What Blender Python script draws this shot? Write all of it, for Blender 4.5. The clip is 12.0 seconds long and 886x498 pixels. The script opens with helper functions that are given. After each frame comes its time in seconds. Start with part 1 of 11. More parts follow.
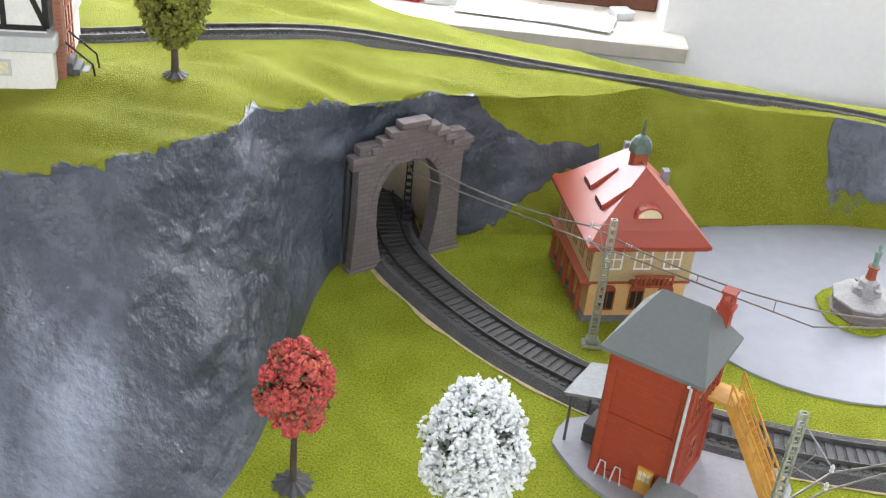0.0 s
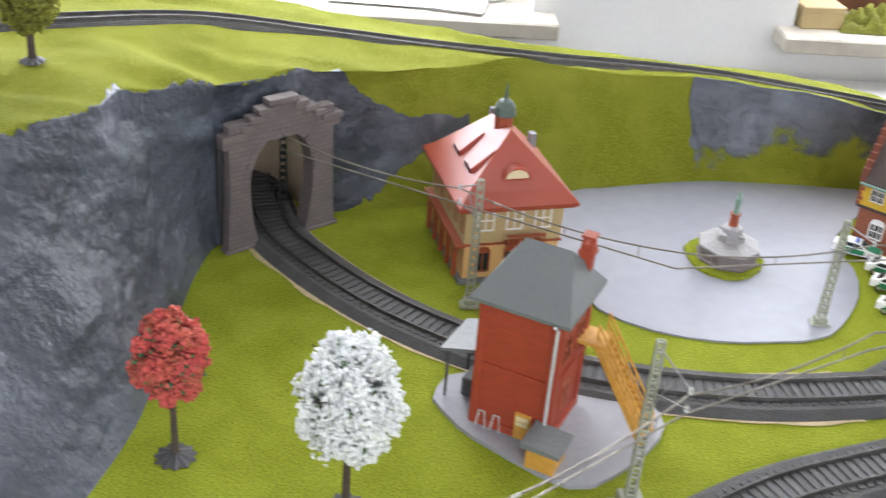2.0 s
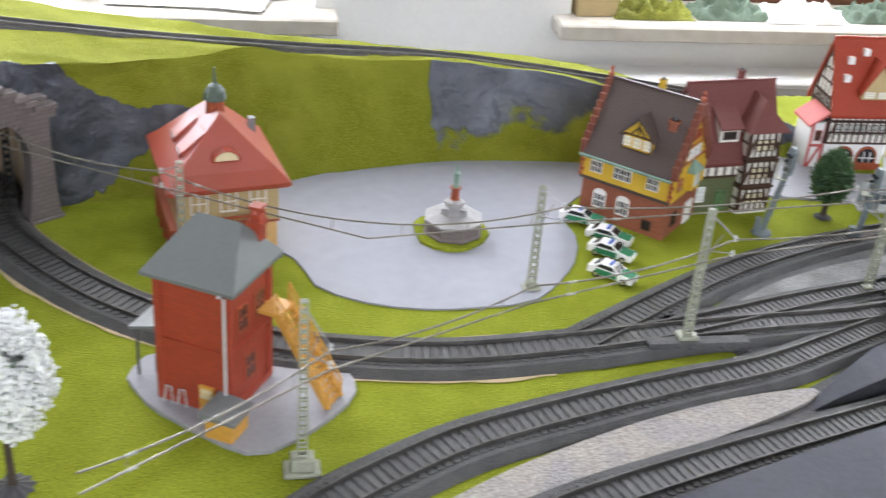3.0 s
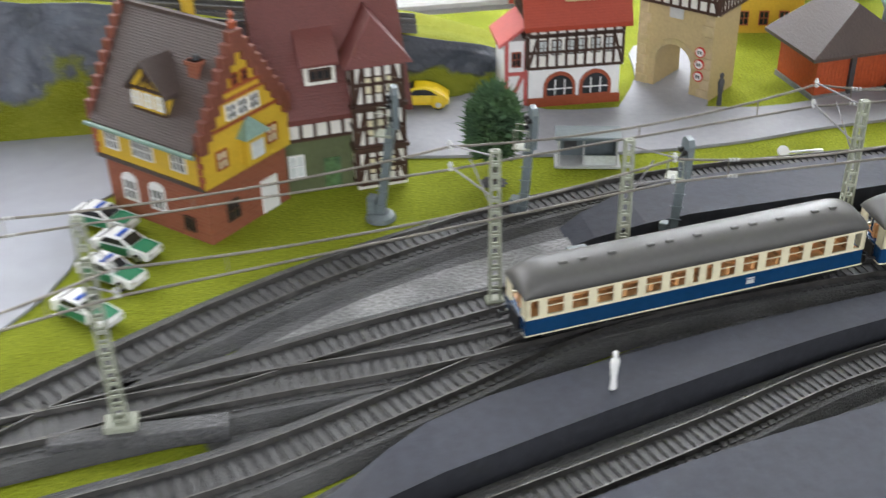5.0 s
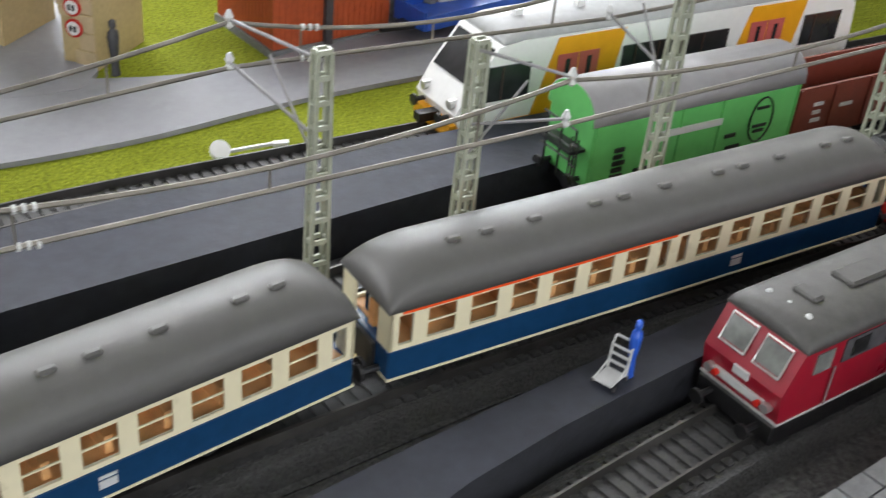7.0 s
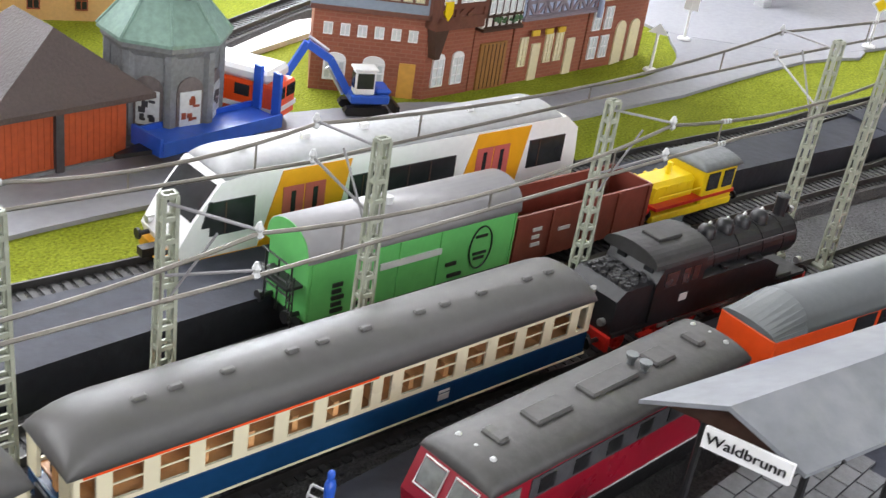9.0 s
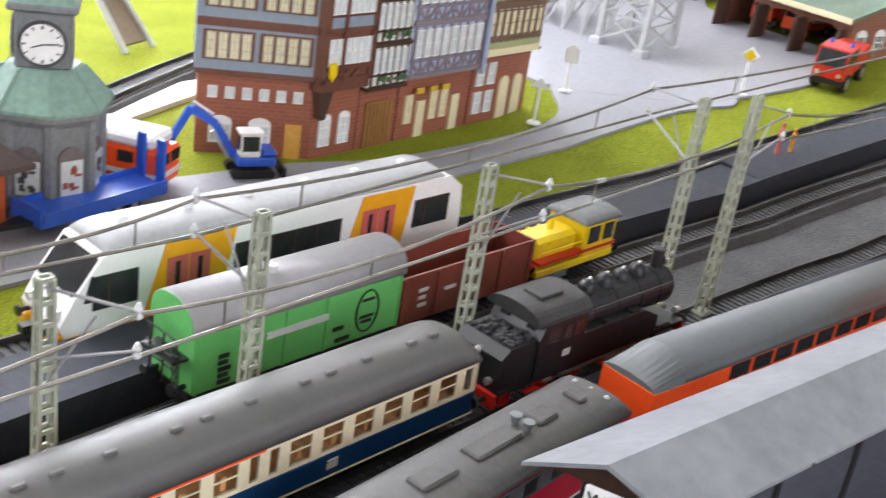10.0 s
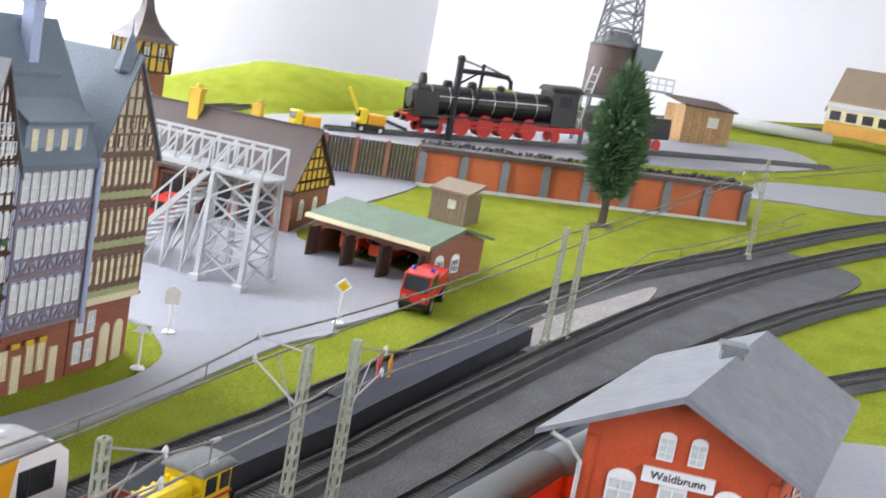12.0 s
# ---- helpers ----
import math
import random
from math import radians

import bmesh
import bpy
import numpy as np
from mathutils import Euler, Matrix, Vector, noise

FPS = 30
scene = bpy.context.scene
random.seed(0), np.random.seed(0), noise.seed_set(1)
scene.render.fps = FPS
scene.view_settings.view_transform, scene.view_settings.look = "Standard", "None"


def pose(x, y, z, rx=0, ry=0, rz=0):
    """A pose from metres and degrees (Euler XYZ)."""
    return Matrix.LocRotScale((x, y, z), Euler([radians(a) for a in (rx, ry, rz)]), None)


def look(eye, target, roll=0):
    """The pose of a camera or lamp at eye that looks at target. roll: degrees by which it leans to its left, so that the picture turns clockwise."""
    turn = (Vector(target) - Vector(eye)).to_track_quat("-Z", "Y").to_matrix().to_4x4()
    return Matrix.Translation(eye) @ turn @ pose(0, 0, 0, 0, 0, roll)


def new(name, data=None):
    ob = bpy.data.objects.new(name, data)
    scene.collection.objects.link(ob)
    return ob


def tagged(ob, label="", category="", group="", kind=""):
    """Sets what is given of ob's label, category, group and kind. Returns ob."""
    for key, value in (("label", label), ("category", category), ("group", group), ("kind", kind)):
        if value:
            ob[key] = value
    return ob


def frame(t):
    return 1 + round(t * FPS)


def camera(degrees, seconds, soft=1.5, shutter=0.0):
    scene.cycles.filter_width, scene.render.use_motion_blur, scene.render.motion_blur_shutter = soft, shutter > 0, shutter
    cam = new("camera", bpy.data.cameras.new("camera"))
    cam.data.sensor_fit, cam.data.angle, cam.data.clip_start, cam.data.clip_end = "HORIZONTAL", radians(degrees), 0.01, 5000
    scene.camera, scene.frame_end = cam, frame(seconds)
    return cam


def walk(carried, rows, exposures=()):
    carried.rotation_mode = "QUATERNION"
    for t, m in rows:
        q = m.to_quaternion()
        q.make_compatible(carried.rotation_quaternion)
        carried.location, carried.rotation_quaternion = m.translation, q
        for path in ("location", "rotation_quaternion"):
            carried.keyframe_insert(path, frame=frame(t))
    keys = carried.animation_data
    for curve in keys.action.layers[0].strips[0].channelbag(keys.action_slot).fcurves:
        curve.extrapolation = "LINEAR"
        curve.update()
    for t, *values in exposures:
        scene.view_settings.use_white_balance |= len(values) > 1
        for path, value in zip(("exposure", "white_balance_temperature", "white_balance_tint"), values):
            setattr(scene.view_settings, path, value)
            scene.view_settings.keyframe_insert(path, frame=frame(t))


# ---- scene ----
import colorsys
import itertools

cam = camera(42.81, 12.0, soft=1.25, shutter=0.4)
# seconds, eye, target, roll
PATH = [
    (0, (0.0001, 0.0001, 0.5582), (0.0001, 0.8612, 0.0498), 6.05),
    (0.5, (0.0041, 0.0079, 0.5533), (0.0050, 0.8664, 0.0404), 6.24),
    (1, (-0.0051, 0.0131, 0.5462), (0.0040, 0.8728, 0.0355), 6.42),
    (1.5, (-0.0038, 0.0041, 0.5421), (0.0297, 0.8648, 0.0342), 6.05),
    (2, (0.0306, -0.0306, 0.5400), (0.1112, 0.8335, 0.0431), 4.86),
    (2.5, (0.1005, -0.0624, 0.5265), (0.2259, 0.8035, 0.0422), 4.95),
    (3, (0.1942, -0.0805, 0.5345), (0.3626, 0.7801, 0.0539), 4.67),
    (3.5, (0.2842, -0.0823, 0.5296), (0.4844, 0.7722, 0.0502), 4.34),
    (3.7, (0.3168, -0.0464, 0.5248), (0.5269, 0.7998, 0.0351), 4.46),
    (5.3, (0.7368, 0.3034, 0.3456), (0.8517, 1.1417, -0.1874), -2.18),
    (5.5, (0.7708, 0.3701, 0.3131), (0.8981, 1.1988, -0.2321), -2.21),
    (6, (0.8409, 0.5015, 0.2501), (1.0498, 1.2883, -0.3307), -0.13),
    (6.5, (0.8618, 0.5275, 0.2347), (1.2452, 1.2612, -0.3262), 4.15),
    (7, (0.8753, 0.5280, 0.2339), (1.3537, 1.2270, -0.2977), 5.75),
    (7.5, (0.8823, 0.5266, 0.2367), (1.4202, 1.2074, -0.2603), 7.01),
    (7.7, (0.8810, 0.5239, 0.2387), (1.4485, 1.1925, -0.2419), 7.63),
    (9.3, (0.9120, 0.5112, 0.2622), (1.5511, 1.1411, -0.1790), 9.63),
    (9.5, (0.9123, 0.5096, 0.2647), (1.5654, 1.1318, -0.1670), 10.10),
    (10, (0.9105, 0.5079, 0.2698), (1.6070, 1.1017, -0.1331), 9.18),
    (10.5, (0.9068, 0.5100, 0.2748), (1.6937, 1.0169, -0.0771), 9.96),
    (11, (0.9059, 0.5100, 0.2823), (1.7496, 0.9637, -0.0046), 10.74),
    (11.5, (0.9030, 0.5098, 0.2866), (1.7889, 0.9152, 0.0612), 11.25),
    (12, (0.8962, 0.5088, 0.2943), (1.8111, 0.8742, 0.1226), 10.21),
]
walk(cam, [(t, look(eye, target, roll)) for t, eye, target, roll in PATH], [(0.0, 0.0, 6650, 15), (2.5, -0.04, 6700, 16), (3.7, -0.18, 6600, 16), (5.5, -0.24, 6800, 13), (7.5, -0.32, 6850, 14), (9.5, -0.01, 6750, 17), (11.0, -0.02, 6750, 19), (12.0, -0.17, 6500, 18)])

# ---- light ----
world = bpy.data.worlds.new("daylight")
scene.world = world
world.use_nodes = True
wn = world.node_tree.nodes
sky = wn.new("ShaderNodeTexSky")
sky.sky_type, sky.sun_disc, sky.sun_elevation, sky.sun_rotation = "NISHITA", False, radians(38), radians(200)
wn["Background"].inputs["Strength"].default_value = 0.12
world.node_tree.links.new(sky.outputs[0], wn["Background"].inputs["Color"])
sun = new("sun", bpy.data.lights.new("sun", "SUN"))
sun.data.energy, sun.data.angle, sun.data.color = 1.0, radians(12), (1.0, 0.97, 0.92)
sun.matrix_world = look((-1.5, -4.0, 4.2), (0.8, 0.8, 0))


def area_light(name, eye, target, wide, high, watts):
    """Daylight set in a wall opening; the south and corner ones are added."""
    ob = new(name, bpy.data.lights.new(name, "AREA"))
    ob.data.shape, ob.data.size, ob.data.size_y, ob.data.energy, ob.data.color = "RECTANGLE", wide, high, watts, (0.90, 0.96, 1.0)
    ob.matrix_world = look(eye, target)
    return ob


area_light("daylight_north", (-0.35, 1.76, 0.65), (-0.35, 0.6, 0.0), 1.25, 1.0, 40)
area_light("daylight_north", (1.35, 1.76, 0.65), (1.35, 0.6, 0.0), 1.15, 1.0, 31)
# lamps at unseen south openings, added to brighten the board
area_light("daylight_south", (0.4, -1.95, 0.95), (0.4, 0.8, 0.0), 2.0, 1.3, 52)
area_light("daylight_south", (3.2, -1.95, 0.95), (2.9, 0.8, 0.0), 2.0, 1.3, 22)
# unseen lamp, turned askew, added to whiten the far wall
area_light("daylight_corner", (2.22, 2.5, 0.85), (3.0, 3.2, 1.15), 1.0, 1.0, 235)


# ---- materials ----
def mat(name, col, rough=0.6, metal=0.0, var=0.15, grain=400.0, blotch=25.0, bump=0.15, spec=0.5, col2=None, mix=0.5, rand=0.0, coat=0.0):
    """A surface with fine grain and broad blotches, in metres; col2 shows in patches; rand varies whole pieces."""
    m = bpy.data.materials.new(name)
    m.use_nodes = True
    nt, lk = m.node_tree.nodes, m.node_tree.links
    b = nt["Principled BSDF"]
    b.inputs["Roughness"].default_value, b.inputs["Metallic"].default_value = rough, metal
    b.inputs["Specular IOR Level"].default_value, b.inputs["Coat Weight"].default_value = spec, coat
    tc = nt.new("ShaderNodeTexCoord")
    fine, broad = nt.new("ShaderNodeTexNoise"), nt.new("ShaderNodeTexNoise")
    fine.inputs["Scale"].default_value, fine.inputs["Detail"].default_value = grain, 6
    broad.inputs["Scale"].default_value, broad.inputs["Detail"].default_value = blotch, 5
    for n in (fine, broad):
        lk.new(tc.outputs["Object"], n.inputs["Vector"])
    base = nt.new("ShaderNodeMix")
    base.data_type = "RGBA"
    dark = [c * (1 - var) for c in col]
    base.inputs["A"].default_value, base.inputs["B"].default_value = (*(col2 or dark), 1), (*col, 1)
    ramp = nt.new("ShaderNodeMapRange")
    ramp.inputs["From Min"].default_value, ramp.inputs["From Max"].default_value = mix - 0.14, mix + 0.14
    lk.new(broad.outputs["Fac"], ramp.inputs["Value"])
    lk.new(ramp.outputs[0], base.inputs["Factor"])
    hsv = nt.new("ShaderNodeHueSaturation")
    val = nt.new("ShaderNodeMapRange")
    val.inputs["From Min"].default_value, val.inputs["From Max"].default_value = 0.3, 0.7
    val.inputs["To Min"].default_value, val.inputs["To Max"].default_value = 1 - var, 1 + var
    lk.new(fine.outputs["Fac"], val.inputs["Value"])
    lk.new(base.outputs["Result"], hsv.inputs["Color"])
    if rand:
        info, more = nt.new("ShaderNodeObjectInfo"), nt.new("ShaderNodeMath")
        more.operation = "MULTIPLY_ADD"
        more.inputs[1].default_value, more.inputs[2].default_value = rand, -rand / 2
        lk.new(info.outputs["Random"], more.inputs[0])
        add = nt.new("ShaderNodeMath")
        lk.new(more.outputs[0], add.inputs[0]), lk.new(val.outputs[0], add.inputs[1])
        lk.new(add.outputs[0], hsv.inputs["Value"])
    else:
        lk.new(val.outputs[0], hsv.inputs["Value"])
    lk.new(hsv.outputs[0], b.inputs["Base Color"])
    rr = nt.new("ShaderNodeMapRange")
    rr.inputs["To Min"].default_value, rr.inputs["To Max"].default_value = max(rough - 0.12, 0.02), min(rough + 0.12, 1)
    lk.new(broad.outputs["Fac"], rr.inputs["Value"]), lk.new(rr.outputs[0], b.inputs["Roughness"])
    if bump:
        bp = nt.new("ShaderNodeBump")
        bp.inputs["Strength"].default_value, bp.inputs["Distance"].default_value = bump, 0.002
        lk.new(fine.outputs["Fac"], bp.inputs["Height"]), lk.new(bp.outputs[0], b.inputs["Normal"])
    return m


def glass(name, col=(0.9, 0.95, 1.0), rough=0.05):
    m = bpy.data.materials.new(name)
    m.use_nodes = True
    b = m.node_tree.nodes["Principled BSDF"]
    b.inputs["Base Color"].default_value, b.inputs["Roughness"].default_value = (*col, 1), rough
    b.inputs["Transmission Weight"].default_value, b.inputs["IOR"].default_value = 1.0, 1.2
    return m


def brick_mat(name, col, mortar, wide=0.008, high=0.003, bump=0.4):
    """Fine moulded brickwork, too small to pick apart."""
    m = mat(name, col, 0.65, var=0.16, grain=900, blotch=40, bump=0.0)
    nt, lk = m.node_tree.nodes, m.node_tree.links
    b, tc = nt["Principled BSDF"], nt.new("ShaderNodeTexCoord")
    sep, com, add = nt.new("ShaderNodeSeparateXYZ"), nt.new("ShaderNodeCombineXYZ"), nt.new("ShaderNodeMath")
    lk.new(tc.outputs["Object"], sep.inputs[0])
    lk.new(sep.outputs["X"], add.inputs[0]), lk.new(sep.outputs["Y"], add.inputs[1])
    lk.new(add.outputs[0], com.inputs["X"]), lk.new(sep.outputs["Z"], com.inputs["Y"])
    t = nt.new("ShaderNodeTexBrick")
    t.inputs["Scale"].default_value = 1.0
    t.inputs["Brick Width"].default_value, t.inputs["Row Height"].default_value, t.inputs["Mortar Size"].default_value = wide, high, high * 0.12
    t.inputs["Color1"].default_value, t.inputs["Color2"].default_value, t.inputs["Mortar"].default_value = (*col, 1), (*[c * 0.82 for c in col], 1), (*mortar, 1)
    lk.new(com.outputs[0], t.inputs["Vector"])
    lk.new(t.outputs["Color"], b.inputs["Base Color"])
    bp = nt.new("ShaderNodeBump")
    bp.inputs["Strength"].default_value, bp.inputs["Distance"].default_value = bump, 0.0008
    bp.invert = True
    lk.new(t.outputs["Fac"], bp.inputs["Height"]), lk.new(bp.outputs[0], b.inputs["Normal"])
    return m


def hill_mat():
    """Painted plaster rock where the attribute "cover" is 1, scatter grass where it is 0, with a ragged edge."""
    m = bpy.data.materials.new("plaster_rock_and_scatter_grass")
    m.use_nodes = True
    nt, lk = m.node_tree.nodes, m.node_tree.links
    b, tc, at = nt["Principled BSDF"], nt.new("ShaderNodeTexCoord"), nt.new("ShaderNodeAttribute")
    at.attribute_name = "cover"

    def cloud(scale, detail=6, distort=0.0):
        n = nt.new("ShaderNodeTexNoise")
        n.inputs["Scale"].default_value, n.inputs["Detail"].default_value, n.inputs["Distortion"].default_value = scale, detail, distort
        lk.new(tc.outputs["Object"], n.inputs["Vector"])
        return n.outputs["Fac"]

    def ramp(value, lo, hi, to0=0.0, to1=1.0):
        n = nt.new("ShaderNodeMapRange")
        for key, v in zip(("From Min", "From Max", "To Min", "To Max"), (lo, hi, to0, to1)):
            n.inputs[key].default_value = v
        lk.new(value, n.inputs["Value"])
        return n.outputs[0]

    def blend(fac, p, q):
        n = nt.new("ShaderNodeMix")
        n.data_type = "RGBA"
        for key, v in (("A", p), ("B", q)):
            if isinstance(v, tuple):
                n.inputs[key].default_value = (*v, 1)
            else:
                lk.new(v, n.inputs[key])
        lk.new(fac, n.inputs["Factor"])
        return n.outputs["Result"]

    def sums(kind, p, q):
        n = nt.new("ShaderNodeMath")
        n.operation = kind
        for k, v in enumerate((p, q)):
            if isinstance(v, (int, float)):
                n.inputs[k].default_value = v
            else:
                lk.new(v, n.inputs[k])
        return n.outputs[0]

    rough_edge, fleck = cloud(46, 5), cloud(760, 4)
    mask = ramp(sums("ADD", at.outputs["Fac"], sums("MULTIPLY", sums("SUBTRACT", rough_edge, 0.5), 0.9)), 0.42, 0.58)
    rock = blend(ramp(cloud(6.0, 7, 0.6), 0.40, 0.66), (0.034, 0.041, 0.056), (0.080, 0.092, 0.122))
    # pale paint patches; the window's sheen on the low outer side is painted in
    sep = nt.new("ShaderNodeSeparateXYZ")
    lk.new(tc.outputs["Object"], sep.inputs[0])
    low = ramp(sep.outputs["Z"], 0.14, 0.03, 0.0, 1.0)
    flank_sheen = sums("MULTIPLY", ramp(sep.outputs["X"], -0.16, -0.28, 0.0, 0.32), low)
    rock = blend(ramp(sums("ADD", cloud(7.0, 7, 0.8), flank_sheen), 0.58, 0.80, 0.0, 0.85), rock, (0.235, 0.27, 0.34))
    rock = blend(ramp(cloud(150, 3), 0.74, 0.82), rock, (0.22, 0.25, 0.30))
    green = blend(ramp(cloud(11, 5), 0.38, 0.62), (0.165, 0.185, 0.010), (0.30, 0.32, 0.045))
    green = blend(ramp(fleck, 0.36, 0.64), green, blend(ramp(fleck, 0.40, 0.66), (0.205, 0.228, 0.020), (0.285, 0.308, 0.045)))
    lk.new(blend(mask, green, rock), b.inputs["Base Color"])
    lk.new(ramp(mask, 0, 1, 0.95, 0.46), b.inputs["Roughness"])
    lk.new(ramp(mask, 0, 1, 0.1, 0.55), b.inputs["Specular IOR Level"])
    relief = sums("ADD", sums("MULTIPLY", cloud(26, 7, 0.5), 1.3), sums("MULTIPLY", cloud(130, 5), 0.75))
    height = nt.new("ShaderNodeMix")
    height.data_type = "FLOAT"
    lk.new(mask, height.inputs["Factor"]), lk.new(fleck, height.inputs[2]), lk.new(relief, height.inputs[3])
    bp = nt.new("ShaderNodeBump")
    bp.inputs["Strength"].default_value, bp.inputs["Distance"].default_value = 0.9, 0.004
    lk.new(height.outputs[0], bp.inputs["Height"]), lk.new(bp.outputs[0], b.inputs["Normal"])
    return m


M = {}
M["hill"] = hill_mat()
M["grass"] = mat("scatter_grass", (0.245, 0.285, 0.026), 0.95, var=0.40, grain=560, blotch=24, bump=1.0, spec=0.1, col2=(0.20, 0.232, 0.015), mix=0.46)
M["lake"] = mat("grey_painted_board", (0.275, 0.285, 0.33), 0.45, var=0.05, grain=60, blotch=9, bump=0.05)
M["road"] = mat("grey_road_paint", (0.285, 0.29, 0.32), 0.6, var=0.06, grain=200, blotch=9, bump=0.1)
M["slab"] = mat("dark_platform_paint", (0.034, 0.038, 0.053), 0.66, var=0.14, grain=180, blotch=12, bump=0.15, spec=0.3)
M["slab_side"] = mat("black_platform_edge", (0.026, 0.028, 0.035), 0.6, var=0.2, grain=180, blotch=12, bump=0.2)
M["ballast"] = mat("grey_track_ballast", (0.098, 0.098, 0.101), 0.75, var=0.3, grain=900, blotch=40, bump=1.0)
M["sleeper"] = mat("grey_plastic_sleeper", (0.058, 0.058, 0.060), 0.6, var=0.25, grain=500, bump=0.2, rand=0.3)
M["rail"] = mat("worn_steel_rail", (0.125, 0.12, 0.115), 0.52, metal=0.8, var=0.25, grain=90, bump=0.1)
M["sand"] = mat("bare_tan_board", (0.50, 0.39, 0.24), 0.8, var=0.14, grain=160, blotch=26, bump=0.3, col2=(0.38, 0.31, 0.13), mix=0.4)
M["gravel"] = mat("granite_chippings", (0.33, 0.30, 0.275), 0.85, var=0.35, grain=420, blotch=30, bump=1.0, col2=(0.26, 0.25, 0.26), mix=0.45)
M["yard"] = mat("dark_grey_track_gravel", (0.102, 0.102, 0.106), 0.8, var=0.5, grain=560, blotch=30, bump=0.9, col2=(0.070, 0.070, 0.074), mix=0.48)
M["wall"] = mat("white_wall_paint", (0.80, 0.80, 0.81), 0.85, var=0.02, grain=120, blotch=3, bump=0.1)
M["ceiling"] = mat("white_ceiling", (0.82, 0.82, 0.82), 0.9, var=0.02, grain=90, blotch=3)
M["floor"] = mat("grey_carpet", (0.18, 0.17, 0.16), 0.95, var=0.2, grain=600, blotch=6)
M["marble"] = mat("beige_marble_sill", (0.62, 0.58, 0.52), 0.3, var=0.08, grain=40, blotch=12, bump=0.03, col2=(0.50, 0.46, 0.40), mix=0.42)
M["wood_dark"] = mat("brown_window_wood", (0.16, 0.05, 0.022), 0.45, var=0.2, grain=60, blotch=12)
M["card"] = mat("pale_tan_card", (0.70, 0.56, 0.40), 0.7, var=0.06, grain=160, blotch=14)
M["white"] = mat("white_plastic", (0.8, 0.8, 0.8), 0.45, var=0.03, grain=300, bump=0.05)
M["cream"] = mat("cream_paint", (0.72, 0.64, 0.42), 0.4, var=0.05, grain=300, bump=0.05)
M["black"] = mat("black_plastic", (0.012, 0.012, 0.013), 0.4, var=0.3, grain=300, bump=0.1)
M["engine_black"] = mat("satin_black_lacquer", (0.011, 0.012, 0.014), 0.42, var=0.25, grain=260, bump=0.06)
M["engine_roof"] = mat("dark_grey_engine_roof", (0.070, 0.068, 0.066), 0.5, var=0.15, grain=260, blotch=18, bump=0.08)
M["dark_roof"] = mat("matt_charcoal_roof", (0.022, 0.021, 0.021), 0.55, var=0.2, grain=260, bump=0.08)
M["coal"] = mat("grey_black_coal", (0.045, 0.045, 0.048), 0.45, var=0.4, grain=700, bump=0.5)
M["dark"] = mat("dark_grey_plastic", (0.06, 0.06, 0.065), 0.5, var=0.2, grain=300, bump=0.1)
M["mast"] = mat("grey_green_mast_paint", (0.31, 0.33, 0.26), 0.5, var=0.12, grain=300, bump=0.1)
M["wire"] = mat("dull_copper_wire", (0.25, 0.23, 0.20), 0.4, metal=0.7, var=0.2, grain=80)
M["silver"] = mat("bright_metal", (0.65, 0.65, 0.64), 0.3, metal=0.8, var=0.1, grain=120)
M["smooth_roof"] = mat("smooth_grey_coach_roof", (0.135, 0.147, 0.152), 0.48, var=0.05, grain=260, blotch=14, bump=0.03)
M["grey_roof"] = mat("grey_slate_roof", (0.155, 0.168, 0.172), 0.5, var=0.1, grain=260, blotch=20, bump=0.25)
M["box_roof"] = mat("smooth_grey_roof", (0.135, 0.150, 0.150), 0.55, var=0.05, grain=300, blotch=18, bump=0.06)
M["red_brick"] = brick_mat("red_model_brick", (0.36, 0.046, 0.016), (0.25, 0.045, 0.022), 0.009, 0.0032)
M["station_brick"] = mat("orange_red_brick_paint", (0.52, 0.075, 0.018), 0.55, var=0.1, grain=500, blotch=25, bump=0.25)
M["brown_brick"] = brick_mat("brown_model_brick", (0.28, 0.095, 0.05), (0.24, 0.13, 0.09), 0.009, 0.0032)
M["tan_brick"] = brick_mat("reddish_brown_brick", (0.30, 0.088, 0.048), (0.29, 0.115, 0.07), 0.007, 0.0028)
M["villa_roof"] = mat("glossy_red_roof_plastic", (0.34, 0.045, 0.020), 0.34, var=0.08, grain=600, blotch=22, bump=0.03, spec=1.0)
M["rust_roof"] = mat("rust_brown_roof", (0.17, 0.062, 0.030), 0.6, var=0.14, grain=500, blotch=24, bump=0.25)
M["red_roof"] = mat("red_tile_roof", (0.33, 0.042, 0.018), 0.5, var=0.08, grain=600, blotch=22, bump=0.2, spec=0.35)
M["maroon_roof"] = mat("maroon_tile_roof", (0.14, 0.035, 0.03), 0.5, var=0.12, grain=600, blotch=22, bump=0.35)
M["brown_roof"] = mat("dark_brown_tile_roof", (0.075, 0.052, 0.047), 0.5, var=0.12, grain=600, blotch=22, bump=0.35)
M["green_roof"] = mat("mossy_green_felt_roof", (0.13, 0.19, 0.135), 0.7, var=0.2, grain=400, blotch=30, bump=0.3)
M["dome_green"] = mat("dull_dark_green_dome", (0.075, 0.11, 0.09), 0.45, var=0.15, grain=300)
M["copper"] = mat("green_copper", (0.185, 0.30, 0.25), 0.5, var=0.15, grain=300, blotch=30)
M["stone"] = mat("brownish_grey_stone", (0.155, 0.13, 0.128), 0.6, var=0.16, grain=400, blotch=30, bump=0.3, rand=0.25)
M["portal_stone"] = brick_mat("brown_grey_stone_courses", (0.150, 0.125, 0.125), (0.105, 0.09, 0.09), 0.0105, 0.0046, 0.5)
M["grey_stone"] = mat("mid_grey_stone", (0.185, 0.195, 0.205), 0.6, var=0.16, grain=400, blotch=30, bump=0.3)
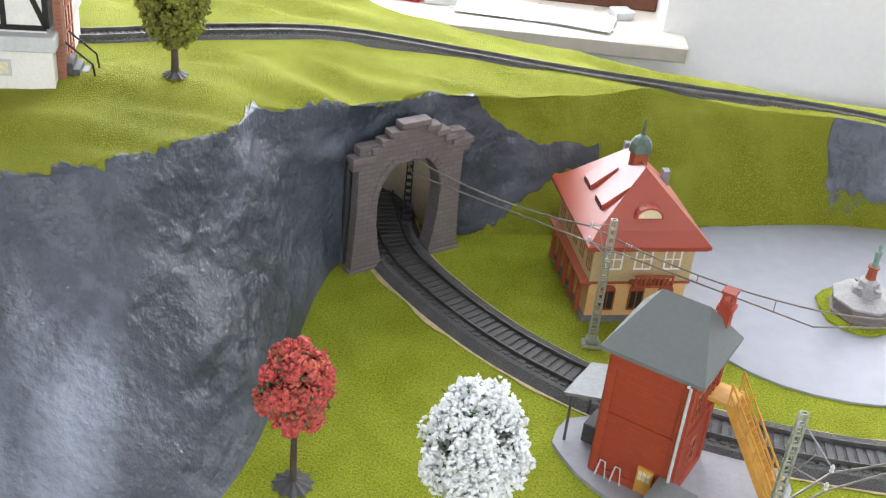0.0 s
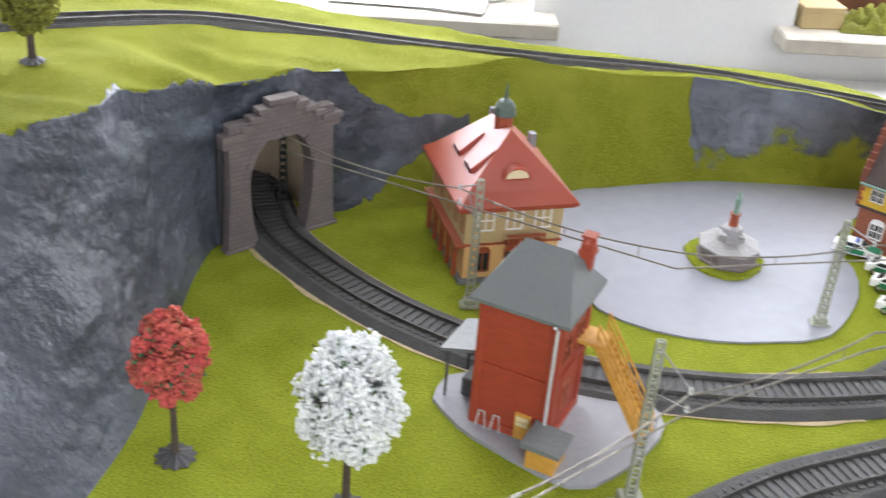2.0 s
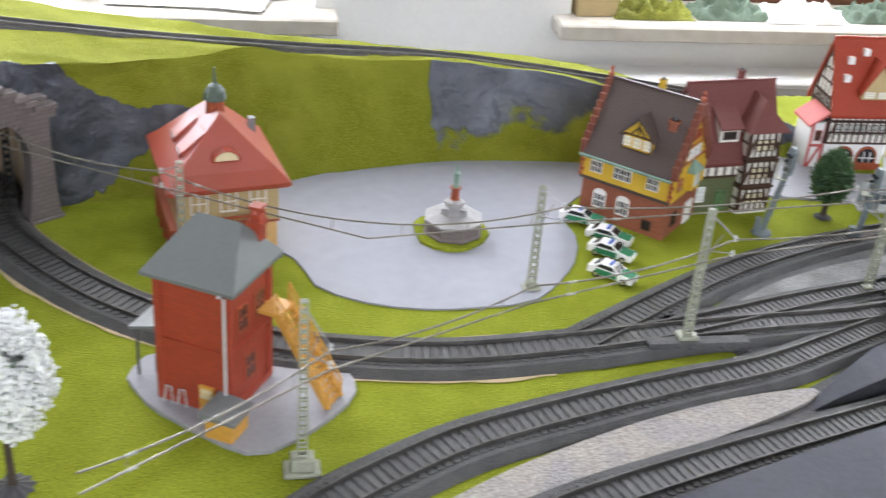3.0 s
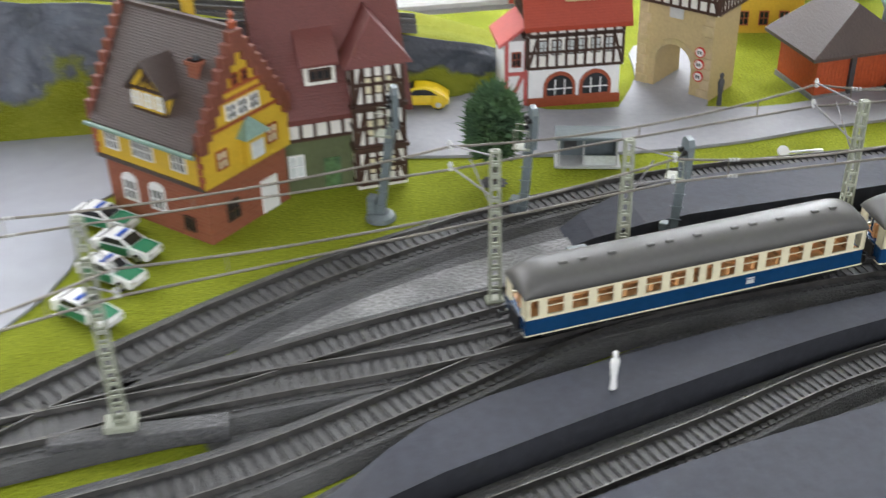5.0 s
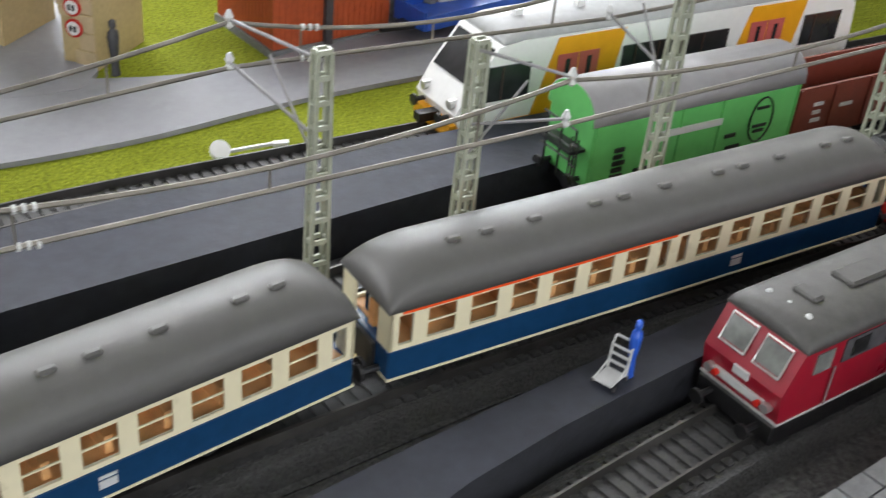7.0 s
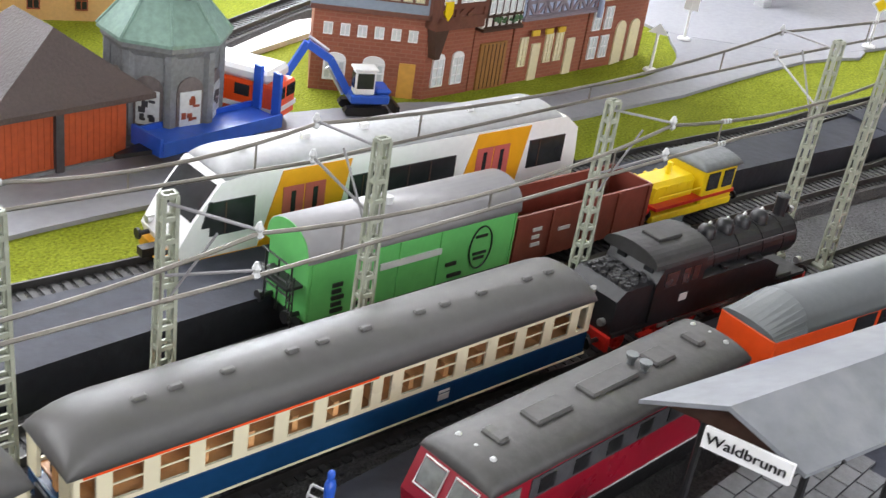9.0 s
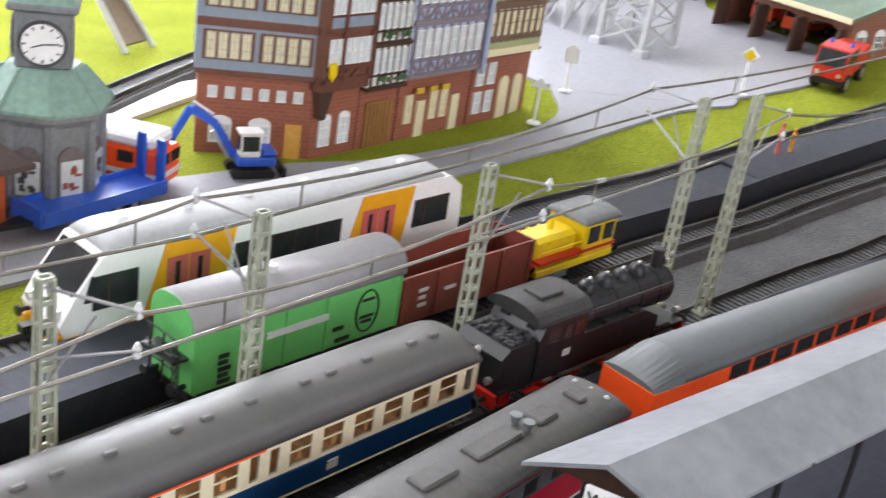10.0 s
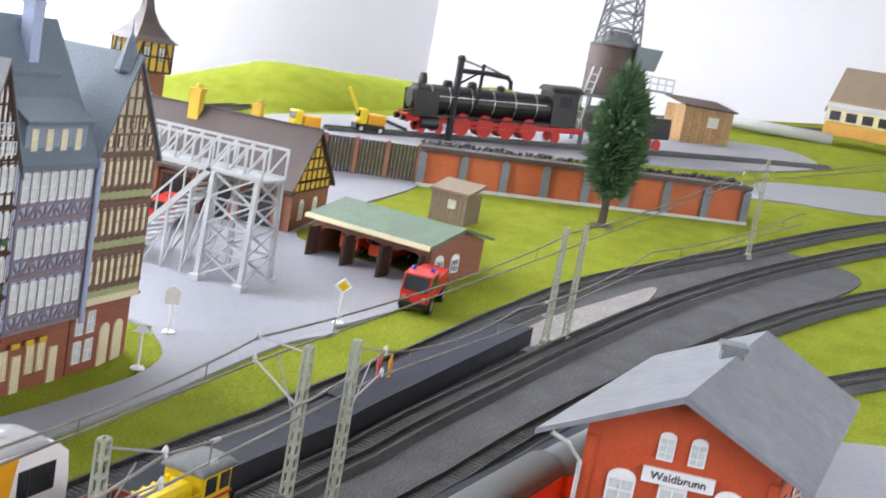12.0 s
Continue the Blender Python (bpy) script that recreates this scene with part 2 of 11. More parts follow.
M["ochre"] = mat("ochre_yellow_plaster", (0.62, 0.40, 0.035), 0.6, var=0.07, grain=400, blotch=30)
M["plaster"] = mat("off_white_plaster", (0.76, 0.74, 0.69), 0.6, var=0.05, grain=400, blotch=30)
M["tan"] = mat("tan_plaster", (0.48, 0.37, 0.19), 0.6, var=0.08, grain=400, blotch=30)
M["orange_tan"] = mat("apricot_plaster", (0.68, 0.42, 0.18), 0.55, var=0.06, grain=400, blotch=30)
M["timber"] = mat("dark_brown_timber", (0.06, 0.028, 0.018), 0.5, var=0.15, grain=300)
M["redbrown"] = mat("red_brown_timber", (0.32, 0.07, 0.03), 0.45, var=0.12, grain=300)
M["yellow_wood"] = mat("ochre_plastic_wood", (0.58, 0.30, 0.055), 0.5, var=0.1, grain=200)
M["win"] = mat("pale_window_print", (0.62, 0.66, 0.66), 0.25, var=0.1, grain=300)
M["win_dark"] = mat("dark_window", (0.03, 0.032, 0.035), 0.12, var=0.2, grain=100, bump=0.0)
M["bridge"] = mat("pale_grey_bridge_plastic", (0.40, 0.41, 0.42), 0.5, var=0.08, grain=300, bump=0.05)
M["brown_timber"] = mat("red_brown_painted_timber", (0.14, 0.05, 0.032), 0.5, var=0.12, grain=300)
M["step_brick"] = mat("brown_red_gable_brick", (0.20, 0.062, 0.04), 0.55, var=0.15, grain=400)
M["fountain_grey"] = mat("weathered_pale_stone", (0.33, 0.325, 0.33), 0.6, var=0.14, grain=400, blotch=60)
M["yard_pale"] = mat("pale_grey_chippings", (0.27, 0.27, 0.275), 0.85, var=0.4, grain=420, blotch=30, bump=0.8)
M["hut_wood"] = mat("orange_brown_boards", (0.42, 0.245, 0.10), 0.6, var=0.16, grain=160, blotch=40, rand=0.2)
M["van_roof"] = mat("lilac_grey_roof", (0.27, 0.265, 0.275), 0.35, var=0.06, grain=200, bump=0.03)
M["screen"] = mat("grey_reflecting_glass", (0.20, 0.21, 0.20), 0.08, var=0.3, grain=120, blotch=200, bump=0.0)
M["glass"] = glass("clear_glass")
M["blue"] = mat("navy_blue_lacquer", (0.007, 0.045, 0.12), 0.22, var=0.08, grain=200, bump=0.03)
M["coach_cream"] = mat("cream_lacquer", (0.74, 0.68, 0.48), 0.3, var=0.03, grain=200, bump=0.03)
M["coach_roof"] = mat("grey_brown_roof_lacquer", (0.095, 0.093, 0.09), 0.45, var=0.05, grain=200, blotch=20, bump=0.03)
M["seat"] = mat("orange_brown_interior", (0.62, 0.30, 0.11), 0.5, var=0.2, grain=200)
M["wagon_green"] = mat("leaf_green_lacquer", (0.10, 0.42, 0.115), 0.35, var=0.05, grain=200, bump=0.05)
M["wagon_brown"] = mat("oxide_brown_lacquer", (0.17, 0.036, 0.022), 0.45, var=0.1, grain=200, bump=0.1)
M["yellow"] = mat("signal_yellow_lacquer", (0.78, 0.55, 0.01), 0.35, var=0.05, grain=200, bump=0.03)
M["orange"] = mat("orange_lacquer", (0.80, 0.36, 0.015), 0.35, var=0.04, grain=200, bump=0.03)
M["bright_orange"] = mat("luminous_orange", (0.85, 0.085, 0.012), 0.35, var=0.04, grain=200, bump=0.03)
M["crimson"] = mat("crimson_lacquer", (0.28, 0.008, 0.022), 0.3, var=0.06, grain=200, bump=0.03)
M["door_red"] = mat("dusty_red_door", (0.52, 0.11, 0.10), 0.4, var=0.06, grain=200, bump=0.03)
M["red"] = mat("bright_red_plastic", (0.55, 0.02, 0.012), 0.35, var=0.08, grain=200, bump=0.05)
M["toy_blue"] = mat("toy_blue_plastic", (0.02, 0.10, 0.52), 0.35, var=0.08, grain=200, bump=0.03)
M["shed_red"] = mat("brick_orange_boards", (0.42, 0.075, 0.02), 0.55, var=0.12, grain=300)
M["green_paint"] = mat("olive_green_wall", (0.10, 0.12, 0.055), 0.6, var=0.1, grain=300)
M["sig_grey"] = mat("blue_grey_signal_paint", (0.15, 0.185, 0.20), 0.45, var=0.1, grain=300)
M["metal_grey"] = mat("light_grey_plastic", (0.52, 0.53, 0.53), 0.45, var=0.06, grain=300, bump=0.05)
M["bark"] = mat("brown_bark", (0.07, 0.05, 0.04), 0.8, var=0.3, grain=300)
M["leaf_olive"] = mat("olive_foam_leaf", (0.22, 0.23, 0.03), 0.9, var=0.4, grain=300, rand=0.3)
M["leaf_red"] = mat("coral_red_blossom", (0.50, 0.075, 0.07), 0.8, var=0.35, grain=260, blotch=60, col2=(0.40, 0.11, 0.06), mix=0.45)
M["leaf_white"] = mat("white_blossom", (0.80, 0.82, 0.82), 0.8, var=0.15, grain=260, blotch=60)
M["leaf_green"] = mat("dark_green_needles", (0.055, 0.115, 0.058), 0.8, var=0.4, grain=260, blotch=60, col2=(0.07, 0.14, 0.05), mix=0.5)
M["weathered"] = mat("dark_weathered_boards", (0.055, 0.04, 0.038), 0.7, var=0.25, grain=120, blotch=20)
M["blue_house"] = mat("pale_blue_timber", (0.36, 0.42, 0.58), 0.5, var=0.08, grain=300)
M["slate_blue"] = mat("blue_grey_slate", (0.13, 0.165, 0.20), 0.5, var=0.12, grain=500, blotch=30, bump=0.3)
M["house_grey"] = mat("blue_grey_render", (0.22, 0.27, 0.33), 0.55, var=0.07, grain=300)
M["pale_window"] = mat("cream_lit_window", (0.72, 0.66, 0.46), 0.35, var=0.12, grain=300)
M["beam_green"] = mat("lime_green_panel", (0.33, 0.36, 0.18), 0.55, var=0.08, grain=300)
M["beam_brown"] = mat("grey_brown_beam", (0.22, 0.165, 0.11), 0.55, var=0.1, grain=300)


# ---- building helpers ----
def thing(name, x, y, z, rz, label, category, group=""):
    ob = new(name)
    ob.empty_display_size = 0.01
    ob.matrix_world = pose(x, y, z, 0, 0, rz)
    return tagged(ob, label, category, group)


def part(name, bm, material, parent=None, label="", smooth=False):
    me = bpy.data.meshes.new(name)
    bmesh.ops.recalc_face_normals(bm, faces=bm.faces)
    for f in bm.faces:
        f.smooth = smooth
    bm.to_mesh(me)
    bm.free()
    for m in material if isinstance(material, (list, tuple)) else (material,):
        me.materials.append(m)
    ob = new(name, me)
    ob.parent = parent
    if label:
        ob["label"] = label
    return ob


def B():
    return bmesh.new()


def box(bm, x0, x1, y0, y1, z0, z1, bev=0.0, m=None):
    g = bmesh.ops.create_cube(bm, size=1.0)["verts"]
    for v in g:
        v.co = Vector(((x0 + x1) / 2 + v.co.x * (x1 - x0), (y0 + y1) / 2 + v.co.y * (y1 - y0), (z0 + z1) / 2 + v.co.z * (z1 - z0)))
    if bev:
        es = list({e for v in g for e in v.link_edges})
        r = bmesh.ops.bevel(bm, geom=es, offset=bev, segments=1, affect="EDGES")
        g = [v for v in r["verts"]] if m is not None else g
    if m is not None:
        bmesh.ops.transform(bm, matrix=m, verts=g)
    return bm


def prism(bm, poly, a, b, plane="xz", m=None):
    """A polygon, drawn in xz, yz or xy, drawn out along the third axis from a to b."""
    put = {"xz": lambda p, d: (p[0], d, p[1]), "yz": lambda p, d: (d, p[0], p[1]), "xy": lambda p, d: (p[0], p[1], d)}[plane]
    va, vb = [bm.verts.new(put(p, a)) for p in poly], [bm.verts.new(put(p, b)) for p in poly]
    bm.faces.new(va), bm.faces.new(vb[::-1])
    for i in range(len(poly)):
        j = (i + 1) % len(poly)
        bm.faces.new((va[i], vb[i], vb[j], va[j]))
    if m is not None:
        bmesh.ops.transform(bm, matrix=m, verts=va + vb)
    return bm


def ring(c, ax, r, n):
    ax = Vector(ax).normalized()
    u = ax.orthogonal().normalized()
    w = ax.cross(u)
    return [Vector(c) + r * (math.cos(2 * math.pi * i / n) * u + math.sin(2 * math.pi * i / n) * w) for i in range(n)]


def tube(bm, p0, p1, r0, r1=None, n=8):
    r1 = r0 if r1 is None else r1
    ax = Vector(p1) - Vector(p0)
    a, b = [bm.verts.new(p) for p in ring(p0, ax, r0, n)], [bm.verts.new(p) for p in ring(p1, ax, r1, n)]
    bm.faces.new(a[::-1]), bm.faces.new(b)
    for i in range(n):
        j = (i + 1) % n
        bm.faces.new((a[i], a[j], b[j], b[i]))
    return bm


def bar(bm, p0, p1, w, h=None):
    """A square bar between two points."""
    h = h or w
    p0, p1 = Vector(p0), Vector(p1)
    ax = (p1 - p0).normalized()
    u = ax.cross((0, 0, 1)) if abs(ax.z) < 0.99 else Vector((1, 0, 0))
    u.normalize()
    v = u.cross(ax)
    q = [(-1, -1), (1, -1), (1, 1), (-1, 1)]
    a = [bm.verts.new(p0 + u * w / 2 * i + v * h / 2 * j) for i, j in q]
    b = [bm.verts.new(p1 + u * w / 2 * i + v * h / 2 * j) for i, j in q]
    bm.faces.new(a[::-1]), bm.faces.new(b)
    for i in range(4):
        j = (i + 1) % 4
        bm.faces.new((a[i], a[j], b[j], b[i]))
    return bm


def lathe(bm, prof, n=16, c=(0, 0, 0), turn=0.0):
    rows = []
    for r, z in prof:
        rows.append([bm.verts.new((c[0] + r * math.cos(2 * math.pi * i / n + turn), c[1] + r * math.sin(2 * math.pi * i / n + turn), c[2] + z)) for i in range(n)])
    for a, b in zip(rows, rows[1:]):
        for i in range(n):
            j = (i + 1) % n
            bm.faces.new((a[i], a[j], b[j], b[i]))
    bm.faces.new(rows[0][::-1]), bm.faces.new(rows[-1])
    return bm


def sweep(bm, pts, r, n=5):
    rows = []
    pts = [Vector(p) for p in pts]
    for i, p in enumerate(pts):
        ax = pts[min(i + 1, len(pts) - 1)] - pts[max(i - 1, 0)]
        ax.normalize()
        u = ax.cross((0, 0, 1)) if abs(ax.z) < 0.98 else Vector((1, 0, 0))
        u.normalize()
        w = ax.cross(u)
        rows.append([bm.verts.new(p + r * (math.cos(2 * math.pi * k / n) * u + math.sin(2 * math.pi * k / n) * w)) for k in range(n)])
    for a, b in zip(rows, rows[1:]):
        for k in range(n):
            j = (k + 1) % n
            bm.faces.new((a[k], a[j], b[j], b[k]))
    bm.faces.new(rows[0][::-1]), bm.faces.new(rows[-1])
    return bm


def smooth_line(pts, step=0.01):
    """A smooth line through points, in even steps."""
    pts = [Vector((*p, 0))[:3] if len(p) == 2 else p for p in pts]
    pts = [Vector(p) for p in pts]
    out = []
    for i in range(len(pts) - 1):
        p0, p1, p2, p3 = pts[max(i - 1, 0)], pts[i], pts[i + 1], pts[min(i + 2, len(pts) - 1)]
        n = max(2, int((p2 - p1).length / step))
        for k in range(n):
            t = k / n
            out.append(0.5 * (2 * p1 + (p2 - p0) * t + (2 * p0 - 5 * p1 + 4 * p2 - p3) * t * t + (3 * p1 - p0 - 3 * p2 + p3) * t**3))
    return out + [pts[-1]]


def ground_z(x):
    """The board lies flat and climbs gently past the station."""
    return 0.09 * max(0.0, x - 1.6)


def lerp(a, b, t):
    return a + (b - a) * min(1, max(0, t))


# ---- the room ----
def slab_wall(name, x0, x1, y0, y1, z0, z1, label):
    return tagged(part(name, box(B(), x0, x1, y0, y1, z0, z1), M["wall"]), label, "wall", kind="structure")


bm = box(B(), -3.0, 7.0, -2.2, 3.4, -0.95, -0.9)
tagged(part("floor", bm, M["floor"]), "grey carpeted floor of the room", "floor", kind="structure")
bm = box(B(), -3.0, 7.0, -2.2, 3.4, 1.7, 1.75)
tagged(part("ceiling", bm, M["ceiling"]), "plain white ceiling", "ceiling", kind="structure")
slab_wall("wall_west", -3.0, -2.9, -2.2, 3.4, -0.9, 1.7, "plain white room wall")
slab_wall("wall_east", 6.9, 7.0, -2.2, 3.4, -0.9, 1.7, "plain white room wall")
# south wall behind the camera; its two unseen openings are added for fill light
for a, b, c, d in ((-2.9, -0.6, -0.9, 1.7), (1.4, 2.2, -0.9, 1.7), (4.2, 6.9, -0.9, 1.7), (-0.6, 1.4, -0.9, 0.3), (2.2, 4.2, -0.9, 0.3), (-0.6, 1.4, 1.6, 1.7), (2.2, 4.2, 1.6, 1.7)):
    slab_wall("wall_south", a, b, -2.15, -2.0, c, d, "white window wall")
# north wall with two window openings over marble sills
NY = 1.68
for a, b, c, d in ((-2.9, -1.05, -0.9, 1.7), (0.3, 0.72, -0.9, 1.7), (1.95, 2.05, -0.9, 1.7), (-1.05, 0.3, -0.9, -0.035), (0.72, 1.95, -0.9, -0.035), (-1.05, 0.3, 1.3, 1.7), (0.72, 1.95, 1.3, 1.7)):
    slab_wall("wall_north", a, b, NY, NY + 0.12, c, d, "white window wall")
# corner wall out of view; its opening is added for the lamp there
for c, d, a, b in ((NY + 0.12, 2.0, -0.9, 1.7), (3.1, 3.3, -0.9, 1.7), (2.0, 3.1, -0.9, 0.3), (2.0, 3.1, 1.4, 1.7)):
    slab_wall("wall_return", 2.05, 2.17, c, d, a, b, "white wall at the room's corner with an added light opening")
slab_wall("wall_far", 2.17, 6.9, 3.2, 3.3, -0.9, 1.7, "bright white room wall")
for a, b in ((-1.1, 0.335), (0.69, 2.0)):
    bm = box(B(), a, b, NY - 0.06, NY + 0.115, -0.034, -0.008, 0.003)
    tagged(part("window_sill", bm, M["marble"]), "polished beige marble window sill", "window sill", kind="structure")


def room_window(name, x0, x1, z0, z1):
    root = thing(name, (x0 + x1) / 2, NY + 0.105, 0, 0, "brown wooden window with clear panes", "window")
    root["kind"] = "structure"
    hw = (x1 - x0) / 2
    for a, b, c, d in ((-hw, hw, z0, z0 + 0.09), (-hw, hw, z1 - 0.07, z1), (-hw, -hw + 0.07, z0 + 0.09, z1 - 0.07), (hw - 0.07, hw, z0 + 0.09, z1 - 0.07), (-0.04, 0.04, z0 + 0.09, z1 - 0.07)):
        part("window_frame", box(B(), a, b, -0.012, 0.012, c, d, 0.002), M["wood_dark"], root)
    for a, b in ((-hw + 0.07, -0.04), (0.04, hw - 0.07)):
        pn = part("pane", box(B(), a, b, -0.002, 0.002, z0 + 0.09, z1 - 0.07), M["glass"], root)
        pn.visible_shadow = False


room_window("window_1", -1.05, 0.3, -0.008, 1.3)
room_window("window_2", 0.72, 1.95, -0.008, 1.3)


# ---- the board and its ground ----
bm = B()
xs = [-1.0 + 0.1 * i for i in range(27)] + [1.65 + 0.15 * i for i in range(29)]
ys = [0.1, 0.5, 0.9, 1.3]


def board_back(x):
    """The back edge of the board."""
    for (xa, ya), (xb, yb) in itertools.pairwise(((-9, 1.3), (1.2, 1.3), (1.8, 1.95), (2.75, 1.93), (3.4, 1.74), (4.05, 1.2), (4.7, 0.78), (9, 0.7))):
        if xa <= x < xb:
            return lerp(ya, yb, (x - xa) / (xb - xa))


grid = [[bm.verts.new((x, lerp(0.1, board_back(x), j / 3), ground_z(x))) for j in range(4)] for x in xs]
for i in range(len(xs) - 1):
    for j in range(3):
        bm.faces.new((grid[i][j], grid[i + 1][j], grid[i + 1][j + 1], grid[i][j + 1]))
r = bmesh.ops.extrude_face_region(bm, geom=list(bm.faces))
for v in r["geom"]:
    if isinstance(v, bmesh.types.BMVert):
        v.co.z -= 0.03
tagged(part("ground", bm, M["grass"]), "layout board covered with yellow-green scatter grass", "ground", kind="structure")


def pad(name, pts, z, thick, material, label, category, smooth_edge=True, side=None):
    """A flat sheet on the ground, following its rise."""
    line = smooth_line([(*p, 0) for p in pts] + [(*pts[0], 0)], 0.02)[:-1] if smooth_edge else [Vector((*p, 0)) for p in pts]
    bm = B()
    top = [bm.verts.new((p.x, p.y, ground_z(p.x) + z)) for p in line]
    low = [bm.verts.new((p.x, p.y, ground_z(p.x) + z - thick)) for p in line]
    f = bm.faces.new(top)
    n = len(line)
    for i in range(n):
        g = bm.faces.new((top[i], low[i], low[(i + 1) % n], top[(i + 1) % n]))
        g.material_index = 1 if side else 0
    bmesh.ops.triangulate(bm, faces=[f])
    return tagged(part(name, bm, [material, side] if side else material), label, category, kind="structure")


pad("water", [(0.16, 0.93), (0.2, 1.0), (0.262, 1.04), (0.32, 1.062), (0.40, 1.079), (0.5, 1.085), (0.59, 1.075), (0.592, 1.04), (0.55, 0.99), (0.517, 0.945), (0.522, 0.9), (0.507, 0.845), (0.455, 0.778), (0.40, 0.766), (0.35, 0.764), (0.295, 0.778), (0.252, 0.81), (0.235, 0.86)], 0.002, 0.002, M["lake"], "flat grey painted lake", "lake")
pad("island", [(0.358, 0.925), (0.38, 0.945), (0.42, 0.938), (0.432, 0.90), (0.41, 0.872), (0.385, 0.866), (0.36, 0.885)], 0.005, 0.004, M["grass"], "small grass island in the lake", "island")
# the grey ground of the station tracks
pad("yard", [(0.60, 0.742), (0.66, 0.79), (0.72, 0.825), (0.80, 0.855), (0.9, 0.88), (1.1, 0.888), (1.4, 0.888), (1.65, 0.88), (1.9, 0.862), (2.15, 0.825), (2.4, 0.755), (2.6, 0.69), (2.55, 0.55), (2.3, 0.60), (2.05, 0.665), (1.8, 0.72), (1.6, 0.74), (1.4, 0.75), (1.1, 0.75), (0.95, 0.74), (0.86, 0.76), (0.78, 0.765), (0.70, 0.748)], 0.0015, 0.0015, M["yard"], "dark grey fine gravel between the station tracks", "gravel")
pad("yard", [(0.645, 0.765), (0.70, 0.80), (0.78, 0.832), (0.87, 0.852), (0.845, 0.82), (0.76, 0.79), (0.70, 0.772)], 0.0024, 0.0015, M["yard_pale"], "pale gravel wedge between the tracks", "gravel")
pad("yard", [(0.60, 0.724), (0.68, 0.742), (0.78, 0.764), (0.88, 0.778), (0.95, 0.765), (0.93, 0.742), (0.82, 0.717), (0.72, 0.684), (0.64, 0.662), (0.61, 0.68)], 0.0011, 0.001, M["yard"], "dark grey fine gravel at the crossover", "gravel")
pad("yard", [(0.34, 0.47), (0.45, 0.53), (0.60, 0.60), (0.70, 0.655), (0.83, 0.715), (0.95, 0.745), (1.06, 0.748), (1.2, 0.745), (1.4, 0.735), (1.38, 0.68), (1.2, 0.62), (1.0, 0.555), (0.85, 0.52), (0.70, 0.515), (0.58, 0.465), (0.46, 0.43)], 0.0008, 0.0008, M["yard"], "dark grey gravel between the front tracks", "gravel")
# streets
pad("road", [(0.70, 1.0), (0.78, 0.985), (0.9, 0.965), (1.0, 0.962), (1.1, 0.975), (1.25, 0.98), (1.45, 0.985), (1.6, 0.99), (1.75, 0.985), (1.82, 0.97), (1.84, 1.1), (1.72, 1.1), (1.66, 1.045), (1.6, 1.03), (1.45, 1.03), (1.38, 1.05), (1.3, 1.06), (1.2, 1.07), (1.12, 1.03), (1.05, 1.02), (0.97, 1.04), (0.88, 1.05), (0.82, 1.1), (0.75, 1.13), (0.7, 1.09)], 0.0025, 0.0025, M["road"], "smooth light grey painted street", "road")
pad("road", [(0.93, 1.03), (1.0, 1.02), (1.02, 1.06), (1.05, 1.1), (1.06, 1.16), (0.99, 1.17), (0.97, 1.1)], 0.00262, 0.0025, M["road"], "grey painted lane through the town gate", "road")
pad("road", [(1.78, 0.985), (1.86, 0.965), (1.95, 0.955), (2.04, 1.0), (2.05, 1.1), (2.09, 1.18), (2.28, 1.2), (2.5, 1.21), (2.52, 1.3), (2.49, 1.42), (2.3, 1.44), (2.08, 1.42), (1.9, 1.34), (1.76, 1.2), (1.7, 1.1)], 0.00262, 0.0025, M["road"], "grey painted yard before the fire station", "road")
pad("road", [(2.98, 0.80), (3.04, 0.72), (3.1, 0.56), (3.25, 0.5), (3.4, 0.55), (3.32, 0.68), (3.2, 0.79)], 0.003, 0.0025, M["road"], "grey painted patch beside the depot", "road")
pad("road", [(2.6, 1.5), (2.75, 1.42), (2.86, 1.3), (3.1, 1.05), (3.3, 0.85), (3.6, 0.72), (3.8, 0.85), (3.6, 1.15), (3.3, 1.4), (3.0, 1.6), (2.75, 1.68)], 0.003, 0.0025, M["road"], "grey painted depot yard", "road")
pad("sand", [(0.70, 0.748), (0.85, 0.765), (1.0, 0.78), (1.15, 0.788), (1.3, 0.785), (1.385, 0.795), (1.3, 0.809), (1.15, 0.812), (1.0, 0.813), (0.88, 0.808), (0.78, 0.785)], 0.003, 0.003, M["sand"], "bare tan board between the tracks", "bare ground")
pad("gravel", [(0.36, 0.5), (0.45, 0.53), (0.55, 0.567), (0.64, 0.606), (0.655, 0.625), (0.58, 0.615), (0.5, 0.592), (0.42, 0.56), (0.36, 0.53), (0.3, 0.49)], 0.004, 0.004, M["gravel"], "pinkish grey stone chippings beside the track", "gravel")
pad("sand", [(1.90, 0.80), (1.91, 0.83), (2.0, 0.828), (2.12, 0.80), (2.24, 0.766), (2.15, 0.758), (2.0, 0.775)], 0.003, 0.003, M["gravel"], "pale gravel patch behind the platform", "gravel")
pad("pavement", [(1.1, 0.40), (1.05, 0.50), (1.08, 0.62), (1.12, 0.665), (1.5, 0.68), (1.75, 0.62), (1.9, 0.5), (1.9, 0.3), (1.3, 0.3)], 0.004, 0.004, M["road"], "grey paving round the station", "pavement")


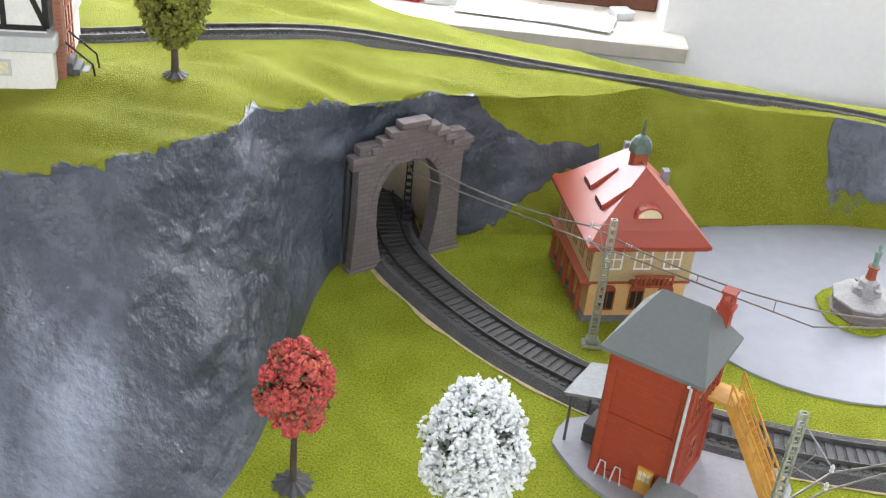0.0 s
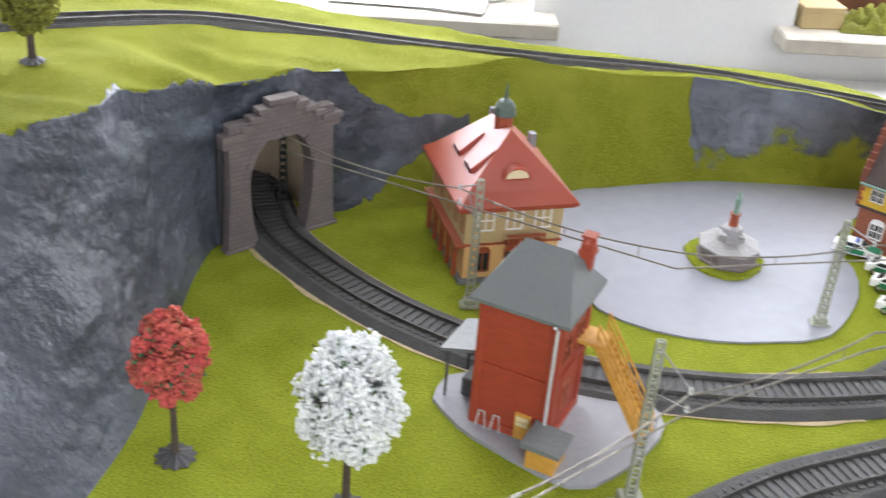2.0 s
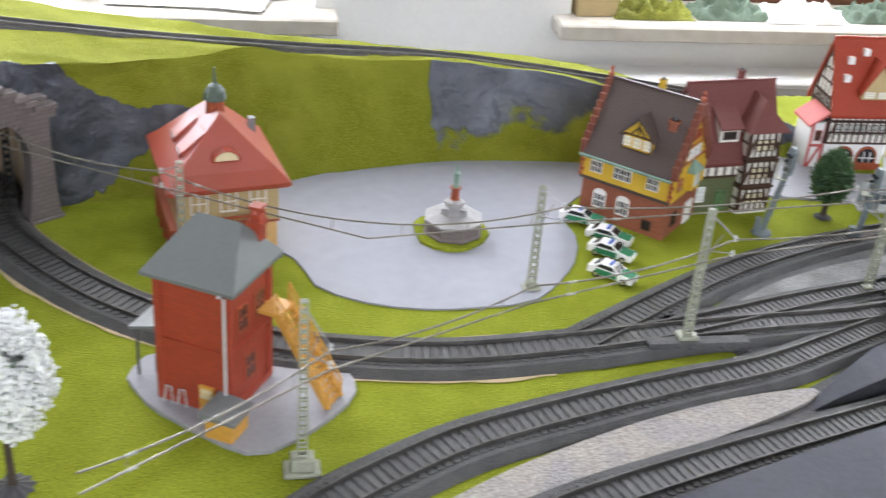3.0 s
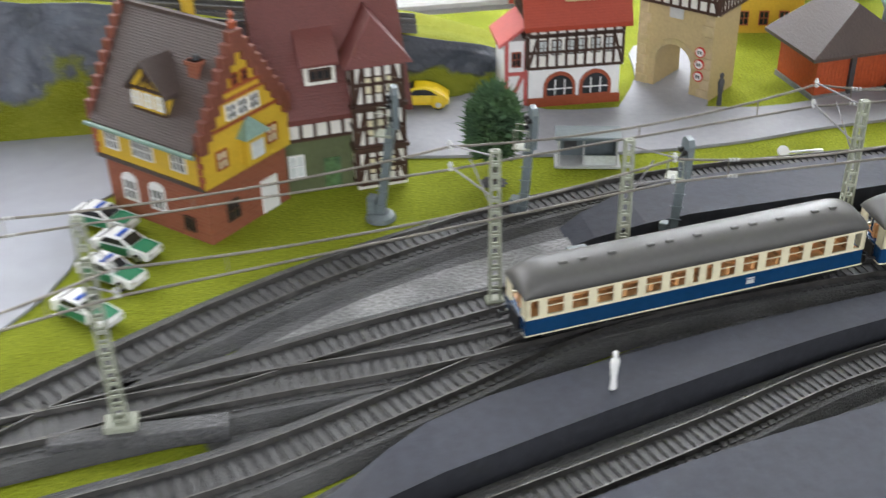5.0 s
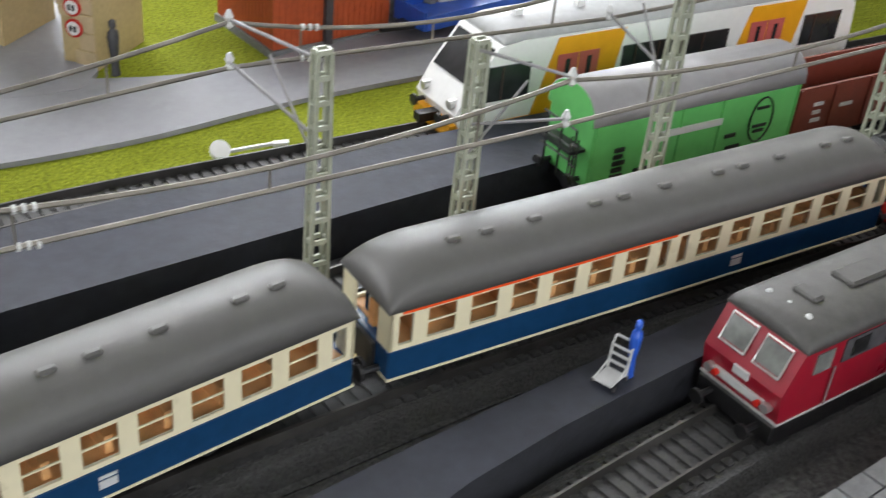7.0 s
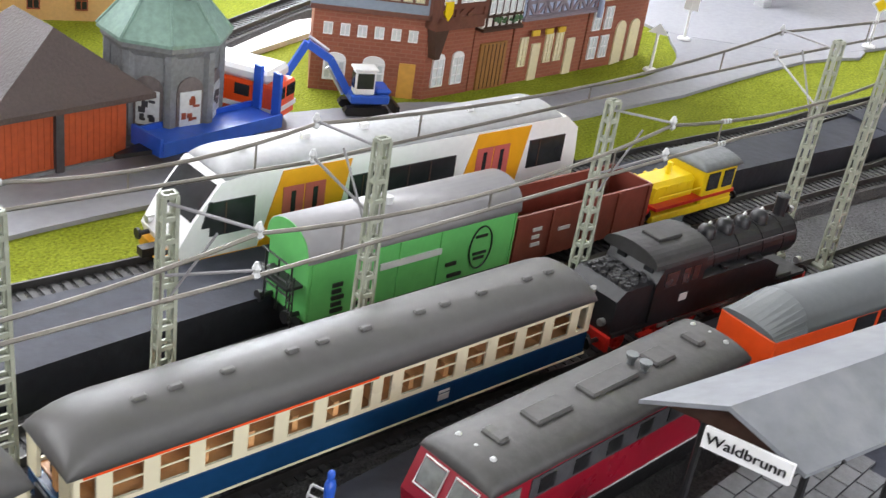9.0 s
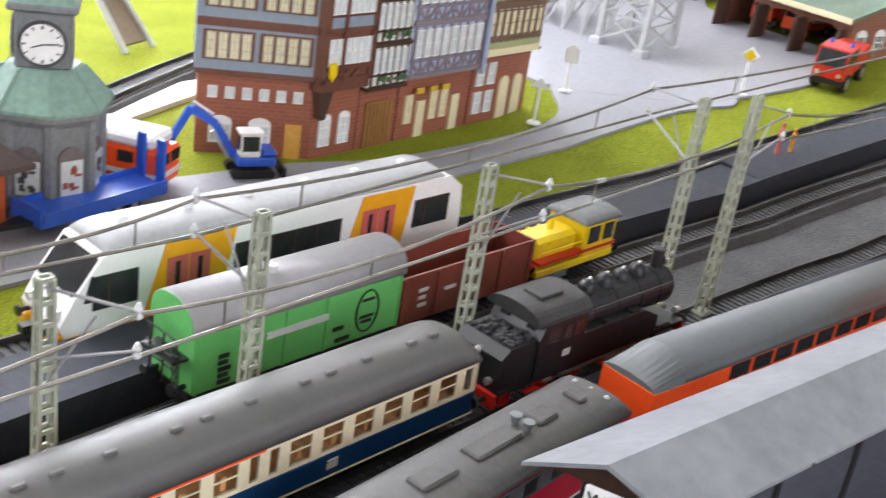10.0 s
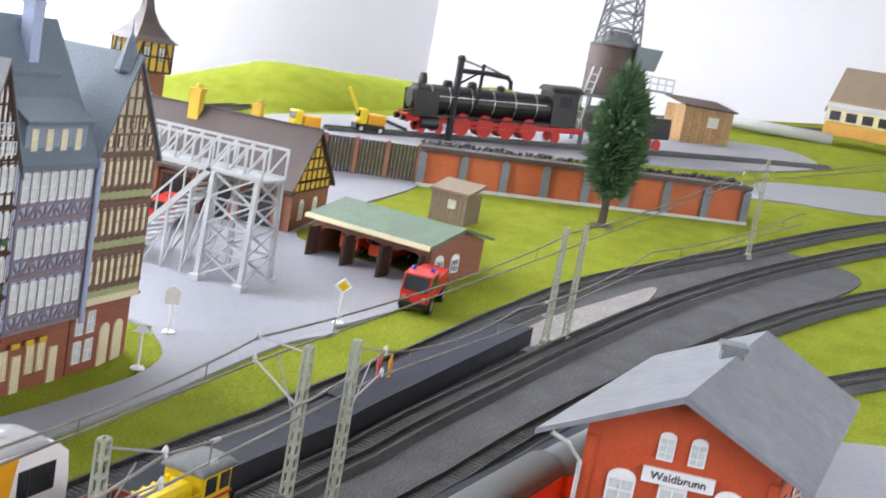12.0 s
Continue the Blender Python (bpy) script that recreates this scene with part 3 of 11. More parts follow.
def platform(name, front, back, z, label):
    f, b = smooth_line(front, 0.03), smooth_line(back, 0.03)
    n = max(len(f), len(b))
    f = [f[round(i * (len(f) - 1) / (n - 1))] for i in range(n)]
    b = [b[round(i * (len(b) - 1) / (n - 1))] for i in range(n)]
    bm = B()
    rows = []
    for i in range(n):
        rise = z * min(1, i * 0.03 / 0.07)
        g = ground_z(f[i].x)
        rows.append([bm.verts.new((p.x, p.y, g + q)) for p, q in ((f[i], 0.0), (f[i], rise - 0.002), (f[i], rise), (b[i], rise), (b[i], rise - 0.002), (b[i], 0.0))])
    for r0, r1 in zip(rows, rows[1:]):
        for k in range(5):
            fc = bm.faces.new((r0[k], r1[k], r1[k + 1], r0[k + 1]))
            fc.material_index = 0 if k == 2 else 1
    fc = bm.faces.new(rows[-1])
    fc.material_index = 1
    return tagged(part(name, bm, [M["slab"], M["slab_side"]]), label, "platform", kind="structure")


platform("platform", [(0.84, 0.838), (0.893, 0.832), (1.0, 0.84), (1.13, 0.85), (1.35, 0.8545), (1.6, 0.8455), (1.75, 0.831), (1.92, 0.811)], [(0.84, 0.862), (0.89, 0.876), (1.0, 0.888), (1.2, 0.889), (1.4, 0.889), (1.6, 0.8795), (1.77, 0.866), (1.91, 0.848)], 0.02, "long dark grey painted platform with black edge")
platform("platform", [(0.64, 0.598), (0.70, 0.612), (0.814, 0.65), (0.93, 0.685), (0.99, 0.699), (1.05, 0.713), (1.2, 0.7275), (1.4, 0.7225), (1.6, 0.702), (1.85, 0.65)], [(0.645, 0.61), (0.70, 0.644), (0.755, 0.672), (0.893, 0.706), (1.045, 0.73), (1.2, 0.744), (1.4, 0.7425), (1.6, 0.731), (1.9, 0.672)], 0.02, "long dark grey painted platform with ramped end")
platform("platform", [(0.42, 0.375), (0.52, 0.412), (0.62, 0.442), (0.72, 0.474), (0.82, 0.508), (0.95, 0.55), (1.1, 0.58), (1.3, 0.58), (1.5, 0.57)], [(0.40, 0.455), (0.463, 0.477), (0.53, 0.501), (0.62, 0.534), (0.72, 0.567), (0.83, 0.603), (0.95, 0.63), (1.08, 0.655), (1.3, 0.672), (1.5, 0.672)], 0.02, "grey platform in front of the station")


def half_gauge(x):
    return lerp(0.0125, 0.0078, (x - 0.45) / 0.5)


def track(pts, label, hz=None, group="tracks", lift=0.0):
    """Ballast bed, two rails and single sleepers along a line of places; hz: heights of its own."""
    line = smooth_line([(*p, 0) if len(p) == 2 else p for p in pts], 0.012)
    for p in line:
        p.z = ground_z(p.x) + lift if hz is None else p.z - 0.010
    root = thing("railway_track", 0, 0, 0, 0, label, "railway track", group)
    bed, rail = B(), {-1: B(), 1: B()}
    prof_rows, rl = [], {-1: [], 1: []}
    travelled, nxt, sleepers = 0.0, 0.0, []
    for i, p in enumerate(line):
        d = line[min(i + 1, len(line) - 1)] - line[max(i - 1, 0)]
        d.normalize()
        nrm = Vector((-d.y, d.x, 0)).normalized()
        h = half_gauge(p.x) * (0.66 if hz else 1.0)
        prof_rows.append([bed.verts.new(p + nrm * h * a + Vector((0, 0, z))) for a, z in (((-2.3, 0.001), (-1.7, 0.007), (1.7, 0.007), (2.3, 0.001)) if hz else ((-2.5, 0.0005), (-1.9, 0.007), (1.9, 0.007), (2.5, 0.0005)))])
        for s in (-1, 1):
            c = p + nrm * h * s
            rl[s].append([rail[s].verts.new(c + nrm * u + Vector((0, 0, z))) for u, z in ((-0.0008, 0.007), (-0.00045, 0.0108), (0.00045, 0.0108), (0.0008, 0.007))])
        if i:
            travelled += (p - line[i - 1]).length
        while nxt <= travelled:
            sleepers.append((p - d * (travelled - nxt), math.atan2(d.y, d.x), h))
            nxt += h * 0.64
    for rows, bm in ((prof_rows, bed), (rl[-1], rail[-1]), (rl[1], rail[1])):
        for a, b in zip(rows, rows[1:]):
            for k in range(3):
                bm.faces.new((a[k], a[k + 1], b[k + 1], b[k]))
    part("ballast_bed", bed, M["ballast"], root)
    for s in (-1, 1):
        part("rail", rail[s], M["rail"], root, "worn bright steel rail")
    return root, sleepers


SLEEPER_QUEUE = []
T_MAIN = [(-0.075, 1.06), (-0.06, 0.985), (-0.04, 0.92), (0.0, 0.862), (0.044, 0.813), (0.085, 0.777), (0.137, 0.742), (0.2, 0.713), (0.27, 0.695), (0.354, 0.686), (0.44, 0.692), (0.54, 0.708), (0.63, 0.733), (0.72, 0.76), (0.85, 0.79), (1.0, 0.815), (1.15, 0.829), (1.35, 0.833), (1.6, 0.825), (1.8, 0.80), (2.0, 0.77), (2.2, 0.73), (2.45, 0.66), (2.75, 0.55), (3.1, 0.4)]
T_BACK = [(0.48, 0.70), (0.56, 0.755), (0.63, 0.80), (0.70, 0.836), (0.78, 0.868), (0.853, 0.89), (0.95, 0.908), (1.1, 0.91), (1.3, 0.909), (1.5, 0.908), (1.65, 0.90), (1.8, 0.88), (2.0, 0.86), (2.2, 0.825), (2.5, 0.72), (2.8, 0.62), (3.1, 0.5)]
T_TRAIN = [(0.19, 0.44), (0.215, 0.48), (0.25, 0.513), (0.30, 0.545), (0.36, 0.576), (0.45, 0.606), (0.54, 0.632), (0.63, 0.655), (0.73, 0.697), (0.83, 0.740), (0.95, 0.761), (1.08, 0.768), (1.2, 0.768), (1.4, 0.762), (1.6, 0.751), (1.8, 0.720), (2.0, 0.675), (2.2, 0.62), (2.4, 0.545), (2.7, 0.4)]
T_RED = [(0.33, 0.45), (0.42, 0.495), (0.55, 0.54), (0.70, 0.585), (0.85, 0.633), (0.96, 0.673), (1.08, 0.697), (1.2, 0.707), (1.3, 0.709), (1.4, 0.703), (1.5, 0.693), (1.6, 0.679), (1.8, 0.632), (1.95, 0.58), (2.1, 0.5), (2.3, 0.36)]
T_FRONT = [(0.48, 0.35), (0.60, 0.408), (0.68, 0.434), (0.77, 0.462), (0.9, 0.492), (1.05, 0.505)]
T_HILL = [(-0.8, 0.78, 0.206), (-0.6, 0.82, 0.206), (-0.45, 0.855, 0.205), (-0.323, 0.893, 0.204), (-0.22, 0.96, 0.196), (-0.121, 1.04, 0.176), (0.0, 1.09, 0.15), (0.108, 1.12, 0.131), (0.25, 1.137, 0.117), (0.42, 1.145, 0.106), (0.6, 1.115, 0.093), (0.78, 1.105, 0.07)]
for pts, label in ((T_MAIN, "dark ballasted model track from the tunnel through the station"), (T_BACK, "dark model track behind the platform"), (T_TRAIN, "dark model track curving into the station"), (T_RED, "dark model track with a diesel engine on it"), (T_FRONT, "dark model track at the board's edge")):
    SLEEPER_QUEUE.append(track(pts, label))
T_CROSS = [(0.47, 0.694), (0.56, 0.708), (0.65, 0.718), (0.74, 0.727), (0.83, 0.744), (0.92, 0.757), (1.02, 0.766)]
SLEEPER_QUEUE.append(track(T_CROSS, "dark model crossover between two tracks", lift=0.0006))
SLEEPER_QUEUE.append(track(T_HILL, "dark model track along the hill top", hz=True))


# ---- the hill ----
# foot, rim, track line, back edge
COLS = [((-0.30, 0.12, 0), (-0.60, 0.25, 0.19), (-0.9, 0.6, 0.2), (-1.2, 0.9, 0.2)),
        ((-0.20, 0.36, 0), (-0.43, 0.46, 0.195), (-0.75, 0.74, 0.202), (-0.9, 1.1, 0.19)),
        ((-0.145, 0.54, 0), (-0.31, 0.625, 0.198), (-0.5, 0.83, 0.202), (-0.7, 1.2, 0.18)),
        ((-0.122, 0.63, 0), (-0.242, 0.66, 0.2), (-0.40, 0.86, 0.2), (-0.5, 1.2, 0.18)),
        ((-0.115, 0.72, 0), (-0.205, 0.70, 0.2), (-0.33, 0.885, 0.2), (-0.4, 1.2, 0.175)),
        ((-0.112, 0.79, 0), (-0.167, 0.757, 0.196), (-0.27, 0.925, 0.196), (-0.3, 1.2, 0.17)),
        ((-0.107, 0.85, 0), (-0.158, 0.82, 0.186), (-0.2, 0.975, 0.188), (-0.22, 1.2, 0.165)),
        ((-0.098, 0.892, 0), (-0.103, 0.882, 0.166), (-0.12, 1.035, 0.172), (-0.13, 1.22, 0.15)),
        ((-0.084, 0.907, 0), (-0.086, 0.907, 0.161), (-0.085, 1.055, 0.162), (-0.09, 1.22, 0.14)),
        ((-0.034, 0.942, 0), (-0.036, 0.942, 0.158), (-0.03, 1.08, 0.152), (-0.03, 1.22, 0.13)),
        ((0.006, 0.972, 0), (0.004, 0.974, 0.152), (0.01, 1.095, 0.145), (0.01, 1.22, 0.125)),
        ((0.05, 0.985, 0), (0.046, 1.0, 0.141), (0.06, 1.11, 0.135), (0.06, 1.22, 0.12)),
        ((0.12, 1.0, 0), (0.11, 1.05, 0.132), (0.12, 1.12, 0.128), (0.12, 1.22, 0.11)),
        ((0.2, 1.03, 0), (0.2, 1.1, 0.122), (0.2, 1.13, 0.118), (0.2, 1.22, 0.1)),
        ((0.30, 1.052, 0), (0.30, 1.118, 0.111), (0.30, 1.14, 0.109), (0.30, 1.22, 0.09)),
        ((0.40, 1.074, 0), (0.40, 1.125, 0.104), (0.40, 1.145, 0.102), (0.40, 1.22, 0.085)),
        ((0.5, 1.078, 0), (0.5, 1.112, 0.098), (0.5, 1.132, 0.096), (0.5, 1.22, 0.08)),
        ((0.6, 1.075, 0), (0.6, 1.095, 0.089), (0.6, 1.115, 0.088), (0.6, 1.22, 0.07)),
        ((0.70, 1.082, 0), (0.70, 1.095, 0.074), (0.70, 1.11, 0.073), (0.70, 1.22, 0.05)),
        ((0.80, 1.09, 0), (0.80, 1.10, 0.05), (0.80, 1.11, 0.05), (0.80, 1.22, 0.03)),
        ((0.90, 1.12, 0), (0.90, 1.13, 0.01), (0.90, 1.14, 0.01), (0.90, 1.22, 0.0))]
lanes = [smooth_line([c[k] for c in COLS], 0.2) for k in range(4)]


def lane(k, u):
    """The k-th line of the hill at u columns."""
    i = min(int(u), len(COLS) - 2)
    p = [Vector(COLS[min(max(i + d, 0), len(COLS) - 1)][k]) for d in (-1, 0, 1, 2)]
    t = u - i
    return 0.5 * (2 * p[1] + (p[2] - p[0]) * t + (2 * p[0] - 5 * p[1] + 4 * p[2] - p[3]) * t * t + (3 * p[1] - p[0] - 3 * p[2] + p[3]) * t**3)


PORTAL_A, PORTAL_B = Vector((-0.083, 0.893, 0)), Vector((0.004, 0.957, 0))
PORTAL_D = (PORTAL_B - PORTAL_A).normalized()


def in_arch(p, grow=0.0):
    """Whether a place lies in the tunnel's mouth."""
    s = (p - PORTAL_A).dot(PORTAL_D)
    off = abs((p - PORTAL_A).cross(PORTAL_D).z)
    return off < 0.06 and 0.02 - grow < s < 0.092 + grow and p.z < 0.07 + math.sqrt(max(0, 0.036**2 - (s - 0.056) ** 2)) + grow


bm = B()
cover = bm.verts.layers.float.new("cover")
NU, NV = 760, 120
hill = []
for i in range(NU + 1):
    u = i * (len(COLS) - 1) / NU
    f, r, k, b = (lane(n, u) for n in range(4))
    row = []
    for j in range(NV + 1):
        v = j / NV
        if v < 0.55:
            t = v / 0.55
            p = f.lerp(r, t)
            p.z = r.z * t
            bulge = math.sin(math.pi * t)
        elif v < 0.8:
            t = (v - 0.55) / 0.25
            p, bulge = r.lerp(k, t), 0
        else:
            p, bulge = k.lerp(b, (v - 0.8) / 0.2), 0
        q = noise.fractal(p * 9, 1.0, 2.0, 4)
        if v < 0.55:
            out = (f - r)
            out.z = 0
            out = out.normalized() if out.length > 0.004 else Vector((0.6, -0.8, 0))
            p += out * (q * 0.010 + 0.0022 * noise.noise(p * 60)) * min(1, 3 * bulge + 0.1)
        else:
            ridge = noise.noise(Vector((p.x * 5, p.y * 26, 0))) * 0.009
            p.z += (q * 0.004 + ridge) * (1 if abs(v - 0.8) > 0.07 else 0.1)
        row.append(bm.verts.new(p))
    hill.append(row)
def soft(x, w):
    """0 below 0, 1 above 0, over a width w."""
    return min(1.0, max(0.0, x / w + 0.5))


for i in range(NU + 1):
    u = i * (len(COLS) - 1) / NU
    for j in range(NV + 1):
        t = j / NV / 0.55
        wob = 0.10 * noise.noise(Vector((u * 2.3, t * 2, 3))) + 0.05 * noise.noise(Vector((u * 9, t * 9, 5)))
        if u < 12.7:
            top = 1.0 if u < 10.2 else lerp(1.0, 0.62, (u - 10.2) / 1.6) if u < 12.4 else 0.0
            low = 0.0 if u < 10.6 else lerp(0.0, 0.42, (u - 10.6) / 1.4)
            bare = soft(t - low - wob, 0.06) * soft(top + 0.5 * wob - t, 0.05) if top > 0 else 0.0
            if u < 10.4 and t < 0.5:
                bare = 1.0
        else:
            floor_t = lerp(0.12, 0.50, min(1, (u - 14.98) / 1.1)) + 1.2 * wob
            bare = soft(u - 14.98 - 0.6 * wob, 0.10) * soft(t - floor_t, 0.75) * soft(1.03 - t, 0.06)
        hill[i][j][cover] = bare
for i in range(NU):
    for j in range(NV):
        quad = (hill[i][j], hill[i + 1][j], hill[i + 1][j + 1], hill[i][j + 1])
        c = sum((q.co for q in quad), Vector()) / 4
        if in_arch(c, 0.006):
            continue
        bm.faces.new(quad).smooth = True
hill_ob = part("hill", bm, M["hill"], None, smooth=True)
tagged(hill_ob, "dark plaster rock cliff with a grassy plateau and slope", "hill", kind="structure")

# bare tan rim along the bed near the tunnel
line = smooth_line([(*p, 0) for p in T_MAIN[1:11]], 0.012)
rim = B()
rows = []
for i, p in enumerate(line):
    d = (line[min(i + 1, len(line) - 1)] - line[max(i - 1, 0)]).normalized()
    nrm = Vector((-d.y, d.x, 0))
    a, b = 2.60 + 0.75 * abs(noise.noise(Vector((i * 0.21, 1, 0)))), 2.55 + 0.3 * abs(noise.noise(Vector((i * 0.17, 7, 0))))
    rows.append([rim.verts.new(p + nrm * half_gauge(p.x) * k + Vector((0, 0, 0.0008))) for k in (-a, b)])
for r0, r1 in itertools.pairwise(rows):
    rim.faces.new((r0[0], r1[0], r1[1], r0[1]))
tagged(part("bare_strip", rim, M["sand"]), "narrow bare tan strip along the track bed", "bare ground", kind="structure")


# ---- houses: helpers ----
def wall_frame(x, y, ang):
    """Local X runs along the wall, -Y looks out of it."""
    return pose(x, y, 0, 0, 0, ang)


def sides(hx, hy):
    """The four walls of a box house, by the way they look."""
    return {"S": (wall_frame(-hx, -hy, 0), 2 * hx), "E": (wall_frame(hx, -hy, 90), 2 * hy), "N": (wall_frame(hx, hy, 180), 2 * hx), "W": (wall_frame(-hx, hy, 270), 2 * hy)}


def mbox(bm, m, x0, x1, y0, y1, z0, z1):
    n0 = len(bm.verts)
    g = bmesh.ops.create_cube(bm, size=1.0)["verts"]
    for v in g:
        v.co = m @ Vector(((x0 + x1) / 2 + v.co.x * (x1 - x0), (y0 + y1) / 2 + v.co.y * (y1 - y0), (z0 + z1) / 2 + v.co.z * (z1 - z0)))
    return bm


def window(root, m, s, z, w, h, frame_mat="white", pane_mat="win_dark", cols=2, rows=2, label="", arch=False, proud=0.0015):
    """A framed window, centred at s along the wall, sill at z."""
    t = w * 0.09
    bm = B()
    rings = []
    for y, d in ((-proud, 0.0), (-proud, t), (0.001, t), (0.001, 0.0)):
        rings.append([bm.verts.new(m @ Vector(p)) for p in ((s - w / 2 + d, y, z + d), (s + w / 2 - d, y, z + d), (s + w / 2 - d, y, z + h - d), (s - w / 2 + d, y, z + h - d))])
    for k in range(4):
        a, b = rings[k], rings[(k + 1) % 4]
        for i in range(4):
            bm.faces.new((a[i], a[(i + 1) % 4], b[(i + 1) % 4], b[i]))
    wn = part("window", bm, M[frame_mat], root, label)
    for i in range(1, cols):
        c = s - w / 2 + w * i / cols
        part("glazing_bar", mbox(B(), m, c - t * 0.4, c + t * 0.4, -proud * 0.9, 0.001, z + t, z + h - t), M[frame_mat], wn)
    for i in range(1, rows):
        c = z + h * i / rows
        part("glazing_bar", mbox(B(), m, s - w / 2 + t, s + w / 2 - t, -proud * 0.85, 0.001, c - t * 0.35, c + t * 0.35), M[frame_mat], wn)
    if arch:
        n = 8
        pts = [(s + math.cos(math.pi * i / n) * w / 2, z + h + 0.0001 + math.sin(math.pi * i / n) * w * 0.32) for i in range(n + 1)]
        part("arch_head", prism(B(), pts, -proud * 0.8, 0.001, "xz", m), M[frame_mat], wn)
    bm = B()
    mbox(bm, m, s - w / 2 + t * 0.5, s + w / 2 - t * 0.5, -proud * 0.45, 0.0008, z + t * 0.5, z + h - t * 0.5)
    part("pane", bm, M[pane_mat], wn)
    return wn


def beams(root, m, segs, material="timber", w=0.0028, proud=0.001, name="timber_frame"):
    bm = B()
    for s0, z0, s1, z1 in segs:
        d = Vector((s1 - s0, 0, z1 - z0))
        n = Vector((-d.z, 0, d.x)).normalized() * w / 2
        quad = [Vector((s0, 0, z0)) + n, Vector((s1, 0, z1)) + n, Vector((s1, 0, z1)) - n, Vector((s0, 0, z0)) - n]
        a = [bm.verts.new(m @ (q + Vector((0, -proud, 0)))) for q in quad]
        b = [bm.verts.new(m @ (q + Vector((0, 0.0008, 0)))) for q in quad]
        bm.faces.new(a), bm.faces.new(b[::-1])
        for i in range(4):
            bm.faces.new((a[i], b[i], b[(i + 1) % 4], a[(i + 1) % 4]))
    return part(name, bm, M[material], root)


def timber_grid(s0, s1, z0, z1, cols, braces=True, rails=1):
    """Posts, rails and slanting braces of a half-timbered storey."""
    out = [(s0, z0, s1, z0), (s0, z1, s1, z1)]
    for i in range(1, rails + 1):
        out.append((s0, z0 + (z1 - z0) * i / (rails + 1), s1, z0 + (z1 - z0) * i / (rails + 1)))
    for i in range(cols + 1):
        s = s0 + (s1 - s0) * i / cols
        out.append((s, z0, s, z1))
    if braces:
        w = (s1 - s0) / cols
        out += [(s0, z0, s0 + w, z1), (s1, z0, s1 - w, z1)]
    return out


def gable_roof(root, hx, hy, z0, z1, material, over=0.006, thick=0.003, name="roof_slope", ends=0.004):
    """Two slopes with the ridge along X."""
    k = (z1 - z0) / hy
    for sgn in (1, -1):
        a = [(sgn * (hy + over), z0 - over * k), (0, z1), (0, z1 + thick * 1.3), (sgn * (hy + over), z0 - over * k + thick * 1.3)]
        part(name, prism(B(), a, -hx - ends, hx + ends, "yz"), M[material], root)
    bm = box(B(), -hx - ends, hx + ends, -0.0018, 0.0018, z1 + thick, z1 + thick + 0.0022)
    part("ridge", bm, M[material], root)


def gable_body(root, hx, hy, z0, z1, ridge, material, name="wall"):
    prof = [(-hy, z0), (hy, z0), (hy, z1), (0, ridge), (-hy, z1)]
    return part(name, prism(B(), prof, -hx, hx, "yz"), M[material], root)


def hip_roof(root, hx, hy, z0, z1, ridge_half, material, over=0.008, thick=0.003, flare=0.0):
    """A hipped roof; the ridge lies along Y."""
    bm = B()
    ox, oy = hx + over, hy + over
    lo = [bm.verts.new(p) for p in ((-ox, -oy, z0), (ox, -oy, z0), (ox, oy, z0), (-ox, oy, z0))]
    md = lo
    if flare:
        md = [bm.verts.new((x * 0.82, y * 0.82, z0 + (z1 - z0) * flare)) for x, y in ((-ox, -oy), (ox, -oy), (ox, oy), (-ox, oy))]
        for i in range(4):
            bm.faces.new((lo[i], lo[(i + 1) % 4], md[(i + 1) % 4], md[i]))
    r0, r1 = bm.verts.new((0, -ridge_half, z1)), bm.verts.new((0, ridge_half, z1))
    bm.faces.new((md[0], md[1], r0)), bm.faces.new((md[2], md[3], r1))
    bm.faces.new((md[1], md[2], r1, r0)), bm.faces.new((md[3], md[0], r0, r1))
    un = [bm.verts.new((v.co.x, v.co.y, z0 - thick)) for v in lo]
    bm.faces.new(un)
    for i in range(4):
        bm.faces.new((lo[i], un[i], un[(i + 1) % 4], lo[(i + 1) % 4]))
    return part("roof", bm, M[material], root)


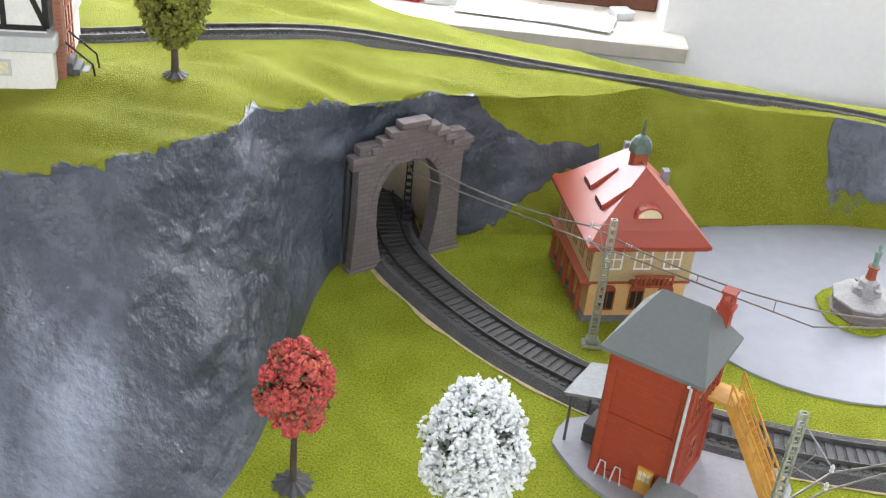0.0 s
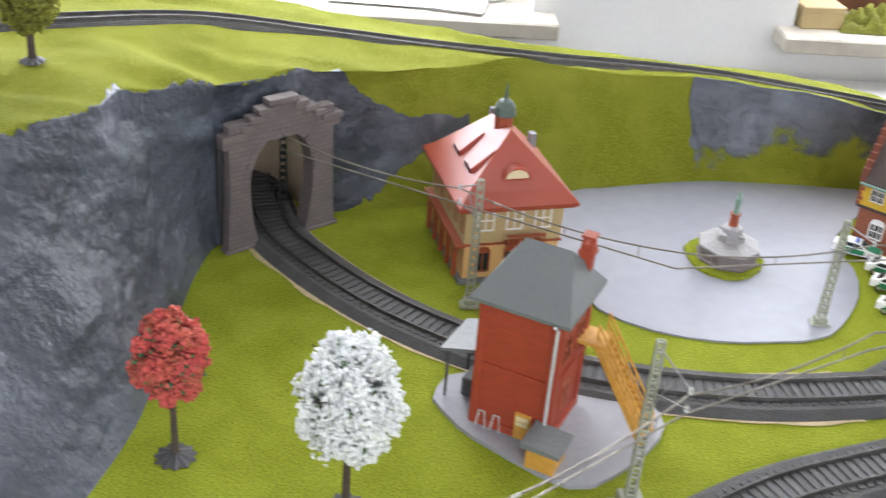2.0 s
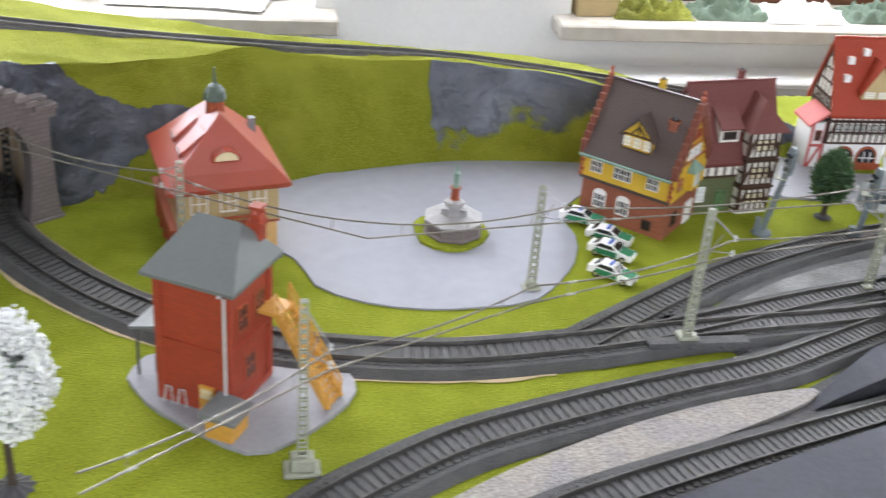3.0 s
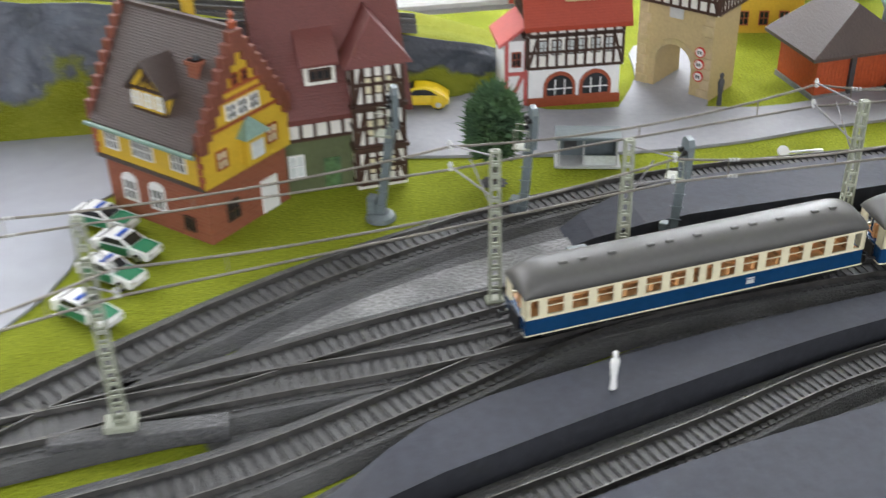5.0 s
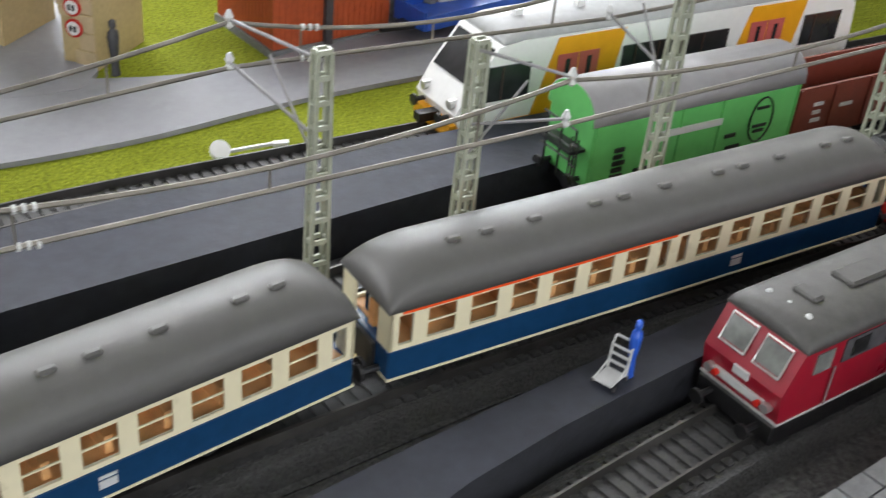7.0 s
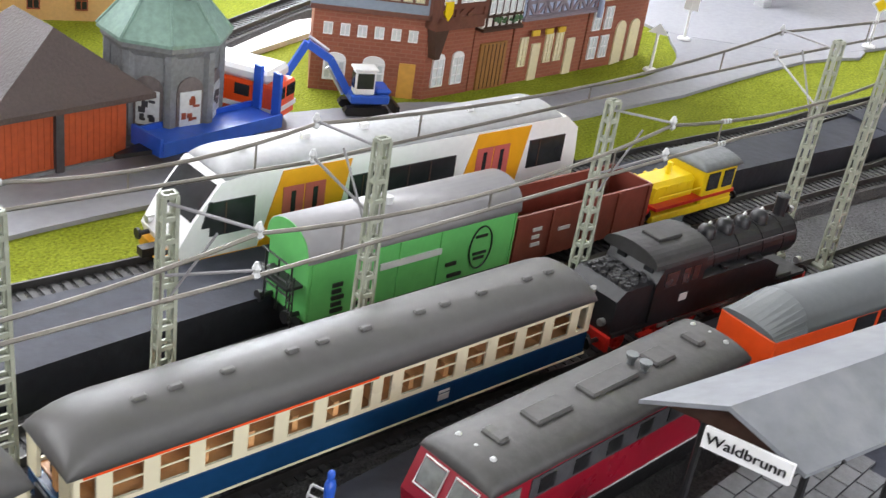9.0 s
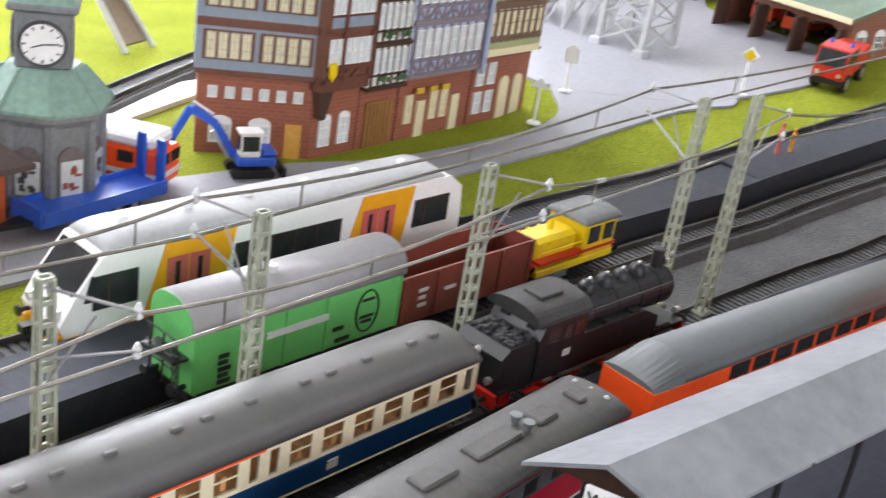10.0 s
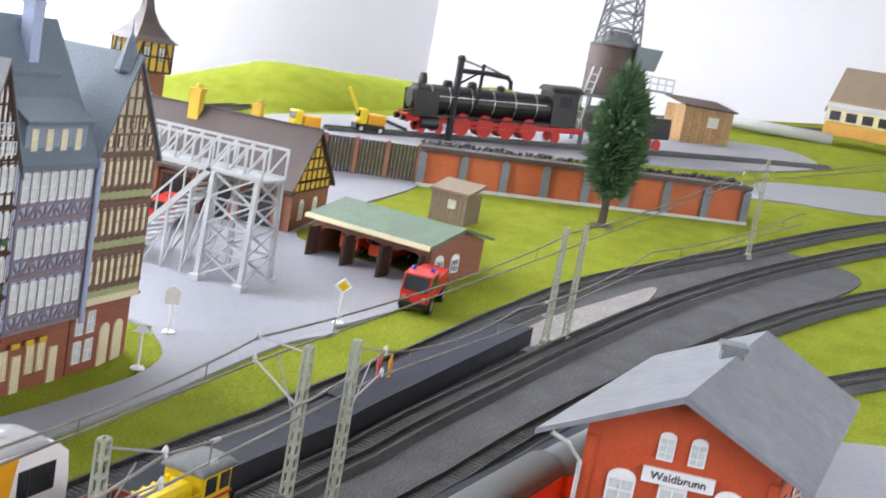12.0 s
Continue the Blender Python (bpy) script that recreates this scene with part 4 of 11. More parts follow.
# ---- tunnel portal and tunnel ----
def tunnel_portal():
    ang = math.degrees(math.atan2(PORTAL_D.y, PORTAL_D.x))
    root = thing("tunnel_portal", PORTAL_A.x, PORTAL_A.y, 0, ang, "brownish grey stone tunnel portal with stepped coping", "tunnel portal")
    c, hw, spring, arch = 0.052, 0.034, 0.066, 0.045
    n = 18
    inner = [(c - hw + 0.010, 0.0), (c - hw + 0.004, 0.022), (c - hw + 0.0006, 0.045)] + [(c - hw * math.cos(math.pi * i / n), spring + arch * math.sin(math.pi * i / n)) for i in range(n + 1)] + [(c + hw - 0.0006, 0.045), (c + hw - 0.004, 0.022), (c + hw - 0.008, 0.0)]
    outer = [(-0.006, 0.0), (-0.005, 0.022), (-0.004, 0.045)] + [(min(max(c - 0.1 * math.cos(math.pi * i / n), -0.003), 0.108), 0.066 + min(0.062, 0.08 * math.sin(math.pi * i / n))) for i in range(n + 1)] + [(0.109, 0.045), (0.110, 0.022), (0.112, 0.0)]
    bm = B()
    fi, fo = [bm.verts.new((x, -0.009, z)) for x, z in inner], [bm.verts.new((x, -0.009, z)) for x, z in outer]
    bi, bo = [bm.verts.new((x, 0.008, z)) for x, z in inner], [bm.verts.new((x, 0.002, z)) for x, z in outer]
    for i in range(len(inner) - 1):
        bm.faces.new((fi[i], fi[i + 1], fo[i + 1], fo[i]))
        bm.faces.new((fi[i], bi[i], bi[i + 1], fi[i + 1]))
        bm.faces.new((fo[i], fo[i + 1], bo[i + 1], bo[i]))
    part("surround", bm, M["portal_stone"], root)
    steps = [(-0.011, 0.012, 0.114), (0.008, 0.021, 0.1205), (0.017, 0.030, 0.127), (0.026, 0.041, 0.1335), (0.037, 0.068, 0.140), (0.064, 0.079, 0.1335), (0.075, 0.089, 0.127), (0.085, 0.098, 0.1205), (0.094, 0.117, 0.114)]
    for a, b, z in steps:
        part("coping_stone", box(B(), a, b, -0.0120, 0.0005, z, z + 0.0055, 0.0006), M["stone"], root)
        part("stone_course", box(B(), a + 0.0015, b - 0.0015, -0.0094, 0.0, 0.106, z - 0.0002), M["portal_stone"], root)
    for i in range(19):
        a0, a1 = math.pi * i / 19 + 0.010, math.pi * (i + 1) / 19 - 0.010
        q = [(c - (hw + d) * math.cos(a), spring + (arch + d) * math.sin(a)) for d, a in ((0.0005, a0), (0.0065, a0), (0.0065, a1), (0.0005, a1))]
        part("arch_stone", prism(B(), q, -0.0100, -0.004), M["portal_stone"], root)
    for x0, x1, z0 in ((-0.0085, 0.029, 0.0), (0.079, 0.1145, 0.0)):
        part("base_stone", box(B(), x0, x1, -0.0105, 0.002, z0, z0 + 0.0035, 0.0005), M["stone"], root)
    # dark side wall of the bore and the pale curved card at its far end
    line = [Vector((0.100, 0.012, 0)), Vector((0.108, 0.075, 0)), Vector((0.098, 0.120, 0)), Vector((0.070, 0.150, 0)), Vector((0.020, 0.165, 0)), Vector((-0.030, 0.165, 0))]
    card = B()
    rows = []
    for p in smooth_line(line, 0.006):
        rows.append([card.verts.new((p.x + dx, p.y + dx, z)) for dx, z in ((0, 0.0), (0, 0.125), (0.002, 0.125), (0.002, 0.0))])
    for r0, r1 in itertools.pairwise(rows):
        for k in range(4):
            card.faces.new((r0[k], r0[(k + 1) % 4], r1[(k + 1) % 4], r1[k]))
    part("lining", card, M["card"], root, "pale tan curved card inside the tunnel", True)
    part("bore", box(B(), -0.004, 0.0, 0.010, 0.15, 0, 0.108), M["dark"], root, "dark side wall inside the tunnel")
    return root


tunnel_portal()


# ---- trees ----
def crown_mesh(rx, ry, rz, cz, n, size, rnd, cone=0.0, gap=0.0, spike=0.0, clumps=0):
    """Many small uneven tufts on and in an egg-shaped crown."""
    bm = B()

    def ball():
        while True:
            v = Vector((rnd.uniform(-1, 1), rnd.uniform(-1, 1), rnd.uniform(-1, 1)))
            if 0.05 < v.length <= 1:
                return v

    knots = [ball().normalized() * rnd.uniform(0.66, 0.88) for k in range(clumps)]
    for k in range(n):
        if clumps and rnd.random() < 0.9:
            v = rnd.choice(knots) + ball().normalized() * rnd.uniform(0.10, 0.24)
        else:
            v = ball().normalized() * (rnd.uniform(0.72, 1.03) if rnd.random() < 0.8 else rnd.uniform(0.3, 0.8)) * (0.85 if clumps else 1.0)
        taper = 1 - cone * (v.z + 1) / 2
        if noise.noise(v * 3.1 + Vector((7, 3, 1))) < gap - 0.55:
            continue
        c = Vector((v.x * rx * taper, v.y * ry * taper, cz + v.z * rz))
        s = size * rnd.uniform(0.6, 1.35)
        axis = Vector((rnd.gauss(0, 1), rnd.gauss(0, 1), rnd.gauss(0, 1))).normalized()
        q = axis.to_track_quat("Z", "Y")
        if spike:
            out = Vector((v.x, v.y, 0.35 + 0.5 * v.z)).normalized() + axis * 0.35
            side = out.cross(axis).normalized() * s * 0.32
            top = out.cross(side).normalized() * s * 0.32
            tip = bm.verts.new(c + out * s * spike)
            low = [bm.verts.new(c - out * s * 0.6 + q2) for q2 in (side, top, -side, -top)]
            for a in range(4):
                bm.faces.new((low[a], low[(a + 1) % 4], tip))
            continue
        corners = []
        for a in range(5):
            ang = 2 * math.pi * a / 5 + rnd.random()
            corners.append(bm.verts.new(c + q @ Vector((math.cos(ang) * s, math.sin(ang) * s, rnd.uniform(-0.3, 0.3) * s))))
        tip, tail = bm.verts.new(c + q @ Vector((0, 0, s * 0.75))), bm.verts.new(c - q @ Vector((0, 0, s * 0.6)))
        for a in range(5):
            bm.faces.new((corners[a], corners[(a + 1) % 5], tip))
            bm.faces.new((corners[(a + 1) % 5], corners[a], tail))
    return bm


def tree(x, y, z, h, rx, rz, leaf, label, trunk=0.005, n=900, size=0.005, seed=1, cone=0.0, gap=0.25, base_r=0.016, spike=0.0, hint=None, clumps=0):
    rnd = random.Random(seed)
    root = thing("tree", x, y, z, 0, label, "tree")
    cz = h - rz
    bm = B()
    lathe(bm, [(trunk * 1.5, 0.0), (trunk, 0.008), (trunk * 0.8, cz - rz * 0.5), (trunk * 0.4, cz + rz * 0.4)], 9)
    for k in range(10):
        a, zz = k * 2.4, cz - rz * 0.7 + k * rz * 0.12
        tube(bm, (0, 0, zz), (math.cos(a) * rx * 0.75, math.sin(a) * rx * 0.75, zz + rz * 0.35), trunk * 0.35, trunk * 0.12, 5)
    part("trunk", bm, M["bark"], root)
    bm = B()
    rows = 22
    mid = bm.verts.new((0, 0, 0.006))
    rim = [bm.verts.new((math.cos(2 * math.pi * i / rows) * base_r * (1 if i % 2 else 0.8), math.sin(2 * math.pi * i / rows) * base_r * (1 if i % 2 else 0.8), 0.0008)) for i in range(rows)]
    for i in range(rows):
        bm.faces.new((mid, rim[i], rim[(i + 1) % rows]))
    bm.faces.new(rim[::-1])
    part("root_base", bm, M["dark"], root, "ribbed dark plastic root base")
    part("crown", crown_mesh(rx, rx, rz, cz, n, size, rnd, cone, gap, spike, clumps), M[leaf], root)
    if hint:
        part("inner_foliage", crown_mesh(rx * 0.90, rx * 0.90, rz * 0.91, cz, 320, size * 0.8, rnd), M[hint], root)
    return root


tree(-0.088, 0.598, 0, 0.124, 0.0265, 0.037, "leaf_red", "small tree with coral red blossom on a dark base", 0.0026, 5800, 0.0021, 3, gap=0.20, hint="leaf_green", clumps=80)
tree(0.033, 0.549, 0, 0.141, 0.0355, 0.048, "leaf_white", "small tree full of white blossom on a dark base", 0.0028, 8600, 0.0021, 5, gap=0.14, hint="leaf_green", clumps=170)
tree(-0.226, 0.832, 0.2, 0.115, 0.028, 0.045, "leaf_olive", "round olive-green tree standing on the hill", 0.003, 3600, 0.0024, 7, base_r=0.011)
tree(0.812, 0.937, 0, 0.078, 0.022, 0.029, "leaf_green", "dark green bushy tree with a thin trunk", 0.003, 3200, 0.0034, 9, cone=0.3, base_r=0.011, spike=1.8, hint="leaf_green")
tree(2.512, 0.914, ground_z(2.517), 0.232, 0.045, 0.094, "leaf_green", "tall dark green poplar-shaped tree on the grass", 0.006, 8000, 0.0062, 11, cone=0.45, base_r=0.02, spike=2.0, hint="leaf_green")


# ---- the house with the red hipped roof ----
def red_roof_house():
    root = thing("villa", 0.164, 0.912, 0, 12, "apricot and tan house with a glossy red hipped roof", "house")
    hx, hy, e = 0.045, 0.054, 0.077
    part("lower_wall", box(B(), -hx, hx, -hy, hy, 0.004, 0.038), M["orange_tan"], root)
    part("upper_wall", box(B(), -hx - 0.001, hx + 0.001, -hy - 0.001, hy + 0.001, 0.0385, e), M["tan"], root)
    part("plinth", box(B(), -hx - 0.004, hx + 0.004, -hy - 0.004, hy + 0.004, 0, 0.0042), M["grey_stone"], root)
    part("string_course", box(B(), -hx - 0.002, hx + 0.002, -hy - 0.002, hy + 0.002, 0.0365, 0.0384), M["redbrown"], root)
    hip_roof(root, hx, hy, e, 0.128, 0.020, "villa_roof", 0.011, 0.003, 0.18)
    part("eave_board", box(B(), -hx - 0.009, hx + 0.009, -hy - 0.009, hy + 0.009, e - 0.005, e - 0.0032), M["redbrown"], root)
    f = sides(hx, hy)
    m, L = f["S"]
    for s in (0.018, 0.045, 0.072):
        window(root, m, s, 0.050, 0.016, 0.020, "white", "win_dark", 2, 2)
        window(root, m, s, 0.01, 0.014, 0.020, "redbrown", "win_dark", 2, 1, "", True)
    bm = B()
    mbox(bm, m, 0.036, 0.072, -0.012, 0, 0.0385, 0.0405)
    for i in range(9):
        mbox(bm, m, 0.037 + i * 0.0042, 0.0385 + i * 0.0042, -0.0118, -0.0104, 0.0405, 0.0485)
    mbox(bm, m, 0.036, 0.072, -0.0124, -0.010, 0.0485, 0.05)
    part("balcony", bm, M["redbrown"], root, "red-brown slatted balcony")
    m, L = f["W"]
    for i in range(5):
        s = 0.012 + i * 0.022
        bm = B()
        mbox(bm, m, s - 0.002, s + 0.002, -0.008, -0.004, 0.004, 0.036)
        bar(bm, m @ Vector((s, -0.006, 0.026)), m @ Vector((s + 0.009, -0.006, 0.036)), 0.002)
        bar(bm, m @ Vector((s, -0.006, 0.026)), m @ Vector((s - 0.009, -0.006, 0.036)), 0.002)
        part("arcade_post", bm, M["redbrown"], root)
        window(root, m, s, 0.046, 0.011, 0.016, "redbrown", "win_dark", 2, 2)
    bm = B()
    mbox(bm, m, -0.002, 0.112, -0.009, 0, 0.0365, 0.0385)
    part("arcade_beam", bm, M["redbrown"], root)
    m, L = f["E"]
    for s in (0.025, 0.056, 0.087):
        window(root, m, s, 0.046, 0.014, 0.018, "white", "win_dark", 2, 2)
    # lantern turret
    bm = B()
    lathe(bm, [(0.0088, 0.112), (0.0088, 0.134)], 8)
    tur = part("turret", bm, M["redbrown"], root)
    lathe(bm := B(), [(0.0108, 0.1335), (0.0108, 0.135), (0.0095, 0.141), (0.0062, 0.1455), (0.002, 0.148), (0.0006, 0.162)], 8)
    part("turret_dome", bm, M["dome_green"], tur, "dull dark green dome with a spike")
    # eyebrow window on the front slope and two hatch dormers on the left slope
    bm = B()
    n = 12
    pts = [(math.cos(math.pi * i / n) * 0.013, 0.095 + math.sin(math.pi * i / n) * 0.010) for i in range(n + 1)]
    prism(bm, pts, -0.049, -0.028)
    eye = part("eyebrow_dormer", bm, M["villa_roof"], root)
    pts = [(math.cos(math.pi * i / n) * 0.0105, 0.096 + math.sin(math.pi * i / n) * 0.0075) for i in range(n + 1)]
    part("pane", prism(B(), pts, -0.0502, -0.043), M["cream"], eye, "cream half-round window")
    for k, yy in enumerate((-0.022, 0.014)):
        bm = B()
        prism(bm, [(-0.038, 0.0930), (-0.038, 0.0985), (-0.016, 0.1155), (-0.020, 0.1090)], yy - 0.010, yy + 0.010)
        d = part("dormer", bm, M["villa_roof"], root)
        part("pane", box(B(), -0.0388, -0.0375, yy - 0.0088, yy + 0.0088, 0.0938, 0.0978), M["win_dark"], d)
    box(bm := B(), -0.004, 0.002, 0.026, 0.031, 0.110, 0.128)
    part("chimney", bm, M["grey_stone"], root)
    box(bm := B(), 0.036, 0.042, 0.02, 0.028, 0.070, 0.104)
    part("chimney", bm, M["grey_stone"], root)
    return root


villa = red_roof_house()
villa.scale = (1.00, 1.03, 1.06)


# ---- the signal box ----
def signal_box():
    a = -29.5
    root = thing("signal_box", 0.125 + 0.0305 * math.cos(radians(a)) + 0.032 * 0.492, 0.645 + 0.0305 * math.sin(radians(a)) + 0.032 * 0.87, 0, a, "tall red brick signal box with a grey hipped roof", "signal box")
    hx, hy, e = 0.0305, 0.032, 0.115
    part("wall", box(B(), -hx, hx, -hy, hy, 0.003, e, 0.0006), M["red_brick"], root)
    bm = B()
    f = sides(hx, hy)
    for key in "SEW":
        m, L = f[key]
        for x0, x1, z0, z1 in ((0, 0.006, 0.003, e), (L - 0.006, L, 0.003, e), (0.006, L - 0.006, 0.056, 0.06), (0.006, L - 0.006, e - 0.008, e), (0.006, L - 0.006, 0.003, 0.010)):
            mbox(bm, m, x0, x1, -0.0016, 0, z0, z1)
    part("brick_pilaster", bm, M["red_brick"], root)
    bm = B()
    ox, oy = hx + 0.008, hy + 0.006
    lo = [bm.verts.new(p) for p in ((-ox, -oy, e), (ox, -oy, e), (ox, oy, e), (-ox, oy, e))]
    un = [bm.verts.new((v.co.x, v.co.y, e - 0.003)) for v in lo]
    r0, r1 = bm.verts.new((-0.018, 0.009, 0.147)), bm.verts.new((0.018, 0.009, 0.147))
    bm.faces.new((lo[0], lo[1], r1, r0)), bm.faces.new((lo[2], lo[3], r0, r1)), bm.faces.new((lo[1], lo[2], r1)), bm.faces.new((lo[3], lo[0], r0))
    bm.faces.new(un)
    for i in range(4):
        bm.faces.new((lo[i], un[i], un[(i + 1) % 4], lo[(i + 1) % 4]))
    part("roof", bm, M["box_roof"], root, "smooth grey hipped roof")
    m, L = f["S"]
    bm = B()
    mbox(bm, m, 0.036, 0.048, -0.0022, 0, 0.003, 0.026)
    d = part("door", bm, M["yellow_wood"], root, "ochre wooden door with glazed top")
    bm = B()
    for i in range(3):
        for k in range(2):
            mbox(bm, m, 0.0375 + i * 0.0033, 0.0401 + i * 0.0033, -0.0027, 0, 0.0155 + k * 0.0045, 0.0192 + k * 0.0045)
    part("pane", bm, M["pale_window"], d)
    for s in (0.010, 0.022):
        bm = sweep(B(), [m @ Vector((s - 0.004, -0.004, 0.003)), m @ Vector((s - 0.002, -0.003, 0.018)), m @ Vector((s + 0.002, -0.003, 0.018)), m @ Vector((s + 0.004, -0.004, 0.003))], 0.0007)
        part("railing_hoop", bm, M["metal_grey"], root)
    m, L = f["E"]
    for s, z in ((0.02, 0.07), (0.045, 0.07), (0.03, 0.022)):
        window(root, m, s, z, 0.014, 0.022, "redbrown", "win_dark", 2, 2)
    bm = sweep(B(), [f["S"][0] @ Vector((0.0595, -0.003, 0.004)), f["S"][0] @ Vector((0.0595, -0.003, 0.108)), f["S"][0] @ Vector((0.0595, -0.010, 0.114))], 0.0013, 6)
    part("downpipe", bm, M["metal_grey"], root)
    # chimney
    bm = B()
    box(bm, hx - 0.010, hx - 0.001, hy - 0.014, hy - 0.005, 0.1, 0.150)
    box(bm, hx - 0.0112, hx + 0.0002, hy - 0.0152, hy - 0.0038, 0.141, 0.145)
    part("chimney", bm, M["red_brick"], root)
    bm = B()
    for ux, uy in ((-0.0095, -0.0135), (-0.0035, -0.0135), (-0.0095, -0.0075), (-0.0035, -0.0075)):
        box(bm, hx + ux, hx + ux + 0.002, hy + uy, hy + uy + 0.002, 0.15, 0.155)
    box(bm, hx - 0.0106, hx - 0.0004, hy - 0.0146, hy - 0.0044, 0.155, 0.157)
    part("chimney_cap", bm, M["red_brick"], root)
    # lean-to on the track side
    prism(bm := B(), [(-hx - 0.034, 0.046), (-hx, 0.056), (-hx, 0.0585), (-hx - 0.036, 0.048)], -0.018, 0.03)
    part("lean_to_roof", bm, M["grey_roof"], root)
    for yy in (-0.015, 0.027):
        part("lean_to_post", tube(B(), (-hx - 0.03, yy, 0.003), (-hx - 0.03, yy, 0.046), 0.0012, n=6), M["dark"], root)
    part("bench", box(B(), -hx - 0.02, -hx - 0.004, -0.008, 0.016, 0.003, 0.02, 0.001), M["dark"], root)
    # outside stair
    p0, p1 = Vector((hx + 0.016, 0.021, 0.075)), Vector((0.093, 0.018, 0.004))
    st = B()
    side = (p1 - p0).cross(Vector((0, 0, 1))).normalized() * 0.010
    for s in (-1, 1):
        bar(st, p0 + side * s, p1 + side * s, 0.0018, 0.005)
    stair = part("stair", st, M["yellow_wood"], root, "ochre plastic outside stair with rails")
    for i in range(14):
        c = p0.lerp(p1, (i + 0.5) / 14)
        part("tread", bar(B(), c - side, c + side, 0.005, 0.0012), M["yellow_wood"], stair)
    for s in (-1, 1):
        bm = B()
        for hgt in (0.009, 0.017):
            bar(bm, p0 + side * s + Vector((0, 0, hgt)), p1 + side * s + Vector((0, 0, hgt)), 0.0013)
        for i in range(6):
            c = p0.lerp(p1, i / 5) + side * s
            bar(bm, c, c + Vector((0, 0, 0.018)), 0.0013)
        part("handrail", bm, M["yellow_wood"], stair)
    part("landing", box(B(), hx, hx + 0.020, 0.010, 0.033, 0.0725, 0.0755), M["yellow_wood"], root)
    # small annex in front
    part("annex", box(B(), 0.026, 0.048, -hy - 0.028, -hy - 0.004, 0.003, 0.022), M["yellow_wood"], root)
    prism(bm := B(), [(0.022, 0.021), (0.052, 0.021), (0.052, 0.024), (0.022, 0.026)], -hy - 0.031, -hy - 0.001)
    part("annex_roof", bm, M["grey_roof"], root)
    return root


signal_box()
pad("paving", [(0.098, 0.67), (0.115, 0.638), (0.14, 0.612), (0.19, 0.573), (0.225, 0.585), (0.268, 0.628), (0.275, 0.66), (0.25, 0.70), (0.2, 0.72), (0.15, 0.71), (0.11, 0.70)], 0.0035, 0.0035, M["road"], "grey paved base under the signal box", "paving")


# ---- lattice masts and overhead wires ----
def mast(x, y, z, h, arm_to=None, group="lattice masts", foot=True, paint="mast"):
    """A lattice mast; arm_to: where its bracket holds the wire."""
    root = thing("catenary_mast", x, y, z, 0, "grey-green lattice catenary mast on a stepped foot" if paint == "mast" else "black lattice mast standing inside the tunnel", "catenary mast", group)
    w0, w1 = 0.0032, 0.0022
    bm = B()
    for sx in (-1, 1):
        for sy in (-1, 1):
            bar(bm, (sx * w0, sy * w0 * 0.7, 0.004), (sx * w1, sy * w1 * 0.7, h), 0.0013)
    n = max(6, round(h / 0.0085))
    for i in range(n + 1):
        zz = 0.008 + (h - 0.008) * i / n
        w = lerp(w0, w1, zz / h)
        for sy in (-1, 1):
            bar(bm, (-w, sy * w * 0.7, zz), (w, sy * w * 0.7, zz), 0.001, 0.0016)
        for sx in (-1, 1):
            bar(bm, (sx * w, -w * 0.7, zz), (sx * w, w * 0.7, zz), 0.001, 0.0016)
    part("post", bm, M[paint], root)
    if foot:
        k = 1.55 if x < 0.7 and y < 0.72 else 1.0
        bm = box(B(), -0.0085 * k, 0.0085 * k, -0.006 * k, 0.006 * k, 0, 0.004, 0.001)
        box(bm, -0.0055 * k, 0.0055 * k, -0.0044 * k, 0.0044 * k, 0.004, 0.0095 * k, 0.001)
        part("foot", bm, M[paint], root)
    if arm_to:
        e = Vector(arm_to) - Vector((x, y, z))
        bm = tube(B(), (0, 0, h * 0.97), e + Vector((0, 0, 0.004)), 0.0006, n=6)
        tube(bm, (0, 0, h * 0.72), e - Vector((0, 0, 0.010)), 0.0006, n=6)
        tube(bm, (0, 0, h * 0.62), e.lerp(Vector((0, 0, h * 0.9)), 0.45), 0.0005, n=6)
        arm = part("bracket", bm, M["van_roof"], root, "thin grey bracket")
        bm = B()
        for dz in (0.004, -0.010):
            lathe(bm, [(0.0006, -0.003), (0.0016, -0.002), (0.0009, -0.0006), (0.0016, 0.0008), (0.0006, 0.003)], 8, e + Vector((0, 0, dz)))
        part("insulator", bm, M["metal_grey"], arm)
    return root


mast(0.136, 0.808, 0, 0.125, (0.12, 0.82, 0.108))
mast(0.452, 0.797, 0, 0.107, (0.463, 0.764, 0.1))
mast(0.567, 0.695, 0, 0.135, (0.582, 0.675, 0.115))
mast(0.781, 0.777, 0, 0.108, (0.760, 0.806, 0.096))
mast(0.861, 0.783, 0, 0.104, (0.885, 0.772, 0.092))
mast(0.229, 0.553, 0, 0.143, (0.245, 0.527, 0.12))
mast(1.015, 0.804, 0, 0.105, (1.0, 0.838, 0.1))
mast(1.067, 0.799, 0, 0.103, (1.084, 0.773, 0.095))
mast(1.149, 0.797, 0, 0.110, (1.138, 0.822, 0.105))
mast(1.26, 0.787, 0, 0.114, (1.278, 0.769, 0.105))
mast(1.42, 0.784, 0, 0.126, (1.45, 0.834, 0.11))
mast(1.436, 0.764, 0, 0.132, (1.50, 0.775, 0.108))
mast(2.512, 0.70, ground_z(2.512), 0.142, (2.44, 0.72, 0.20))
mast(-0.040, 0.985, 0.004, 0.115, None, "lattice masts", paint="black")
mast(1.93, 0.80, ground_z(1.93), 0.12, None)
mast(1.955, 0.788, ground_z(1.955), 0.12, None)


